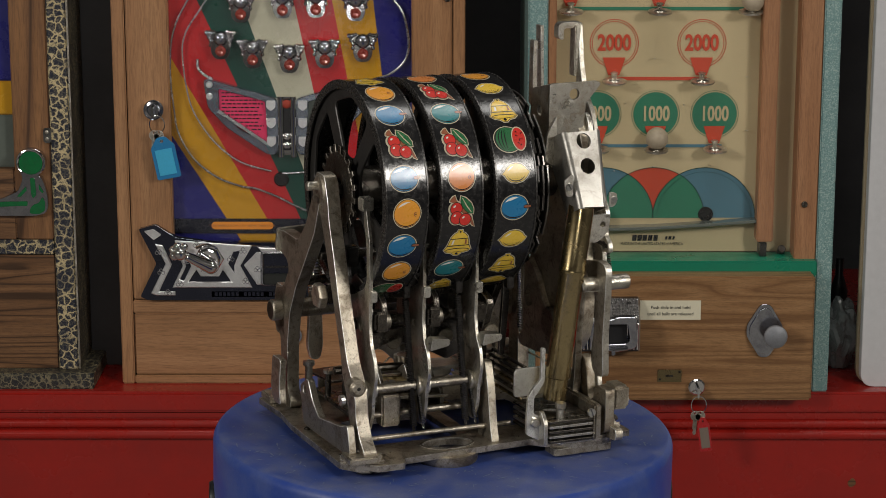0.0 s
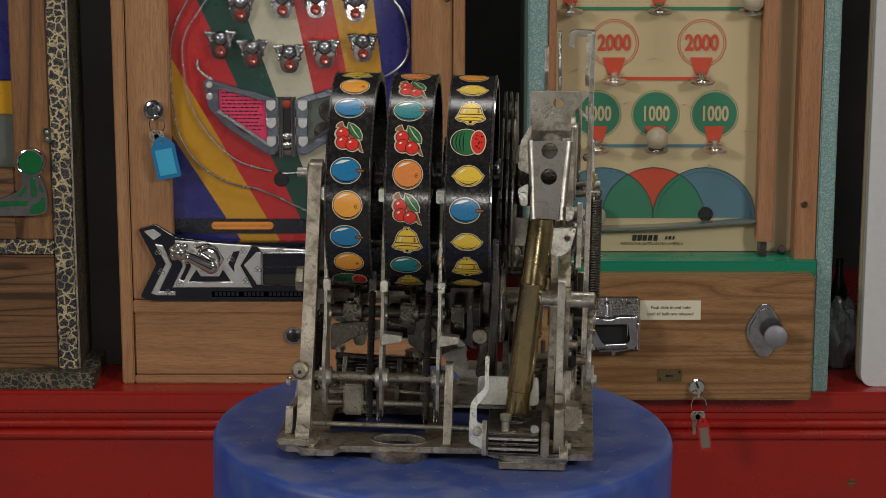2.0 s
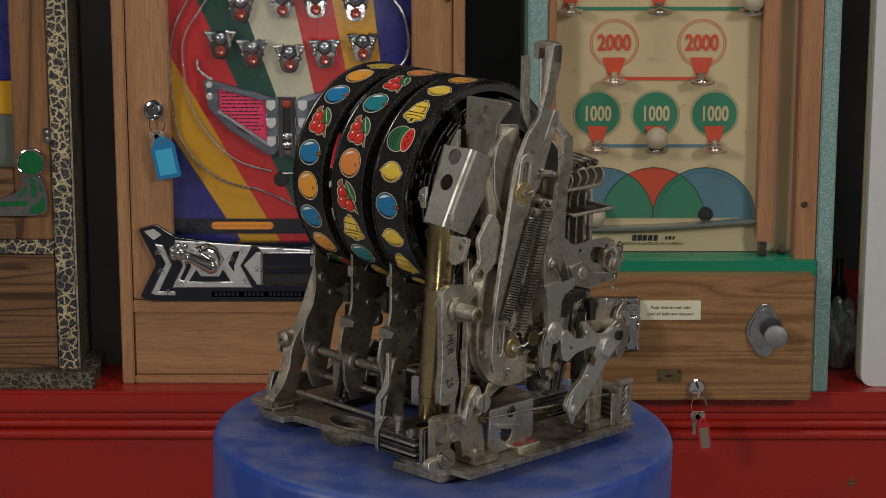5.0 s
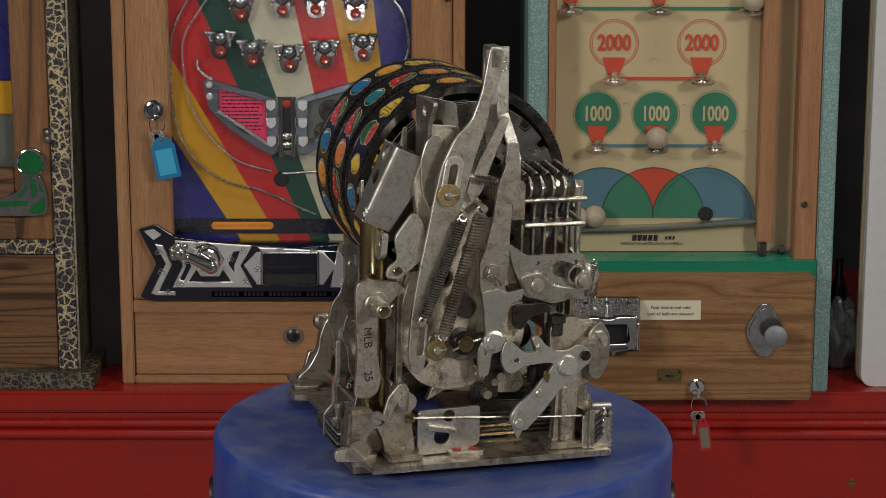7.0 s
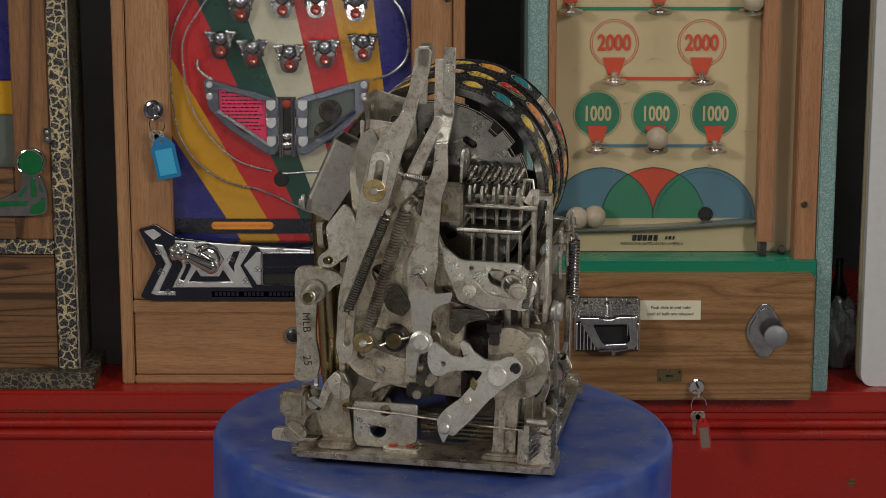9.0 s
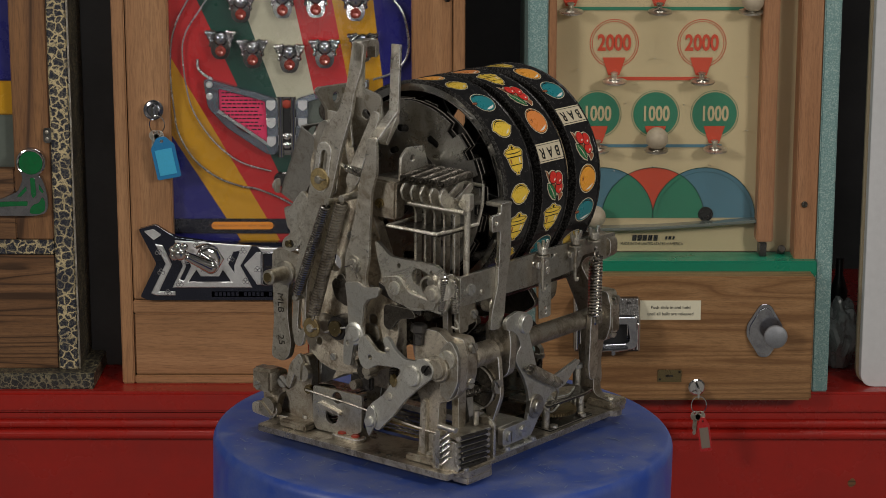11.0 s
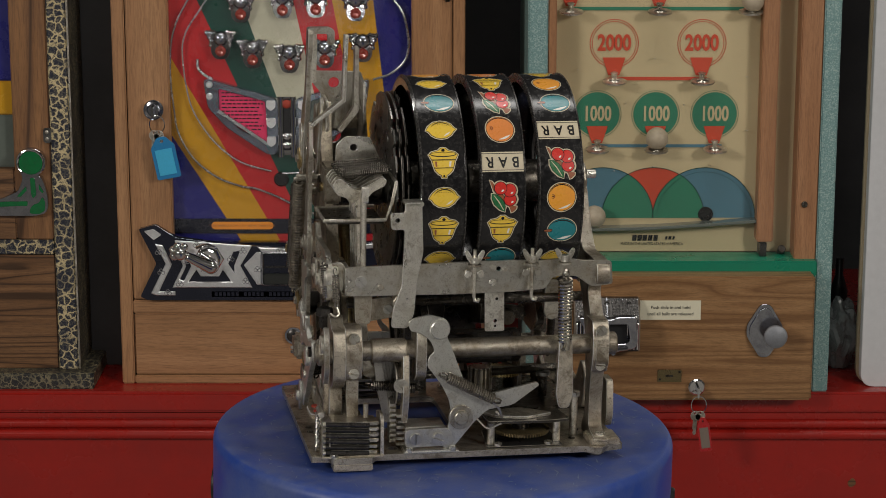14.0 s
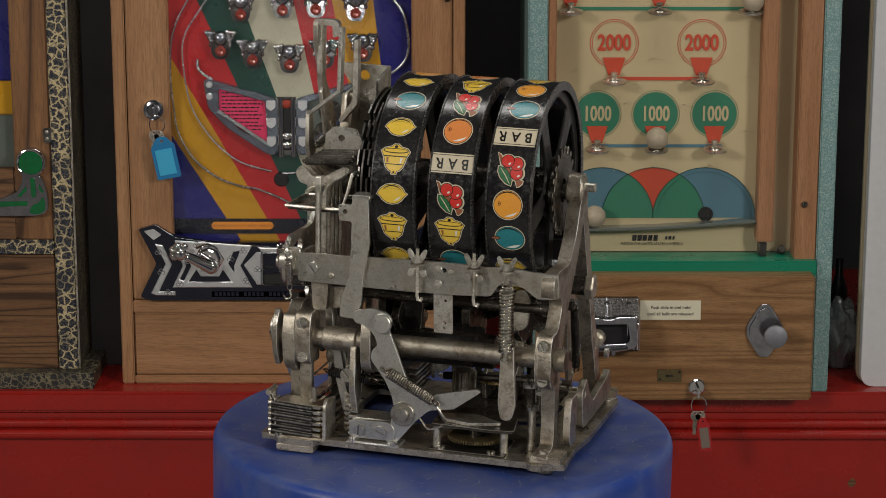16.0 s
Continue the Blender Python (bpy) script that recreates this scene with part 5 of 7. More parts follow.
    bar += [([(-20.8, s * 8.3), (20.8, s * 8.3), (20.8, s * 7.7), (-20.8, s * 7.7)] if s > 0 else [(-20.8, -8.3), (20.8, -8.3), (20.8, -7.7), (-20.8, -7.7)], 1) for s in (1, -1)]
    sy["bar"] = bar
    for nm, layers in sy.items():
        bm = wrap_layers(layers)
        if nm == "bar":
            cu = bpy.data.curves.new("bar", "FONT")
            cu.body, cu.size, cu.align_x, cu.align_y, cu.space_character = "BAR", 14.5, "CENTER", "CENTER", 1.75
            cu.offset = 0.25
            tmp = new("bar", cu)
            tm = bpy.data.meshes.new_from_object(tmp.evaluated_get(bpy.context.evaluated_depsgraph_get()))
            bpy.data.objects.remove(tmp)
            t = bmesh.new()
            t.from_mesh(tm)
            for h in range(-6, 7, 2):
                bmesh.ops.bisect_plane(t, geom=t.verts[:] + t.edges[:] + t.faces[:], plane_co=(0, h, 0), plane_no=(0, 1, 0))
            for v in t.verts:
                a = v.co.y / RR
                v.co = Vector((v.co.x * 0.86, -(RR + 0.35) * math.cos(a), (RR + 0.35) * math.sin(a)))
            for f in t.faces:
                f.material_index = 1
            put(bm, t)
        bmesh.ops.scale(bm, vec=(0.001,) * 3, verts=bm.verts)
        m = bpy.data.meshes.new("symbol_" + nm)
        bm.to_mesh(m)
        bm.free()
        for mt in mats:
            m.materials.append(mt)
        SYM[nm] = m


make_symbols()

# symbols of each reel, from the lowest on the front upwards and over
REELS = {
    -90.0: "melon orange plum orange plum cherry plum orange bell orange teal_plum bar cherry orange teal_plum lemon bell orange plum cherry",
    -33.2: "bell teal_plum bell cherry deep_orange cherry teal_plum cherry deep_orange bell cherry deep_orange bar cherry bell teal_plum cherry bell deep_orange cherry",
    23.8: "lemon bell lemon plum lemon melon bell lemon orange lemon teal_plum lemon bell lemon bell lemon plum lemon bell lemon",
}
HUB = 244.8


def teeth(r0, r1, n, duty=0.5):
    out = []
    for k in range(n):
        for s, r in ((0.0, r0), (0.08, r1), (duty - 0.08, r1), (duty, r0)):
            a = 2 * math.pi * (k + s) / n
            out.append((r * math.cos(a), HUB + r * math.sin(a)))
    return out


def make_reel(parent, x, names, shift):
    hw = 21.8
    prof = [(RR - 2.0, -hw), (RR + 0.9, -hw), (RR + 0.9, -hw + 1.3), (RR, -hw + 1.7), (RR, hw - 1.7), (RR + 0.9, hw - 1.3), (RR + 0.9, hw), (RR - 2.0, hw)]
    reel = part("reel", lathe(prof[2:6] + [(RR - 1.6, hw - 2), (RR - 1.6, -hw + 2)], "x", (x, 0, HUB), 96, closed=True), LACQUER, parent, "black lacquered reel with printed fruit symbols", 0.001, 50)
    for s in (-1, 1):
        part("rim", lathe([(RR - 8, s * hw), (RR + 0.9, s * hw), (RR + 0.9, s * (hw - 1.4)), (RR - 1.8, s * (hw - 1.8)), (RR - 8, s * (hw - 1.2))], "x", (x, 0, HUB), 96, closed=True), REELRIM, reel, "worn black metal rim", 0.001, 30)
    web = prism(circ(0, HUB, RR - 2, 72), "x", x - hw + 4, x - hw + 7.5, [rnd([(34 * math.cos(a - w1), HUB + 34 * math.sin(a - w1)), (88 * math.cos(a - w2), HUB + 88 * math.sin(a - w2)), (92 * math.cos(a), HUB + 92 * math.sin(a)), (88 * math.cos(a + w2), HUB + 88 * math.sin(a + w2)), (34 * math.cos(a + w1), HUB + 34 * math.sin(a + w1))], 9, 4) for a, w1, w2 in [(2 * math.pi * k / 5 + 0.4, 0.36, 0.50) for k in range(5)]], bev=0.8)
    part("spider", web, REELIN, reel, "dark cast spoked wheel", 0.001)
    part("hub", lathe([(9, -hw - 2), (20, -hw - 2), (21, -hw), (21, hw - 6), (16, hw - 4), (9, hw - 4)], "x", (x, 0, HUB), 32, closed=True), GRIMY_DIM, reel, "", 0.001)
    part("star_wheel", prism(teeth(37, 44, 20), "x", x - hw - 6, x - hw - 3, [circ(0, HUB, 12, 20)], bev=0.4), GRIMY_DIM, reel, "toothed stop wheel", 0.001)
    for k, nm in enumerate(names.split()):
        o = new("symbol", SYM[nm])
        o.parent = reel
        o.matrix_basis = pose(x / 1000, 0, HUB / 1000, -(33.6 + shift - 90 + 18 * k), 0, 0)
        tagged(o, {"melon": "red and green melon slice print", "orange": "orange fruit print", "deep_orange": "deep orange fruit print", "plum": "blue plum print", "teal_plum": "teal plum print", "cherry": "red cherries with a green leaf print", "bell": "yellow bell print", "lemon": "yellow lemon print", "bar": "cream strip lettered BAR"}[nm])
    return reel


# ---- the slot machine mechanism ----
def mechanism():
    M = thing("slot_mechanism", "bare steel three-reel slot machine mechanism on a base plate", "mechanism")
    P = lambda name, bm, mat, label="", parent=None, sharp=35: part(name, bm, mat, parent or M, label, 0.001, sharp)

    # base plate and feet
    base = rnd([(-157, -108), (-146, -122), (-132, -124), (-128, -131), (-99, -131), (-94, -118), (-66, -116), (-10, -112), (44, -108), (54, -118), (80, -132), (120, -130), (127, -119), (151, -117), (151, 121), (134, 122), (131, 131), (93, 131), (90, 123), (-119, 123), (-124, 129), (-133, 129), (-138, 122), (-156, 118), (-153, 60), (-157, 20)], 3)
    holes = [circ(-38, -92, 25, 28, 15), rnd([(-110, -70), (-15, -70), (-15, 10), (-110, 10)], 8), rnd([(0, -60), (90, -60), (90, 40), (0, 40)], 8), circ(-137, 108, 6, 16), circ(70, 105, 5, 14), circ(-110, -100, 4, 12), circ(134, 60, 3.5, 12), circ(134, 75, 2.5, 12)]
    P("base_plate", prism(base, "z", -1, 5, holes, bev=1.2), OILED, "oil-stained cast base plate")
    b = lathe([(24, -10), (29, -10), (30, -8), (30, 0), (24, 0)], "z", (-38, -92, 0), 32, closed=True)
    P("foot", b, CAST, "round machined foot")
    for x, y in ((-132, 100), (115, 108), (105, -108), (-128, -100)):
        P("foot", rod((x, y, -10), (x, y, 0), 9, 16), CAST)
    P("base_lip", prism(rnd([(60, -131), (124, -129), (126, -108), (60, -108)], 3), "z", -8, -1, bev=1), CAST)
    P("base_rib", box(93, 131, 112, 131, -8, -1, 1), CAST)

    P("base_pad", prism(rnd([(60, -131), (88, -134), (122, -128), (120, -104), (96, -100), (60, -106)], 4), "z", 5, 8, [slot(72, -126, 80, -110, 4)], bev=1), CAST)
    P("base_step", prism(rnd([(-157, -108), (-118, -126), (-114, -100), (-150, -92)], 3), "z", 5, 8, bev=1), CAST)
    P("hole_rim", prism(circ(-38, -92, 28, 32, 18), "z", 5, 6.2, [circ(-38, -92, 25, 28, 15)], bev=0.4), OILED)
    for x, y in ((-120, 70), (-110, 96), (60, 60), (96, -60), (142, 30), (142, 44), (60, -96), (-148, 0)):
        pin(M, x, y, 5, "+z", 3.2, 1.6, GRIMY_DIM, "rivet")

    # side frame at the reel end: an A of two curved legs
    front = [(-13, 262), (9, 263), (13, 240), (2, 232), (-12, 206), (-24, 178), (-40, 140), (-58, 98), (-64, 76), (-74, 60), (-84, 34), (-86, 16), (-84, 10), (-120, 10), (-120, 16), (-108, 26), (-98, 45), (-97, 60), (-90, 76), (-76, 92), (-52, 150), (-38, 190), (-26, 220), (-22, 240)]
    P("side_frame", prism(rnd(front, 6), "x", -137, -124, [circ(0, 250, 4, 12), circ(-80, 69, 3.5, 12)], bev=1.4), CAST, "cast iron front leg of the frame")
    rear = [(-8, 240), (12, 240), (30, 206), (52, 185), (96, 186), (112, 182), (112, 164), (84, 160), (76, 150), (92, 128), (116, 122), (118, 84), (100, 76), (96, 40), (98, 16), (122, 12), (122, 5), (70, 5), (70, 14), (80, 24), (80, 70), (74, 104), (58, 134), (38, 160), (8, 200)]
    P("side_frame", prism(rnd(rear, 6), "x", -139, -126, bev=1.4), CAST, "cast iron rear leg of the frame")
    low = [(-112, 12), (-96, 10), (-30, 8), (10, 8), (14, 20), (20, 46), (0, 58), (-14, 38), (-30, 26), (-88, 34), (-104, 40)]
    P("frame_brace", prism(rnd(low, 5), "x", -148, -141, [circ(8, 44, 4, 12)], bev=1), CAST)
    P("frame_foot", box(-150, -118, -120, -96, 4, 12, 1.5), CAST)
    P("frame_foot", box(-152, -122, 92, 122, 4, 12, 1.5), CAST)
    P("leg_boss", rod((-135, -101, 73), (-135, -84, 73), 8.5, 24, bev=3), CAST, "round lug on the front leg")
    # dark stud end paints the dark of an oil hole
    pin(M, -135, -100.5, 73, "-y", 2.2, 1.0, DARK, "oil_hole")
    P("leg_toe", box(-153, -122, -126, -100, 6, 13, 1.5), CAST)
    P("axle_pin", rod((-150, 0, 250), (-120, 0, 250), 4.5), BRIGHT)
    P("frame_top", rod((-139, -2, 246), (-122, -2, 246), 15, 20), CAST)

    # main axle and the reels
    P("axle", rod((-130, 0, HUB), (130, 0, HUB), 8.5, 20), GRIMY_DIM)
    for x, names in REELS.items():
        make_reel(M, x, names, 0.0 if x < -50 else -1.0)
    for x, k in ((54.0, 0), (59.5, 1), (65.0, 2)):
        r = 91 - k * 0.6
        rr = random.Random(5 + k)
        edge = []
        for i in range(20):
            d = rr.choice((0, 7, 7, 9))
            for s, rad in ((0, r), (0.55, r), (0.6, r - d), (0.95, r - d)):
                a = 2 * math.pi * (i + s) / 20
                edge.append((rad * math.cos(a), HUB + rad * math.sin(a)))
        hs = [slot(62 * math.cos(a) - 4 * math.sin(a), HUB + 62 * math.sin(a) + 4 * math.cos(a), 62 * math.cos(a) + 4 * math.sin(a), HUB + 62 * math.sin(a) - 4 * math.cos(a), 3.5) for a in [2 * math.pi * i / 10 + 0.2 * k for i in range(10)]]
        hs += [slot(42 * math.cos(a) - 3 * math.sin(a), HUB + 42 * math.sin(a) + 3 * math.cos(a), 42 * math.cos(a) + 3 * math.sin(a), HUB + 42 * math.sin(a) - 3 * math.cos(a), 3) for a in [2 * math.pi * i / 6 + 0.5 + 0.2 * k for i in range(6)]]
        P("payout_disc", prism(edge, "x", x, x + 2, hs + [circ(0, HUB, 12, 20)], bev=0.3), DARK if k < 2 else POLISHED, "notched steel payout disc")
    P("bright_rim", lathe([(96, 45.6), (103, 45.6), (103, 46.8), (96, 46.8)], "x", (0, 0, HUB), 72, closed=True), BRIM, "bright machined reel edge")
    P("hub_boss", rod((67, 0, HUB), (118, 0, HUB), 22, 24), GRIMY_DIM)

    # three reel stop levers in front, with their cross shafts
    for i, x in enumerate((-113, -57.5, -2)):
        o = [(-62, 250), (-57, 250), (-60, 222), (-66, 205), (-68, 170), (-62, 160), (-40, 150), (-14, 142), (-12, 122), (-30, 112), (-46, 96), (-52, 70), (-58, 40), (-66, 22), (-76, 22), (-84, 40), (-86, 62), (-92, 78), (-88, 96), (-79, 108), (-75, 125), (-76, 170), (-74, 208), (-68, 226)]
        P("stop_lever", prism(rnd(o, 4), "x", x - 1.6, x + 1.6, [circ(-54, 120, 4, 12)], bev=0.5), STEEL, "flat steel reel stop lever")
        P("lever_tip", box(x - 6, x + 6, -66, -54, 236, 249, 1), BRIGHT)
        P("lever_lug", box(x - 2, x + 5, -80, -72, 150, 161, 1), BRIGHT)
        if i:
            P("finger", prism(rnd([(x, 100), (x + 20, 104), (x + 21, 110), (x + 2, 112)], 2), "y", -92, -80, bev=0.6), BRIGHT, "bent steel finger")
        P("lever_collar", lathe([(6, -7), (9.5, -6), (9.5, 6), (6, 7)], "x", (x, -72, 62), 20, closed=True), STEEL)
        if i < 2:
            P("pull_spring", coil((x + 44, -55, 150), (x + 44, -82, 18), 3.0, 0.8, 46), DARK, "long dark tension spring")
        P("spring_post", box(x + 41, x + 48, -60, -50, 146, 166, 0.8), DARK)
    P("cross_shaft", rod((-140, -20, 146), (6, -20, 146), 9.5, 20), GRIMY_DIM, "thick oily cross shaft")
    P("cross_shaft", rod((-122, -40, 120), (4, -40, 120), 6, 16), GRIMY_DIM)
    P("cross_shaft", rod((-124, -72, 62), (6, -72, 62), 4.8, 16), OILED)
    P("stop_rod", rod((-128, -88, 18), (32, -88, 18), 2.4, 12), OILED)
    P("stop_rod", rod((-118, -60, 32), (8, -60, 32), 3.2, 12), OILED)
    P("shaft_nut", rod((-148, -20, 146), (-139, -20, 146), 13, 6), CAST)
    P("front_post", prism(rnd([(-104, 4), (-70, 4), (-72, 12), (-66, 60), (-66, 80), (-82, 82), (-90, 60), (-98, 20)], 4), "x", 5, 13, [circ(-74, 66, 4, 12)], bev=1.2), CAST, "cast front bearing post")
    # dark works low between the frames; their dark metals partly stand for shade
    P("kicker_arm", prism(rnd([(-30, 120), (20, 138), (40, 128), (36, 108), (0, 100), (-26, 90)], 6), "x", -36, -28, bev=1), GRIMY_DIM)
    P("kicker_arm", prism(rnd([(-10, 118), (40, 130), (54, 112), (30, 96), (-6, 96)], 6), "x", -90, -82, bev=1), GRIMY_DIM)
    P("clock_body", rod((-66, 45, 88), (20, 45, 88), 17, 20), GRIMY_DIM, "dark cylinder of the timing clock")
    P("drive_rack", prism(rnd([(-40, 130), (30, 150), (70, 120), (40, 90), (-20, 80)], 10), "x", 28, 36, [circ(10, 115, 12, 18)], bev=1), GRIMY_DIM)
    P("drive_rack", prism(rnd([(-30, 150), (20, 165), (60, 140), (50, 60), (30, 30), (10, 30), (10, 90)], 10), "x", 44, 52, bev=1), GRIMY_DIM)
    P("works_plate", box(-118, -10, -48, 60, 24, 28, 0.8), GRIMY_DIM, "oily steel plate under the levers")
    for x in (-100, -75, -45, -20):
        P("works_bracket", prism(rnd([(-40, 28), (10, 28), (14, 52), (-4, 64), (-20, 46), (-38, 44)], 4), "x", x - 2, x + 2, [circ(-10, 42, 4, 10)], bev=0.5), OILED)
    P("works_link", rod((-112, -20, 46), (-6, -14, 46), 3.2, 10), OILED)
    P("works_link", rod((-112, 20, 56), (-6, 22, 52), 4.0, 10), GRIMY_DIM)
    P("works_gear", prism([(x, y - HUB) for x, y in teeth(20, 22.5, 44)], "z", 46, 49, [circ(0, 0, 5, 12)], bev=0.3), YBRASS, "small brass gear").location = (-0.058, -0.002, 0)

    P("drop_casting", prism(rnd([(-6, 152), (26, 156), (44, 140), (56, 104), (50, 60), (40, 36), (30, 40), (36, 84), (20, 118), (2, 130), (-14, 134)], 6), "y", 18, 30, [circ(30, 138, 5, 12)], bev=1.5), GRIMY_DIM, "dark curved lever casting")
    P("drop_casting", prism(rnd([(-20, 150), (12, 160), (30, 140), (22, 110), (-8, 118)], 8), "y", -10, 4, bev=1.5), DARK)
    P("pull_link", prism(rnd([(46, 196), (53, 196), (54, 120), (50, 70), (44, 70), (47, 130)], 3), "y", -34, -30, bev=0.8), DARK, "long dark pull link")
    P("pull_spring", coil((58, -46, 176), (58, -52, 96), 2.6, 0.8), SPRING)
    P("pull_spring", coil((-122, -42, 120), (-122, -62, 44), 3.4, 0.9), GRIMY_DIM, "dark tension spring")
    for i, x in enumerate((-85.5, -30)):
        P("cam_arm", prism(rnd([(-44, 140), (-20, 152), (6, 140), (10, 122), (-8, 112), (-30, 118), (-48, 108)], 6), "x", x - 3, x + 3, [circ(-20, 132, 6, 14)], bev=1), GRIMY_DIM)
        P("cam_boss", rod((x - 10, -20, 146), (x + 10, -20, 146), 13, 22, bev=1.5), GRIMY_DIM)
        P("shaft_collar", rod((x - 5, -40, 120), (x + 6, -40, 120), 9, 18, bev=1), OILED)
        pin(M, x + 10, -40, 120, "+x", 3.0, 2, BRIGHT, "set_screw")
        P("tilt_arm", prism(rnd([(x - 24, 128), (x - 4, 126), (x + 4, 112), (x - 6, 100), (x - 26, 108)], 5), "y", -30, -24, [circ(x - 12, 114, 4, 12)], bev=1), GRIMY_DIM)
        P("index_spring", coil((x + 26, -66, 66), (x + 26, -84, 20), 2.4, 0.75), SPRING)
    for x in (-113, -57.5, -2):
        screw(M, x + 1.8, -66, 138, "+x", 4.5, 2.5, 40)
        pin(M, x + 1.8, -54, 120, "+x", 3.4, 2, BRIGHT, "rivet")
        pin(M, x - 1.8, -72, 40, "-x", 3.0, 2, STEEL, "rivet")
        P("lever_sector", prism(rnd([(-60, 160), (-30, 168), (-10, 150), (-14, 140), (-40, 146), (-62, 152)], 4), "x", x + 2, x + 5, bev=0.6), DARK)
        P("grip_lug", box(x - 3, x + 9, -22, -10, 172, 192, 1.5), DARK)
    for x in (-92, -36, 14):
        P("shaft_block", box(x - 6, x + 7, -52, -36, 112, 132, 2.5), GRIMY_DIM, "square clamped shaft block")
        P("works_pin", rod((x + 22, -34, 96), (x + 22, -26, 96), 8, 18, bev=1), OILED)
    P("dark_panel", prism(rnd([(-34, 112), (6, 112), (8, 78), (-10, 70), (-36, 84)], 4), "y", -26, -22, bev=1), DARK, "dark panel filling a gap in the works")
    P("dark_panel", prism(rnd([(8, 150), (34, 150), (40, 96), (30, 60), (14, 70)], 6), "y", 40, 46, bev=1), DARK)
    # dark metal here stands in for the shade among the works
    P("bright_arm", prism(rnd([(-112, 104), (-60, 110), (-60, 100), (-86, 92), (-112, 76)], 4), "y", -34, -31, bev=0.8), GRIMY_DIM, "tapered steel arm, coloured dark for the shade inside")
    P("folded_plate", box(-96, -76, -66, -50, 20, 52, 2), OILED, "folded steel plate")
    P("tie_rod", rod((-124, 30, 172), (60, 30, 172), 4.2, 14), GRIMY_DIM)
    P("tie_rod", rod((-124, 62, 140), (110, 62, 140), 5.0, 14), GRIMY_DIM)
    P("timing_pinion", prism([(p, q - HUB) for p, q in teeth(9, 12, 14)], "z", 40, 62, bev=0.3), OILED).location = (-0.030, 0.030, 0)
    for x, y, r in ((-96, 26, 7), (-70, -24, 6), (-24, 24, 7), (-110, 40, 5)):
        P("works_post", rod((x, y, 26), (x, y, 44 + r), r * 0.6, 14), GRIMY_DIM)
        screw(M, x, y, 44 + r, "+z", r, 2.5, 30 * r)
    P("works_lever", prism(rnd([(-112, -34), (-60, -22), (-14, -36), (-14, -44), (-60, -32), (-112, -46)], 4), "z", 36, 39, bev=0.6), OILED, "flat rocking bar")
    P("works_lever", prism(rnd([(-108, 4), (-84, 14), (-40, 6), (-40, -2), (-84, 2), (-108, -6)], 4), "z", 50, 53, bev=0.6), GRIMY_DIM)

    # coin tube, chute and slide at the front
    tube = lathe([(10.0, 0), (11.4, 0), (11.4, 22), (12.4, 23), (12.4, 128), (13.4, 129.5), (13.4, 133), (12.6, 135), (12.6, 196), (11.0, 196)], seg=36, closed=True)
    tm = Vector((95, -104, 236)) - Vector((75.5, -96, 40))
    bmesh.ops.transform(tube, matrix=Matrix.Translation((75.5, -96, 40)) @ tm.to_track_quat("Z", "Y").to_matrix().to_4x4(), verts=tube.verts)
    P("coin_tube", tube, BRASS, "leaning dull brass coin tube")
    sh = Matrix.Translation((0, -90, 300)) @ Matrix.Rotation(radians(-24), 4, "X") @ Matrix.Translation((0, 0, -300))
    ch = prism([(84, 304), (116, 305), (110, 229), (88, 230)], "y", -2.2, 0, [circ(100, 295, 7.8, 22), circ(100, 270, 7.8, 22)], bev=0)
    for sx in (-1, 1):
        rows_ = []
        for z, w0, d in ((305, 16, 38), (288, 14.6, 36), (262, 12.6, 32), (229, 11, 27)):
            c = 5.5
            o_ = [(w0 + c * math.sin(q), -2.2 + c * (1 - math.cos(q))) for q in [math.pi / 2 * j / 5 for j in range(6)]] + [(w0 + c, d)]
            i_ = [(w0 + c - 2, d)] + [(w0 + (c - 2) * math.sin(q), -0.2 + (c - 2) * (1 - math.cos(q)) + 0.2) for q in [math.pi / 2 * j / 5 for j in range(5, -1, -1)]]
            rows_.append([ch.verts.new((100 + sx * px, py, z)) for px, py in o_ + i_])
        for A, B in zip(rows_, rows_[1:]):
            for j in range(len(A)):
                ch.faces.new((A[j - 1], A[j], B[j], B[j - 1]))
        for cap in (rows_[0], rows_[-1]):
            for j in range(6):
                ch.faces.new((cap[j], cap[j + 1], cap[-2 - j], cap[-1 - j]))
    bmesh.ops.recalc_face_normals(ch, faces=ch.faces)
    bmesh.ops.transform(ch, matrix=sh, verts=ch.verts)
    P("coin_chute", ch, SHEET, "bent sheet steel coin chute with two round holes")
    P("chute_ear", prism(rnd([(71, 262), (81, 268), (81, 246), (74, 246)], 3), "y", -112, -109, [circ(76, 256, 2.5, 10)]), BRIGHT)
    P("chute_ear", prism(rnd([(117, 250), (125, 248), (124, 236), (117, 234)], 3), "y", -120, -117, bev=0.5), BRIGHT)
    screw(M, 76, -112, 256, "-y", 3.5, 2, 30)
    screw(M, 121, -120, 242, "-y", 3.5, 2, 70)
    up = rnd([(80, 347), (132, 348), (136, 345), (120, 326), (117, 290), (80, 290)], 2)
    P("chute_head", prism(up, "y", -59, -55, [circ(107, 336, 5.5, 16)], bev=0.8), STEEL, "worn steel chute head plate")
    P("chute_side", prism(rnd([(-57, 347), (-20, 338), (-16, 300), (-40, 280), (-57, 290)], 4), "x", 80, 83, [circ(-38, 318, 5, 14)], bev=0.6), STEEL)
    P("chute_side", prism(rnd([(-57, 325), (-28, 322), (-24, 292), (-57, 288)], 4), "x", 116, 119, bev=0.6), STEEL)
    P("chute_wing", prism(rnd([(72, 300), (82, 318), (82, 268), (70, 274)], 3), "y", -72, -68, bev=0.6), STEEL)
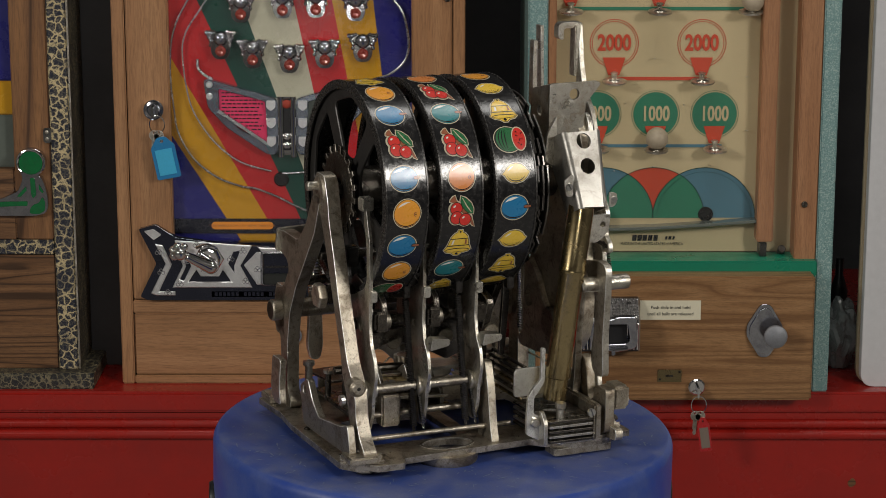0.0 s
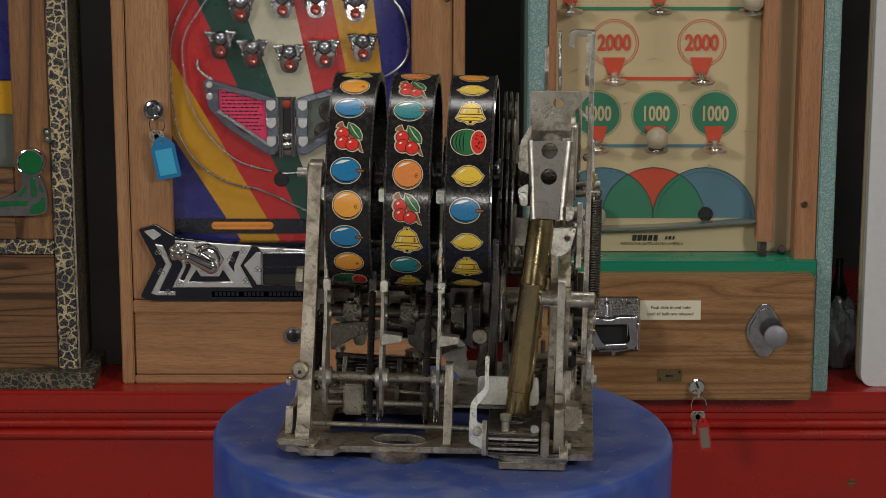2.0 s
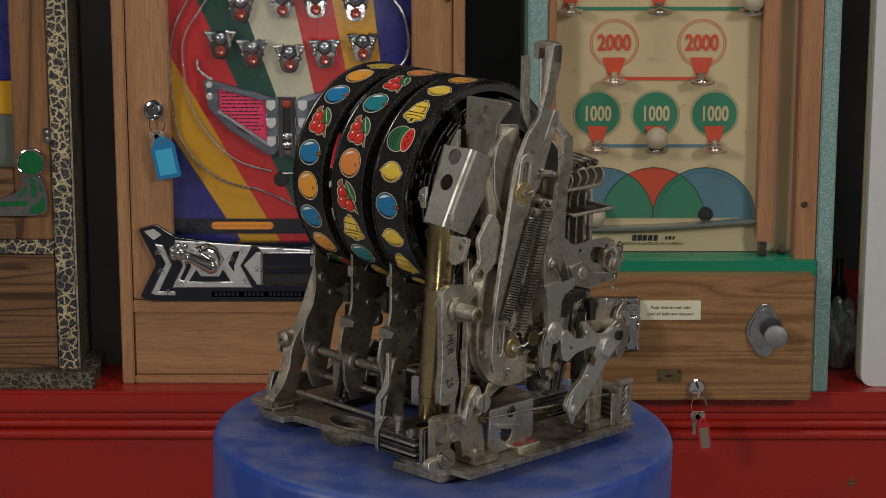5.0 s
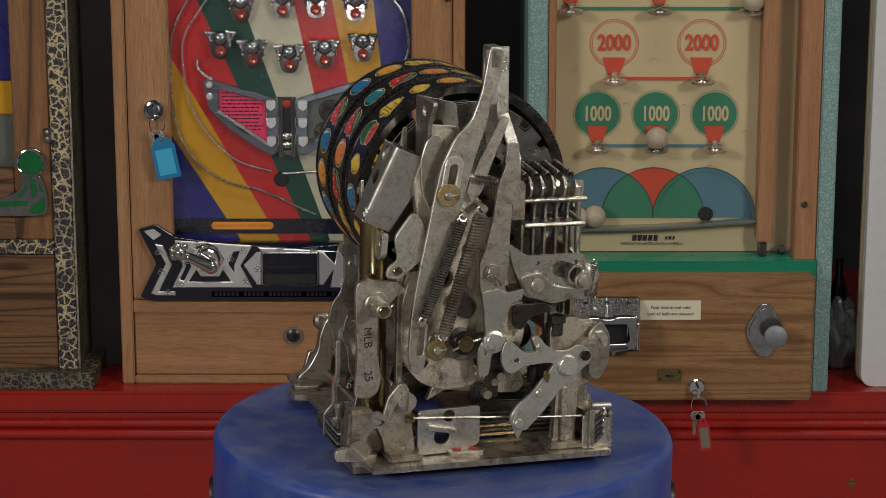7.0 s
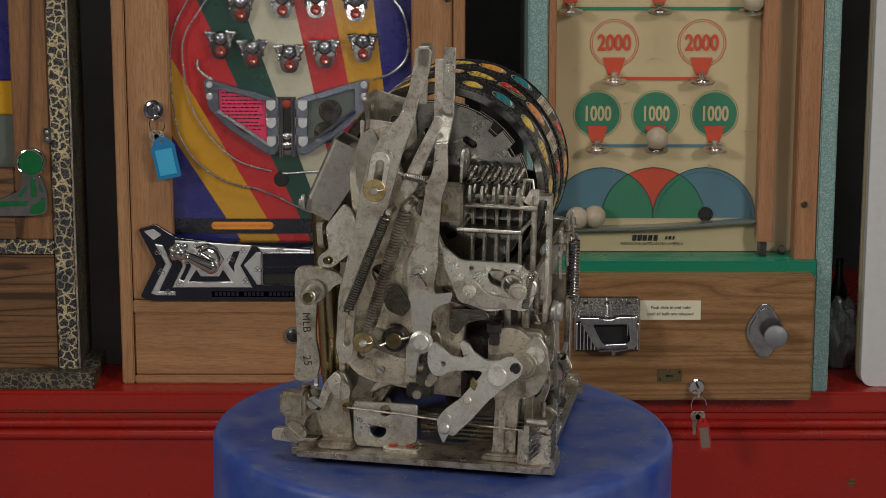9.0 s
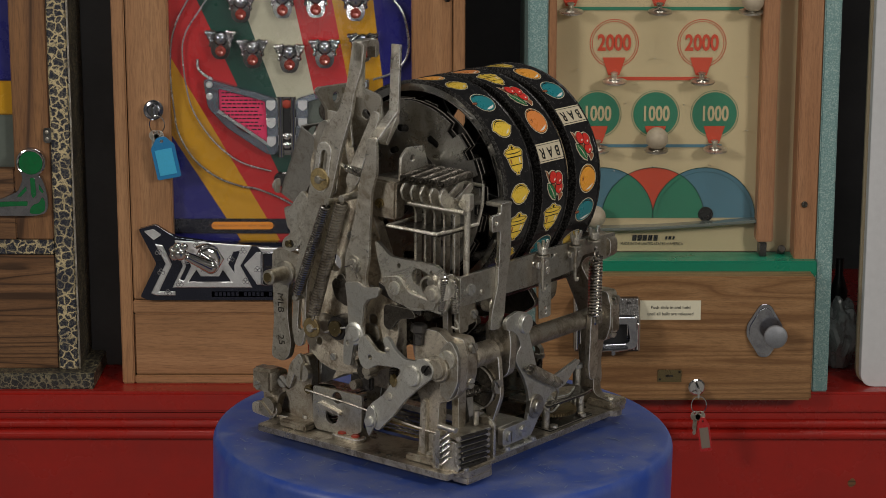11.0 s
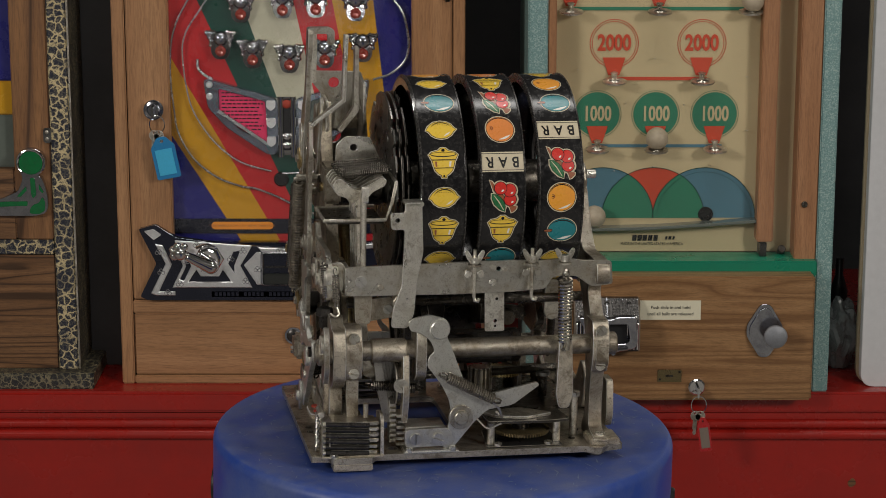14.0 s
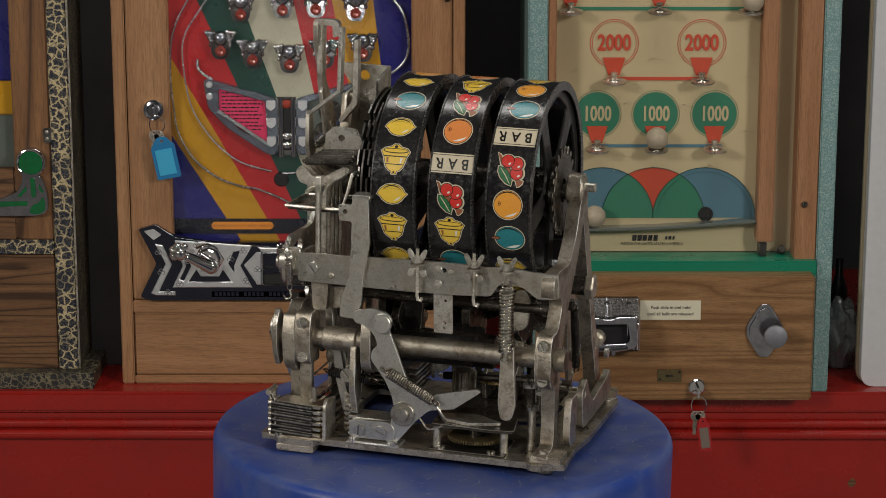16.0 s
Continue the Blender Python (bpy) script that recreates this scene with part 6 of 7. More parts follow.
    P("chute_cover", prism(rnd([(-62, 312), (-50, 318), (-36, 286), (-38, 246), (-56, 240), (-66, 262), (-68, 292)], 6), "x", 121, 126, bev=1), STEEL, "curved cast chute cover")
    # payout slides: a stack of slotted plates
    for k in range(5):
        z = 8 + k * 5
        P("payout_slide", prism(rnd([(50, -138), (98, -138), (100, -60), (48, -60)], 2), "z", z, z + 2.4, [slot(58 + (k % 2) * 3, -128, 72, -128, 2.5), slot(80, -128, 90 - (k % 2) * 3, -128, 2.5), circ(74, -96, 12, 20)], bev=0.4), STEEL if k % 2 else GRIMY_DIM, "slotted steel payout slide")
    P("slide_post", rod((66, -128, 4), (66, -128, 44), 4, 14), BRIGHT)
    P("slide_post", rod((66, -128, 40), (66, -128, 46), 5.5, 14), STEEL)
    P("slide_guard", prism(rnd([(45, 102), (49, 102), (49, 68), (44, 60), (38, 53), (38, 36), (48, 33), (47, 8), (31, 16), (31, 34), (32, 55), (39, 65), (45, 70)], 3), "y", -126, -122, bev=1.0), PALE, "bent bright steel slide guard")
    P("slide_back", prism(rnd([(37, 70), (96, 71), (97, 42), (37, 41)], 5), "y", -84, -81, bev=0.8), PALE, "upright plated plate behind the coin tube")
    pin(M, 39, -127, 28, "-y", 4.5, 3, STEEL, "rivet")
    P("slide_side", box(100, 108, -136, -70, 6, 42, 2), CAST)
    P("slide_cheek", prism(rnd([(-138, 6), (-112, 6), (-112, 34), (-128, 40), (-138, 30)], 4), "x", 44, 48, bev=0.6), STEEL)
    screw(M, 94, -139, 36, "-y", 4, 2.5, 20)

    # ---- drive side: big casting, levers and springs ----
    big = [(-84, 120), (-83, 155), (-71, 200), (-70, 240), (-74, 272), (-66, 292), (-50, 316), (-34, 322), (-30, 296), (-20, 262), (0, 246), (20, 200), (38, 150), (40, 120), (30, 90), (14, 78), (-10, 70), (-44, 69), (-66, 78), (-80, 98)]
    P("side_casting", prism(rnd(big, 9), "x", 112, 124, [circ(-42, 178, 9, 16), circ(-60, 96, 4, 10), circ(-4, 96, 7, 14), circ(8, 130, 5, 12)], bev=1.5), BROWN, "rough cast side plate stained with oil")
    P("casting_skirt", prism(rnd([(-55, 54), (-46, 70), (-38, 87), (-9, 116), (6, 138), (28, 155), (33, 139), (34, 94), (46, 66), (39, 57), (3, 59), (-35, 65)], 5), "x", 104, 111, [circ(22, 112, 9, 18)], bev=1.5), BROWN, "rough lower skirt of the side casting")
    P("casting_rib", prism(rnd([(-60, 110), (-20, 96), (20, 110), (16, 128), (-18, 120), (-56, 128)], 8), "x", 122, 128, bev=1.5), BROWN)
    P("nut", rod((122, -25, 118), (140, -25, 118), 12, 28, bev=1.5), DARK, "dark collared shaft end")
    pin(M, 138, -25, 118, "+x", 8, 5, BRASS, "shaft_end")
    P("split_pin", sweep([(141, -38, 112), (142, -25, 118), (141, -10, 122)], 1.1), STEEL)

    r1 = [(-7, 399), (7, 396), (4, 373), (-5, 349), (-9, 327), (-20, 296), (-31, 253), (-43, 218), (-56, 181), (-62, 154), (-64, 104), (-68, 92), (-77, 92), (-81, 109), (-79, 144), (-73, 183), (-66, 218), (-57, 266), (-51, 291), (-39, 315), (-23, 332), (-14, 358)]
    P("payout_lever", prism(rnd(r1, 4), "x", 136, 141, [slot(-40, 287, -44, 262, 4), slot(-68, 140, -70, 112, 3.5)], bev=0.8), STEEL, "long worn payout lever with slots")
    P("lever_boss", prism(slot(-40, 290, -45, 258, 9), "x", 140.8, 142.5, [slot(-40, 287, -44, 262, 4.2)], bev=0.6), BRIGHT)
    hook = rnd([(141, 399), (141, 378), (136, 378), (136, 393), (121, 393), (121, 381), (115, 383), (115, 396), (119, 399)], 3)
    P("lever_hook", prism(hook, "y", -6, 4, bev=0.8), STEEL, "hooked end of the payout lever")
    P("hook_leg", box(132, 138, -10, 2, 345, 396, 1), STEEL)
    for (y, z, r) in ((-45, 262, 11), (-54, 114, 10)):
        P("brass_washer", lathe([(3, 0), (r, 0), (r, 1.8), (r - 0.8, 2.4), (3, 2.4)], "x", (141.5, y, z), 24, closed=True), YBRASS, "yellow brass washer")
        pin(M, 143, y, z, "+x", 4, 3.5, STEEL)
        P("split_pin", sweep([(146, y - 2, z), (146, y + 8, z + 1), (146, y + 9, z + 2)], 0.7), STEEL)

    r2 = [(12, 309), (10, 285), (4, 269), (0, 242), (-8, 206), (-13, 196), (-12, 172), (-8, 150), (-6, 125), (-13, 111), (-12, 85), (-3, 85), (0, 105), (10, 114), (10, 128), (12, 148), (17, 154), (28, 159), (31, 167), (14, 165), (12, 175), (16, 194), (16, 215), (18, 258), (24, 277), (23, 309)]
    P("handle_lever", prism(rnd(r2, 3), "x", 138, 142, [circ(-3, 96, 3, 10)], bev=0.9), STEEL, "pressed steel handle lever")
    r3 = [(-11, 167), (6, 170), (12, 166), (31, 169), (29, 159), (17, 155), (12, 148), (10, 127), (10, 117), (0, 106), (-3, 86), (-12, 86), (-12, 111), (-6, 124), (-8, 150)]
    P("lever_plate", prism(rnd(r3, 2.5), "x", 142.2, 144.4, [circ(-7, 108, 2.6, 12)], bev=0.8), PALE, "pale plated steel facing of the handle lever")
    jog = bmesh.new()
    for p, q in (((140, 306), (108, 331)), ((108, 331), (106, 393))):
        a, b = Vector((p[0], 0, p[1])), Vector((q[0], 0, q[1]))
        d = (b - a).normalized()
        n_ = Vector((-d.z, 0, d.x)) * 1.8
        pts = [(a - n_ - d), (a + n_ - d), (b + n_ + d), (b - n_ + d)]
        prism([(v.x, v.z) for v in pts], "y", 12, 23, bev=0.6, bm=jog)
    P("lever_finger", jog, BRIGHT, "offset upper finger of the handle lever")
    P("inner_finger", prism(rnd([(92, 381), (96, 381), (97, 322), (112, 300), (109, 297), (92, 318)], 1.5), "y", 2, 11, bev=0.5), STEEL)
    P("back_link", prism(rnd([(10, 334), (18, 330), (0, 286), (-8, 262), (-18, 250), (-24, 262), (-12, 290)], 4), "x", 127, 130, bev=0.8), STEEL, "slanting steel link")
    pin(M, 142, -1, 186, "+x", 5.5, 5, STEEL, collar=8)
    P("split_pin", sweep([(147, -9, 183), (147, -1, 186), (147, 5, 178), (147, 7, 174)], 0.9), GRIMY_DIM)
    pin(M, 144, 2, 119, "+x", 8, 4, PALE, collar=11)

    P("main_spring", coil((147, -31, 244), (147, -70, 142), 4.6, 1.15, 52), SPRING, "long bright tension spring")
    P("main_spring", coil((146, -13, 250), (146, -50, 124), 5.4, 1.35, 56), OILED, "long dark tension spring")
    P("spring_peg", rod((125, -30, 243), (150, -30, 243), 3), STEEL)
    P("spring_peg", rod((125, -12, 249), (150, -12, 249), 3.4), STEEL)
    P("spring_peg", rod((125, -70, 142), (150, -70, 142), 3), STEEL)
    P("buffer_spring", coil((136, -20, 277), (136, 6, 272), 3.4, 0.8, 16, 3), SPRING)
    P("buffer_rod", rod((136, -30, 279), (136, 10, 271), 1.8), STEEL)

    r5 = [(-127, 168), (-125, 177), (-113, 180), (-84, 175), (-77, 166), (-88, 162), (-97, 150), (-105, 145), (-106, 110), (-101, 84), (-104, 70), (-112, 64), (-127, 66), (-124, 105), (-126, 144)]
    P("front_lever", prism(rnd(r5, 5), "x", 112, 119, bev=1.4), STEEL, "cast lever with stamped letters")
    letters("stamp", "MLB", 0.011, GRIMY_DIM, M, pose(0.1193, -0.115, 0.124, 90, 0, 90) @ Matrix.Rotation(radians(-87), 4, "Z"))
    letters("stamp", "25", 0.011, GRIMY_DIM, M, pose(0.1193, -0.114, 0.086, 90, 0, 90) @ Matrix.Rotation(radians(-80), 4, "Z"))
    P("lever_shaft", rod((96, -107, 156), (147, -107, 156), 7.5, 24), STEEL)
    P("shaft_collar", rod((119, -107, 156), (124, -107, 156), 12, 24, bev=1), STEEL)
    pin(M, 147, -107, 156, "+x", 5.0, 1.5, BRASS, "shaft_end")
    r14 = [(-94, 222), (-76, 246), (-66, 236), (-62, 204), (-72, 196), (-88, 182), (-102, 184), (-100, 194), (-90, 200)]
    P("rocker", prism(rnd(r14, 5), "x", 128, 133, [circ(-90, 190, 4, 10)], bev=1), BRIGHT, "curved steel rocker")
    P("adjust_screw", rod((130, -98, 190), (130, -60, 192), 3), DARK)
    pin(M, 132, -92, 190, "+x", 3.5, 4, BRASS)
    P("rocker_arm", prism(rnd([(98, 224), (128, 224), (122, 202), (112, 196), (104, 198)], 4), "y", -104, -98, [circ(119, 214, 3, 10)], bev=1), BRIGHT)
    P("upright_link", prism(rnd([(104, 196), (111, 200), (112, 160), (111, 40), (106, 8), (100, 8), (104, 60), (105, 150)], 5), "y", -84, -78, bev=1), CAST)
    P("cross_lug", prism(rnd([(94, 160), (122, 158), (122, 148), (96, 150)], 3), "y", -112, -102, bev=1), STEEL)

    # lower front bracket with its bearing bolts
    r6 = [(-135, 55), (-135, 12), (-121, 6), (-113, 30), (-98, 40), (-94, 60), (-88, 76), (-77, 78), (-70, 60), (-72, 44), (-67, 10), (-96, 6), (-100, 24), (-110, 44), (-112, 55)]
    P("front_bracket", prism(rnd(r6, 4), "x", 112, 122, bev=1.2), BROWN, "cast lower bracket")
    P("clevis", box(120, 138, -137, -112, 34, 58, 3), CAST, "square clevis block")
    P("clevis_foot", box(100, 140, -98, -64, 4, 12, 2), CAST)
    P("front_link", prism(rnd([(-147, 17), (-134, 18), (-120, 26), (-112, 12), (-120, 4), (-147, 6)], 4), "x", 118, 126, bev=1), CAST)
    screw(M, 124, -125, 16, "+x", 10, 5, -40, CAST)
    screw(M, 124, -78, 61, "+x", 9, 6, 85, STEEL)
    screw(M, 137, -128, 41, "+x", 4, 3, 20)
    screw(M, 122, -106, 46, "+x", 6, 5, -35)
    screw(M, 122, -73, 44, "+x", 4.5, 4, -25, BRASS)
    screw(M, 118, -80, 12, "+z", 5, 3, 20)
    P("pawl", prism(rnd([(-96, 66), (-84, 80), (-78, 72), (-90, 56), (-96, 40), (-102, 44)], 4), "x", 122, 127, bev=1), STEEL)

    # plate with two holes above the slide rods
    P("guide_plate", prism(rnd([(-66, 50), (-4, 51), (-4, 14), (-20, 7), (-62, 6), (-66, 14)], 3), "x", 122, 126, [circ(-35, 43, 6, 16), circ(-42, 23, 8, 18)], bev=0.6), BRIGHT, "flat bright guide plate with two holes")
    P("rivet_tab", prism(rnd([(118, -36), (136, -36), (136, 0), (118, 0)], 8), "z", 4, 9, bev=1), CAST)
    for y in (-27, -10):
        pin(M, 127, y, 8.5, "+z", 4.5, 2.2, RUST, "red_rivet")
    P("pin_clip", prism(rnd([(-56, 36), (-28, 30), (-28, 27), (-44, 29), (-56, 32)], 1.5), "x", 126, 131, bev=0.5), STEEL)
    P("pull_wire", sweep([(130, -72, 45), (130, -20, 42), (132, 60, 37), (134, 118, 35), (134, 124, 34), (134, 126, 16)], 1.1), STEEL)
    for k in range(6):
        z = 8 + k * 5.4
        P("slide_rod", box(86 + k * 3, 90 + k * 3, -6, 112, z, z + 2.4, 0.5), BRASS if k in (0, 2) else GRIMY_DIM, "long flat payout slide rod")

    # bell crank with its pointer, link and pivots
    r10 = [(9, 110), (12, 118), (16, 121), (32, 107), (45, 107), (39, 120), (42, 124), (48, 121), (52, 114), (64, 106), (77, 106), (86, 111), (94, 109), (100, 103), (98, 93), (90, 87), (83, 81), (68, 67), (52, 47), (41, 36), (35, 29), (20, 37), (19, 45), (26, 55), (40, 66), (51, 80), (59, 89), (62, 95), (54, 96), (32, 94), (20, 87), (13, 90), (9, 99)]
    P("bell_crank", prism(rnd(r10, 3.5), "x", 143, 148, [circ(24, 100, 2.6, 10)], bev=1.0), PALE, "pale steel bell crank with a pointed end")
    P("pointer", prism(rnd([(25, 54), (33, 50), (34, 38), (26, 22), (20, 36)], 3), "x", 148.2, 151, bev=0.8), PALE)
    P("crank_lug", prism(rnd([(52, 90), (58, 84), (55, 76), (50, 82)], 2), "x", 146, 151, bev=0.8), BRASS)
    pin(M, 148, 76, 92, "+x", 9.5, 4, PALE, collar=0)
    pin(M, 151, 27, 38, "+x", 5, 3, PALE)
    screw(M, 148, 93, 101, "+x", 5, 3, 60, DARK)
    pin(M, 148, 45, 112, "+x", 2.6, 2, STEEL)
    pin(M, 148, 48, 66, "+x", 4, 2, STEEL)
    P("small_spring", coil((136, 44, 95), (136, 44, 60), 4, 0.9, 16, 4), GRIMY_DIM)

    for y, z, r in ((-20, 208, 4), (-30, 150, 4.5), (20, 96, 4), (-40, 84, 3.5), (-76, 110, 3.5), (6, 160, 3.5)):
        screw(M, 124, y, z, "+x", r, 3, 40 * r)
    for y, z in ((-8, 84), (8, 76), (-56, 226), (0, 214)):
        pin(M, 124, y, z, "+x", 4.5, 9, CAST, "stop_stud")
    P("pawl_arm", prism(rnd([(-10, 110), (10, 118), (22, 100), (14, 82), (2, 70), (-6, 78), (4, 92), (-8, 100)], 4), "x", 129, 133, bev=0.8), GRIMY_DIM, "dark pawl arm")
    P("pawl_arm", prism(rnd([(-40, 160), (-26, 172), (-10, 150), (-18, 138), (-34, 144)], 5), "x", 127, 131, bev=0.8), GRIMY_DIM)
    P("rivet_block", box(124, 132, -14, 12, 60, 74, 2), DARK)
    P("peg", rod((124, -2, 66), (142, -2, 66), 4.5), CAST)
    P("peg", rod((124, 12, 82), (140, 12, 82), 5), CAST)

    # upper rear plate
    r11 = [(17, 212), (26, 206), (36, 198), (92, 198), (103, 188), (107, 165), (100, 152), (83, 154), (64, 150), (46, 156), (35, 158), (30, 172), (22, 190)]
    P("rear_plate", prism(rnd(r11, 5), "x", 130, 135, [circ(47, 191, 2.4, 10), circ(86, 190, 2.4, 10), slot(70, 184, 84, 180, 8)], bev=0.8), BRIGHT, "flat steel plate with an oval opening")
    P("rear_pawl", prism(rnd([(28, 178), (50, 182), (62, 168), (88, 164), (96, 172), (92, 156), (60, 154), (40, 158)], 5), "x", 135, 139, bev=0.8), STEEL)
    pin(M, 139, 46, 170, "+x", 6.5, 2.5, BRIGHT)
    pin(M, 139, 92, 172, "+x", 6, 6, STEEL, collar=9)
    P("torsion_ring", lathe([(8, 0), (10, 0), (10, 8), (8, 8)], "x", (132, 86, 178), 22, closed=True), STEEL)
    P("small_spring", coil((138, 104, 192), (134, 98, 152), 3.2, 0.8, 18, 4), SPRING)
    P("curved_arm", prism(rnd([(26, 150), (60, 150), (66, 142), (44, 138), (34, 124), (26, 128)], 6), "x", 126, 131, bev=1), GRIMY_DIM)
    P("curved_arm", prism(rnd([(18, 170), (70, 150), (70, 145), (22, 158)], 2), "x", 127, 130, bev=0.5), DARK)

    # rear bearing leg with the clamp bolt
    r12 = [(64, 126), (76, 134), (92, 134), (104, 124), (114, 126), (118, 108), (116, 78), (106, 68), (94, 66), (92, 12), (98, 4), (64, 4), (70, 12), (72, 62), (64, 80)]
    P("round_block", rod((104, -20, 96), (112, -20, 96), 16, 20), CAST)
    P("rear_leg", prism(rnd(r12, 5), "x", 118, 130, [circ(110, 94, 3, 10)], bev=1.5), CAST, "cast rear bearing leg")
    P("leg_foot", box(108, 140, 62, 100, 4, 12, 2), CAST)
    P("leg_rib", box(129, 134, 76, 82, 12, 66, 1), CAST)
    P("clamp_bolt", rod((132, 70, 118), (132, 70, 138), 5.5, 6), DARK, "dark hexagonal clamp bolt")
    P("clamp_nut", rod((132, 70, 130), (132, 70, 138), 8, 6), DARK)
    P("cam_plate", prism(rnd([(100, 120), (112, 132), (122, 118), (122, 90), (112, 72), (102, 76)], 6), "x", 134, 139, bev=1), STEEL)
    screw(M, 139, 110, 112, "+x", 9, 3, -60, BRIGHT)
    screw(M, 128, 82, 12, "+z", 4.5, 3, 20, BRIGHT)

    # ---- comb of five payout levers with their springs ----
    comb = [(128, 261), (123, 268), (117, 266), (112, 259), (102, 256), (92, 262), (82, 268), (76, 266), (78, 260), (90, 254), (96, 246), (95, 160), (103, 160), (105, 238), (112, 248), (124, 252)]
    for k in range(5):
        y = 42 + 11.4 * k
        P("comb_lever", prism(rnd(comb, 2.5), "y", y - 1.2, y + 1.2, bev=0.5), STEEL, "thin bent steel comb lever")
        P("comb_spring", coil((122, y - 4, 271), (72, y - 4, 275), 3.3, 0.85, 26, 3), GRIMY_DIM)
    P("comb_guard", sweep([(136, 34, 228), (136, 92, 228), (78, 96, 229), (72, 96, 246), (68, 94, 264), (66, 36, 264)], 1.8, 8), STEEL, "bent wire comb guard")
    P("comb_guard", sweep([(136, 92, 228), (136, 34, 228), (80, 34, 229)], 1.8, 8), STEEL)
    P("comb_tray", box(80, 134, 36, 94, 225, 227, 0.4), GRIMY_DIM)
    P("comb_rod", rod((98, 32, 252), (98, 100, 252), 2.4), STEEL)
    P("comb_rod", rod((110, 20, 246), (110, 104, 246), 2.4), STEEL)
    P("comb_block", box(112, 128, 0, 36, 232, 268, 2), CAST)
    screw(M, 128, 18, 246, "+x", 4.5, 2.5, 60, BRASS)
    upl = rnd([(118, 262), (117, 290), (108, 298), (84, 297), (72, 270), (78, 256), (100, 258)], 3)
    P("rear_shield", prism(upl, "y", 31, 34, [circ(100, 287, 3.6, 12)], bev=0.5), BRIGHT, "bright bent steel shield plate")
    P("latch", prism(rnd([(96, 262), (104, 262), (104, 248), (100, 244), (90, 250)], 2), "x", 96, 102, bev=0.8), BRIGHT)
    P("latch_post", rod((100, 100, 180), (100, 100, 256), 3), STEEL)

    # ---- rear: cross bar, posts, shaft, cranks ----
    bar = [(118, 186), (60, 187), (24, 188), (-39, 189), (-73, 188), (-96, 190), (-112, 187), (-141, 186), (-143, 163), (-122, 161), (-106, 172), (-84, 172), (-76, 160), (-45, 158), (9, 157), (118, 158)]
    P("cross_bar", prism(rnd(bar, 3), "y", 103, 107, [circ(-30, 181, 2.4, 10), circ(-24, 166, 1.8, 10)], bev=0.7), BRIGHT, "flat steel rear cross bar")
    P("bar_corner", prism(rnd([(60, 186), (104, 186), (104, 158), (76, 160)], 3), "x", 114, 118, bev=0.6), BRIGHT)
    P("bar_roller", rod((124, 100, 176), (138, 100, 176), 10, 24, bev=1.5), BRIGHT)
    P("bar_ear", prism(rnd([(118, 190), (139, 188), (140, 164), (118, 160)], 6), "y", 96, 100, bev=1), STEEL)
    screw(M, 103, 107, 172, "+y", 5.5, 3, 40)
    screw(M, -133, 107, 174, "+y", 5.5, 3, 10)
    for x, z, r in ((-24, 182, 4), (-24, 168, 4), (-36, 180, 3)):
        pin(M, x, 106, z, "+y", r, 1.4, BRIGHT, "rivet")
    post = [(62, 248), (46, 248), (44, 200), (50, 170), (52, 140), (58, 126), (74, 127), (72, 146), (64, 168), (62, 222), (75, 222), (76, 238), (62, 238)]
    P("stop_post", prism(rnd(post, 3), "y", 107, 111, [circ(69, 231, 2.5, 10)], bev=0.7), BRIGHT, "pitted bright steel stop post")
    P("post_top", box(44, 62, 92, 111, 244, 248, 0.8), BRIGHT)
    P("hang_plate", prism(rnd([(-18, 159), (-37, 159), (-38, 118), (-19, 118)], 2), "y", 100, 102, [circ(-30, 150, 1.6, 8), circ(-29, 128, 2, 8), circ(-29, 123, 1.4, 8)], bev=0.4), BRIGHT)
    for x in (-5, -61, -93):
        w = bmesh.new()
        for s in (-1, 1):
            prism(rnd([(s * 1.5 + x, 190), (s * 3.5 + x, 197), (s * 7.5 + x, 202), (s * 10 + x, 200), (s * 8 + x, 194), (s * 4.5 + x, 189)], 2), "y", 112.4, 114.6, bev=0.8, bm=w)
        rod((x, 113.5, 188), (x, 113.5, 195), 4.5, 14, w)
        P("wing_nut", w, BRIGHT, "bright wing nut")
        P("washer", lathe([(2, 0), (6.5, 0), (6.5, 1.6), (2, 1.6)], "z", (x, 113.5, 186), 18, closed=True), STEEL)
        if x > -90:
            P("eye_bolt", sweep([(x, 113.5, 202), (x, 113.5, 156), (x - 1, 113.5, 152), (x - 4, 113.5, 151), (x - 5, 113.5, 154)], 1.7, 8), STEEL, "long hooked adjusting bolt")
            w2 = bmesh.new()
            for s in (-1, 1):
                prism(rnd([(s * 2 + x, 180), (s * 8 + x, 182), (s * 10 + x, 176), (s * 5 + x, 174)], 2), "y", 112, 115, bev=0.8, bm=w2)
            P("wing_nut", w2, BRIGHT, "bright wing nut")
    P("rear_spring", coil((-94, 116, 180), (-95, 116, 100), 6.0, 1.45, 30, 9), SPRING, "vertical tension spring")
    P("rear_shaft", rod((146, 100, 102), (-150, 100, 102), 9.5, 24, bev=1), CAST, "brown-stained rear shaft")
    P("shaft_sleeve", rod((143, 100, 102), (112, 100, 102), 13, 24, bev=1), CAST)
    P("shaft_sleeve", rod((92, 100, 102), (58, 100, 102), 11.5, 24, bev=1), CAST)
    P("shaft_cap", rod((-138, 100, 102), (-150, 100, 102), 11, 20, bev=1.5), CAST)
    for x in (110, -131):
        cl = rnd([(88, 128), (112, 128), (117, 112), (117, 92), (112, 76), (88, 76)], 4)
        P("clamp", prism(cl, "x", x - 8, x + 8, bev=1.5), CAST, "cast shaft clamp")
        screw(M, x, 116.5, 119, "+y", 5, 3, 30, BRIGHT)
        screw(M, x, 114, 84, "+y", 5, 3, 80, BRIGHT)
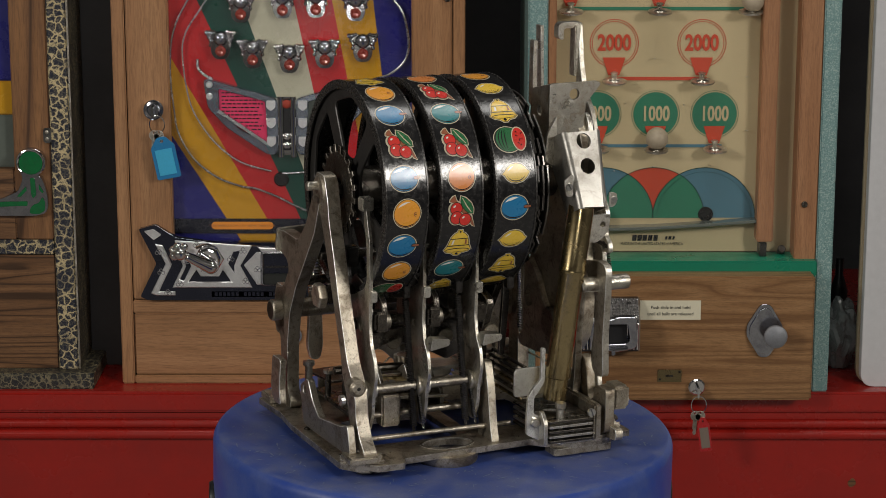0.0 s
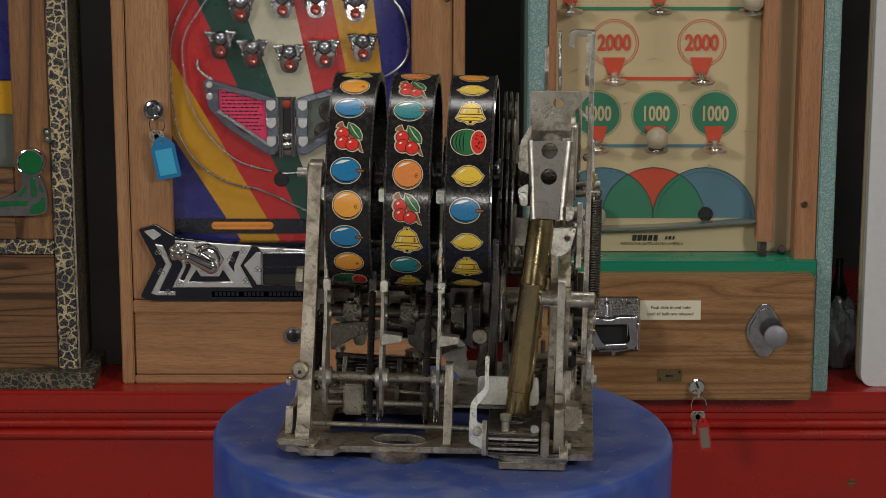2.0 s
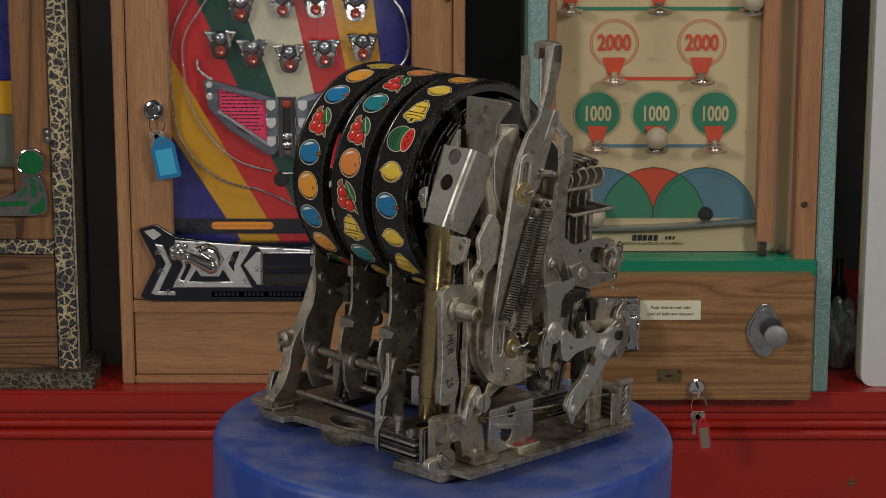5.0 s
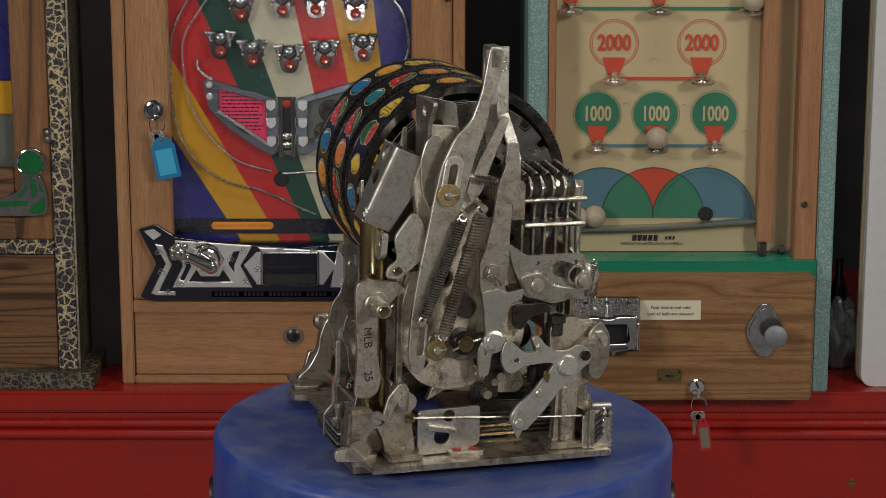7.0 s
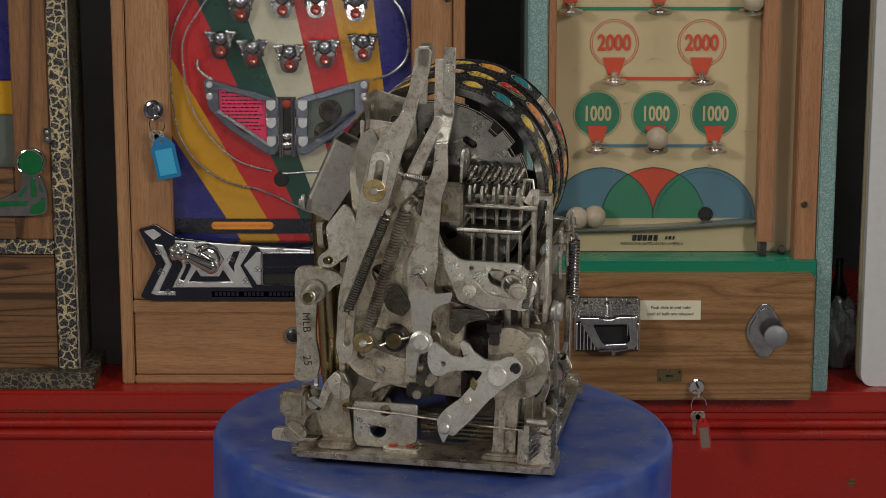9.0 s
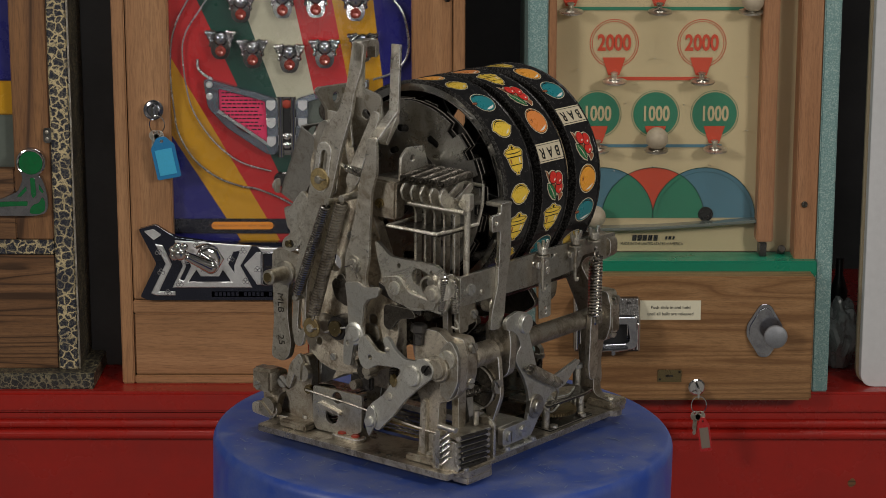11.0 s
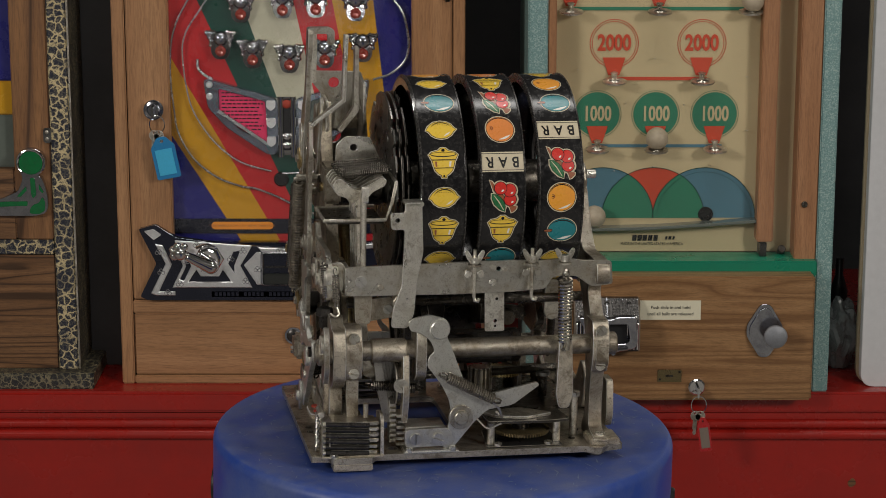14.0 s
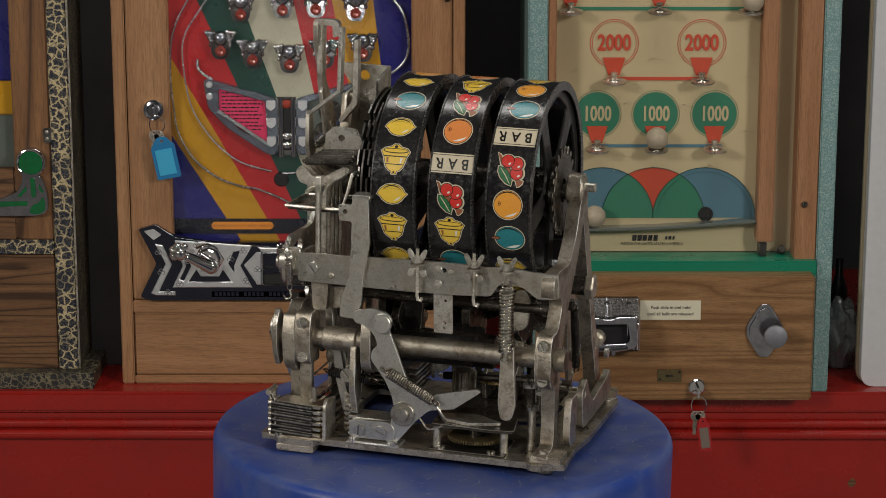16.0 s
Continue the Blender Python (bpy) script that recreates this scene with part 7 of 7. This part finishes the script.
    pin(M, 128, 112, 101, "+y", 4, 1.5, STEEL, "set_screw")
    P("leg_link", prism(rnd([(104, 80), (116, 80), (114, 4), (104, 4)], 2), "y", 98, 106, bev=1), CAST)
    crank = [(59, 133), (53, 137), (38, 140), (23, 136), (18, 130), (21, 119), (13, 99), (3, 73), (-8, 60), (-24, 60), (-68, 70), (-71, 67), (-45, 48), (-20, 44), (-7, 32), (5, 17), (15, 5), (24, 8), (20, 20), (15, 43), (18, 56), (25, 70), (40, 90), (38, 99), (32, 104), (37, 115), (47, 123), (56, 124)]
    P("rear_crank", prism(rnd(crank, 3.5), "y", 113, 117, [circ(4, 44, 4, 10)], bev=1.0), PALE, "pale three-armed rear crank with a pointed arm")
    pin(M, 28, 117, 126, "+y", 9.5, 4, PALE, "pivot_pin")
    pin(M, 6, 117, 38, "+y", 7, 6, STEEL, collar=12)
    P("crank_spring", coil((28, 121, 83), (-32, 121, 52), 4.8, 1.1, 24, 8), OILED, "diagonal tension spring")
    P("spring_tail", sweep([(-26, 118, 52), (-32, 118, 44), (-36, 112, 34), (-30, 110, 40)], 1.2), STEEL)
    P("pendulum", prism(rnd([(-90, 116), (-102, 116), (-105, 56), (-101, 42), (-91, 42), (-88, 56)], 5), "y", 110, 116, bev=1.2), CAST, "hanging cast pendulum lever")
    P("pendulum_hook", sweep([(-96, 110, 100), (-96, 122, 104), (-96, 122, 112), (-96, 114, 114)], 2.4, 8), STEEL)
    P("shaft_collar", prism(rnd([(86, 128), (114, 130), (118, 110), (116, 80), (102, 70), (90, 76)], 6), "x", 40, 50, bev=1.5), OILED)
    P("collar_link", prism(rnd([(98, 100), (112, 100), (116, 60), (106, 30), (98, 40)], 5), "x", 56, 62, bev=1), CAST)
    screw(M, 64, 112, 70, "+y", 7, 3, 40, BRIGHT)
    P("rear_post", prism(rnd([(90, 160), (108, 160), (106, 128), (92, 128)], 3), "y", 92, 98, bev=1), CAST)
    P("rear_link", prism(rnd([(70, 152), (94, 150), (94, 128), (66, 132)], 4), "y", 86, 90, [circ(74, 140, 3, 10)], bev=0.8), CAST)
    P("rear_strut", prism(rnd([(96, 160), (103, 158), (96, 72), (70, 58), (66, 66), (88, 82)], 4), "y", 74, 80, bev=1), STEEL)

    for x in (-60, 0, 84):
        pin(M, x, 107, 178 if x < 50 else 166, "+y", 3.2, 1.2, STEEL, "rivet")
    screw(M, 74, 90, 140, "+y", 4.5, 2.5, 50)
    P("rear_roller", rod((64, 96, 150), (64, 108, 150), 8, 18, bev=1), STEEL)
    P("small_spring", coil((128, 108, 186), (126, 108, 148), 3.2, 0.8), SPRING, "small tension spring")
    P("hook_wire", sweep(curve_pts([(126, 108, 148), (124, 110, 142), (128, 112, 140), (132, 108, 142)], 4), 1.0), STEEL)
    P("low_cylinder", rod((-52, 66, 92), (32, 66, 92), 15, 24, bev=2), DARK, "dark governor cylinder")
    pin(M, -54, 70, 92, "-x", 6, 4, BRASS, "cap")
    for k in range(5):
        lean = 3.2 * k
        P("fan_plate", prism(rnd([(80 - lean, 92 + 2 * k), (88 - lean, 95 + 2 * k), (84 - lean, 60), (76 - lean * 0.6, 26), (70 - lean * 0.6, 28), (74 - lean, 62)], 3), "y", 90 - 3.4 * k, 91.6 - 3.4 * k, bev=0.5), SHEET, "thin leaf of the fanned plate stack")
    P("governor_spring", coil((40, 92, 60), (96, 92, 66), 4.2, 1.0), GRIMY_DIM, "short dark spring")
    P("rear_cam", prism(circ(90, 66, 22, 28), "x", 62, 68, [circ(90, 66, 6, 14)], bev=1.2), GRIMY_DIM, "dark rear cam")
    P("rear_toothed_rack", prism([(84, 8), (96, 8)] + [p for k in range(8) for p in ((96, 10 + k * 5), (100, 11 + k * 5), (100, 13 + k * 5), (96, 14 + k * 5))] + [(84, 52)], "x", 66, 72, bev=0.4), STEEL, "toothed steel rack")
    P("rear_wire", sweep(curve_pts([(16, 112, 44), (-8, 114, 36), (-20, 118, 26), (-34, 118, 30)], 5), 1.0), STEEL)
    P("teal_lever", prism(rnd([(-100, 158), (-90, 158), (-86, 146), (-86, 122), (-94, 116), (-102, 122), (-104, 146)], 5), "y", 60, 64, bev=1), STEEL)

    # bracket, comb stack and timing gear on the rear edge
    P("bearing_bracket", prism(rnd([(60, 27), (19, 28), (14, 22), (14, 10), (60, 9)], 5), "y", 112, 118.5, bev=1.4), PALE, "rounded bearing bracket with two slotted screws")
    P("bracket_foot", box(8, 62, 100, 123, 3, 7, 1.2), PALE)
    P("bracket_top", box(20, 59, 84, 113, 24.5, 28, 0.8), PALE)
    screw(M, 50, 118.5, 18, "+y", 5.5, 3, 0)
    screw(M, 28, 118.5, 18, "+y", 5.5, 3, 70)
    screw(M, 56, 120, 7, "+z", 3.6, 2.5, 20)
    screw(M, 14, 120, 7, "+z", 3.6, 2.5, 60)
    for k in range(6):
        z = 8 + 5.6 * k
        P("comb_plate", prism(rnd([(138, z), (132, z + 4), (112, z + 3), (88, z + 1.5), (88, z - 1.2), (112, z), (130, z + 0.8)], 1), "y", 100, 124, bev=0.3), STEEL, "thin comb plate of the slide stack")
        P("comb_block", box(86, 98, 108, 122, z - 1.0, z + 2.2, 0.5), BRASS if k < 2 else STEEL)
        P("comb_block", box(56, 66, 84, 104, z - 1.0, z + 2.0, 0.5), STEEL)
        P("comb_pin", rod((140, 125, z + 2), (96, 125, z - 0.4), 2.2, 10), DARK)
        P("pin_end", rod((141, 125, z + 2.1), (138, 125, z + 2), 2.6, 10), STEEL)
    for k in range(5):
        P("return_spring", coil((143.5, 106, 10 + 6 * k), (143.5, 118, 21 + 6 * k), 1.7, 0.6, 0, 2), SPRING, "short wire return spring")
    P("spring_comb", prism(rnd([(102, 6), (107, 6), (107, 44), (102, 44)], 1), "x", 141.2, 145, bev=0.5), STEEL)
    P("spring_bar", rod((142, 104, 48), (142, 124, 47), 3.0, 12), STEEL)
    P("comb_cheek", prism(rnd([(96, 4), (126, 4), (126, 40), (118, 46), (96, 42)], 3), "x", 82, 85, bev=0.6), STEEL)
    P("comb_cheek", prism(rnd([(96, 4), (126, 4), (124, 34), (96, 38)], 3), "x", 139, 141, bev=0.6), STEEL)
    P("comb_base", box(82, 142, 96, 128, 4, 6.5, 0.8), CAST)
    P("comb_stud", rod((98, 114, 40), (98, 114, 54), 2.6), STEEL)
    screw(M, 130, 126, 6, "+z", 4, 2.5, 20, BRIGHT)
    P("timer_base", prism(rnd([(-26, 64), (-92, 64), (-96, 118), (-20, 118)], 3), "z", 4.2, 6.6, bev=0.5), DARK, "black timing gear plate")
    P("timer_top", prism(rnd([(-18, 66), (-96, 66), (-104, 112), (-84, 116), (-22, 114)], 4), "z", 28, 31, [circ(-60, 84, 6, 16)], bev=0.6), GRIMY_DIM)
    P("timer_arm", prism(rnd([(-20, 88), (-60, 80), (-90, 100), (-60, 112), (-30, 104)], 6), "z", 31, 34, bev=0.6), STEEL)
    for x, y in ((-26, 108), (-92, 104), (-60, 68)):
        P("timer_post", rod((x, y, 5), (x, y, 30), 4, 16), STEEL)
    P("timing_gear", prism([(x, y - HUB) for x, y in teeth(25.5, 28, 60)], "z", 13, 16, [circ(0, 0, 4, 12)], bev=0.2), OLDBRASS, "oily brass timing gear").location = (-0.060, 0.088, 0)
    P("gear_hub", rod((-60, 88, 8), (-60, 88, 26), 8, 20), DARK)
    for x in (-32, -82):
        screw(M, x, 114, 6.6, "+z", 4, 2.5, 15, BRIGHT)
    P("end_plate", prism(rnd([(62, 60), (86, 60), (90, 26), (84, 12), (62, 12), (66, 30)], 5), "x", -153, -146, bev=1), CAST)
    screw(M, -114, 84, 46, "+z", 6, 3, 10)
    P("corner_screw_post", rod((-114, 84, 5), (-114, 84, 46), 4, 12), STEEL)
    screw(M, -134, 112, 12, "+z", 5, 3, 40, BRIGHT)
    screw(M, -136, -104, 12, "+z", 5, 3, 15)
    screw(M, -146, -88, 60, "-x", 5, 3, 50)
    return M


DRUM_OB = blue_drum()
MECH = mechanism()


def motions():
    """Drum and mechanism turn together on the leaning axis, at a steady rate."""
    times = [0.5 * k for k in range(33)]
    turn = lambda t, z: TILT @ pose(0, 0, z, 0, 0, START - RATE * t)
    walk(DRUM_OB, [(t, turn(t, 0.75)) for t in times])
    walk(MECH, [(t, turn(t, 0.76)) for t in times])


motions()
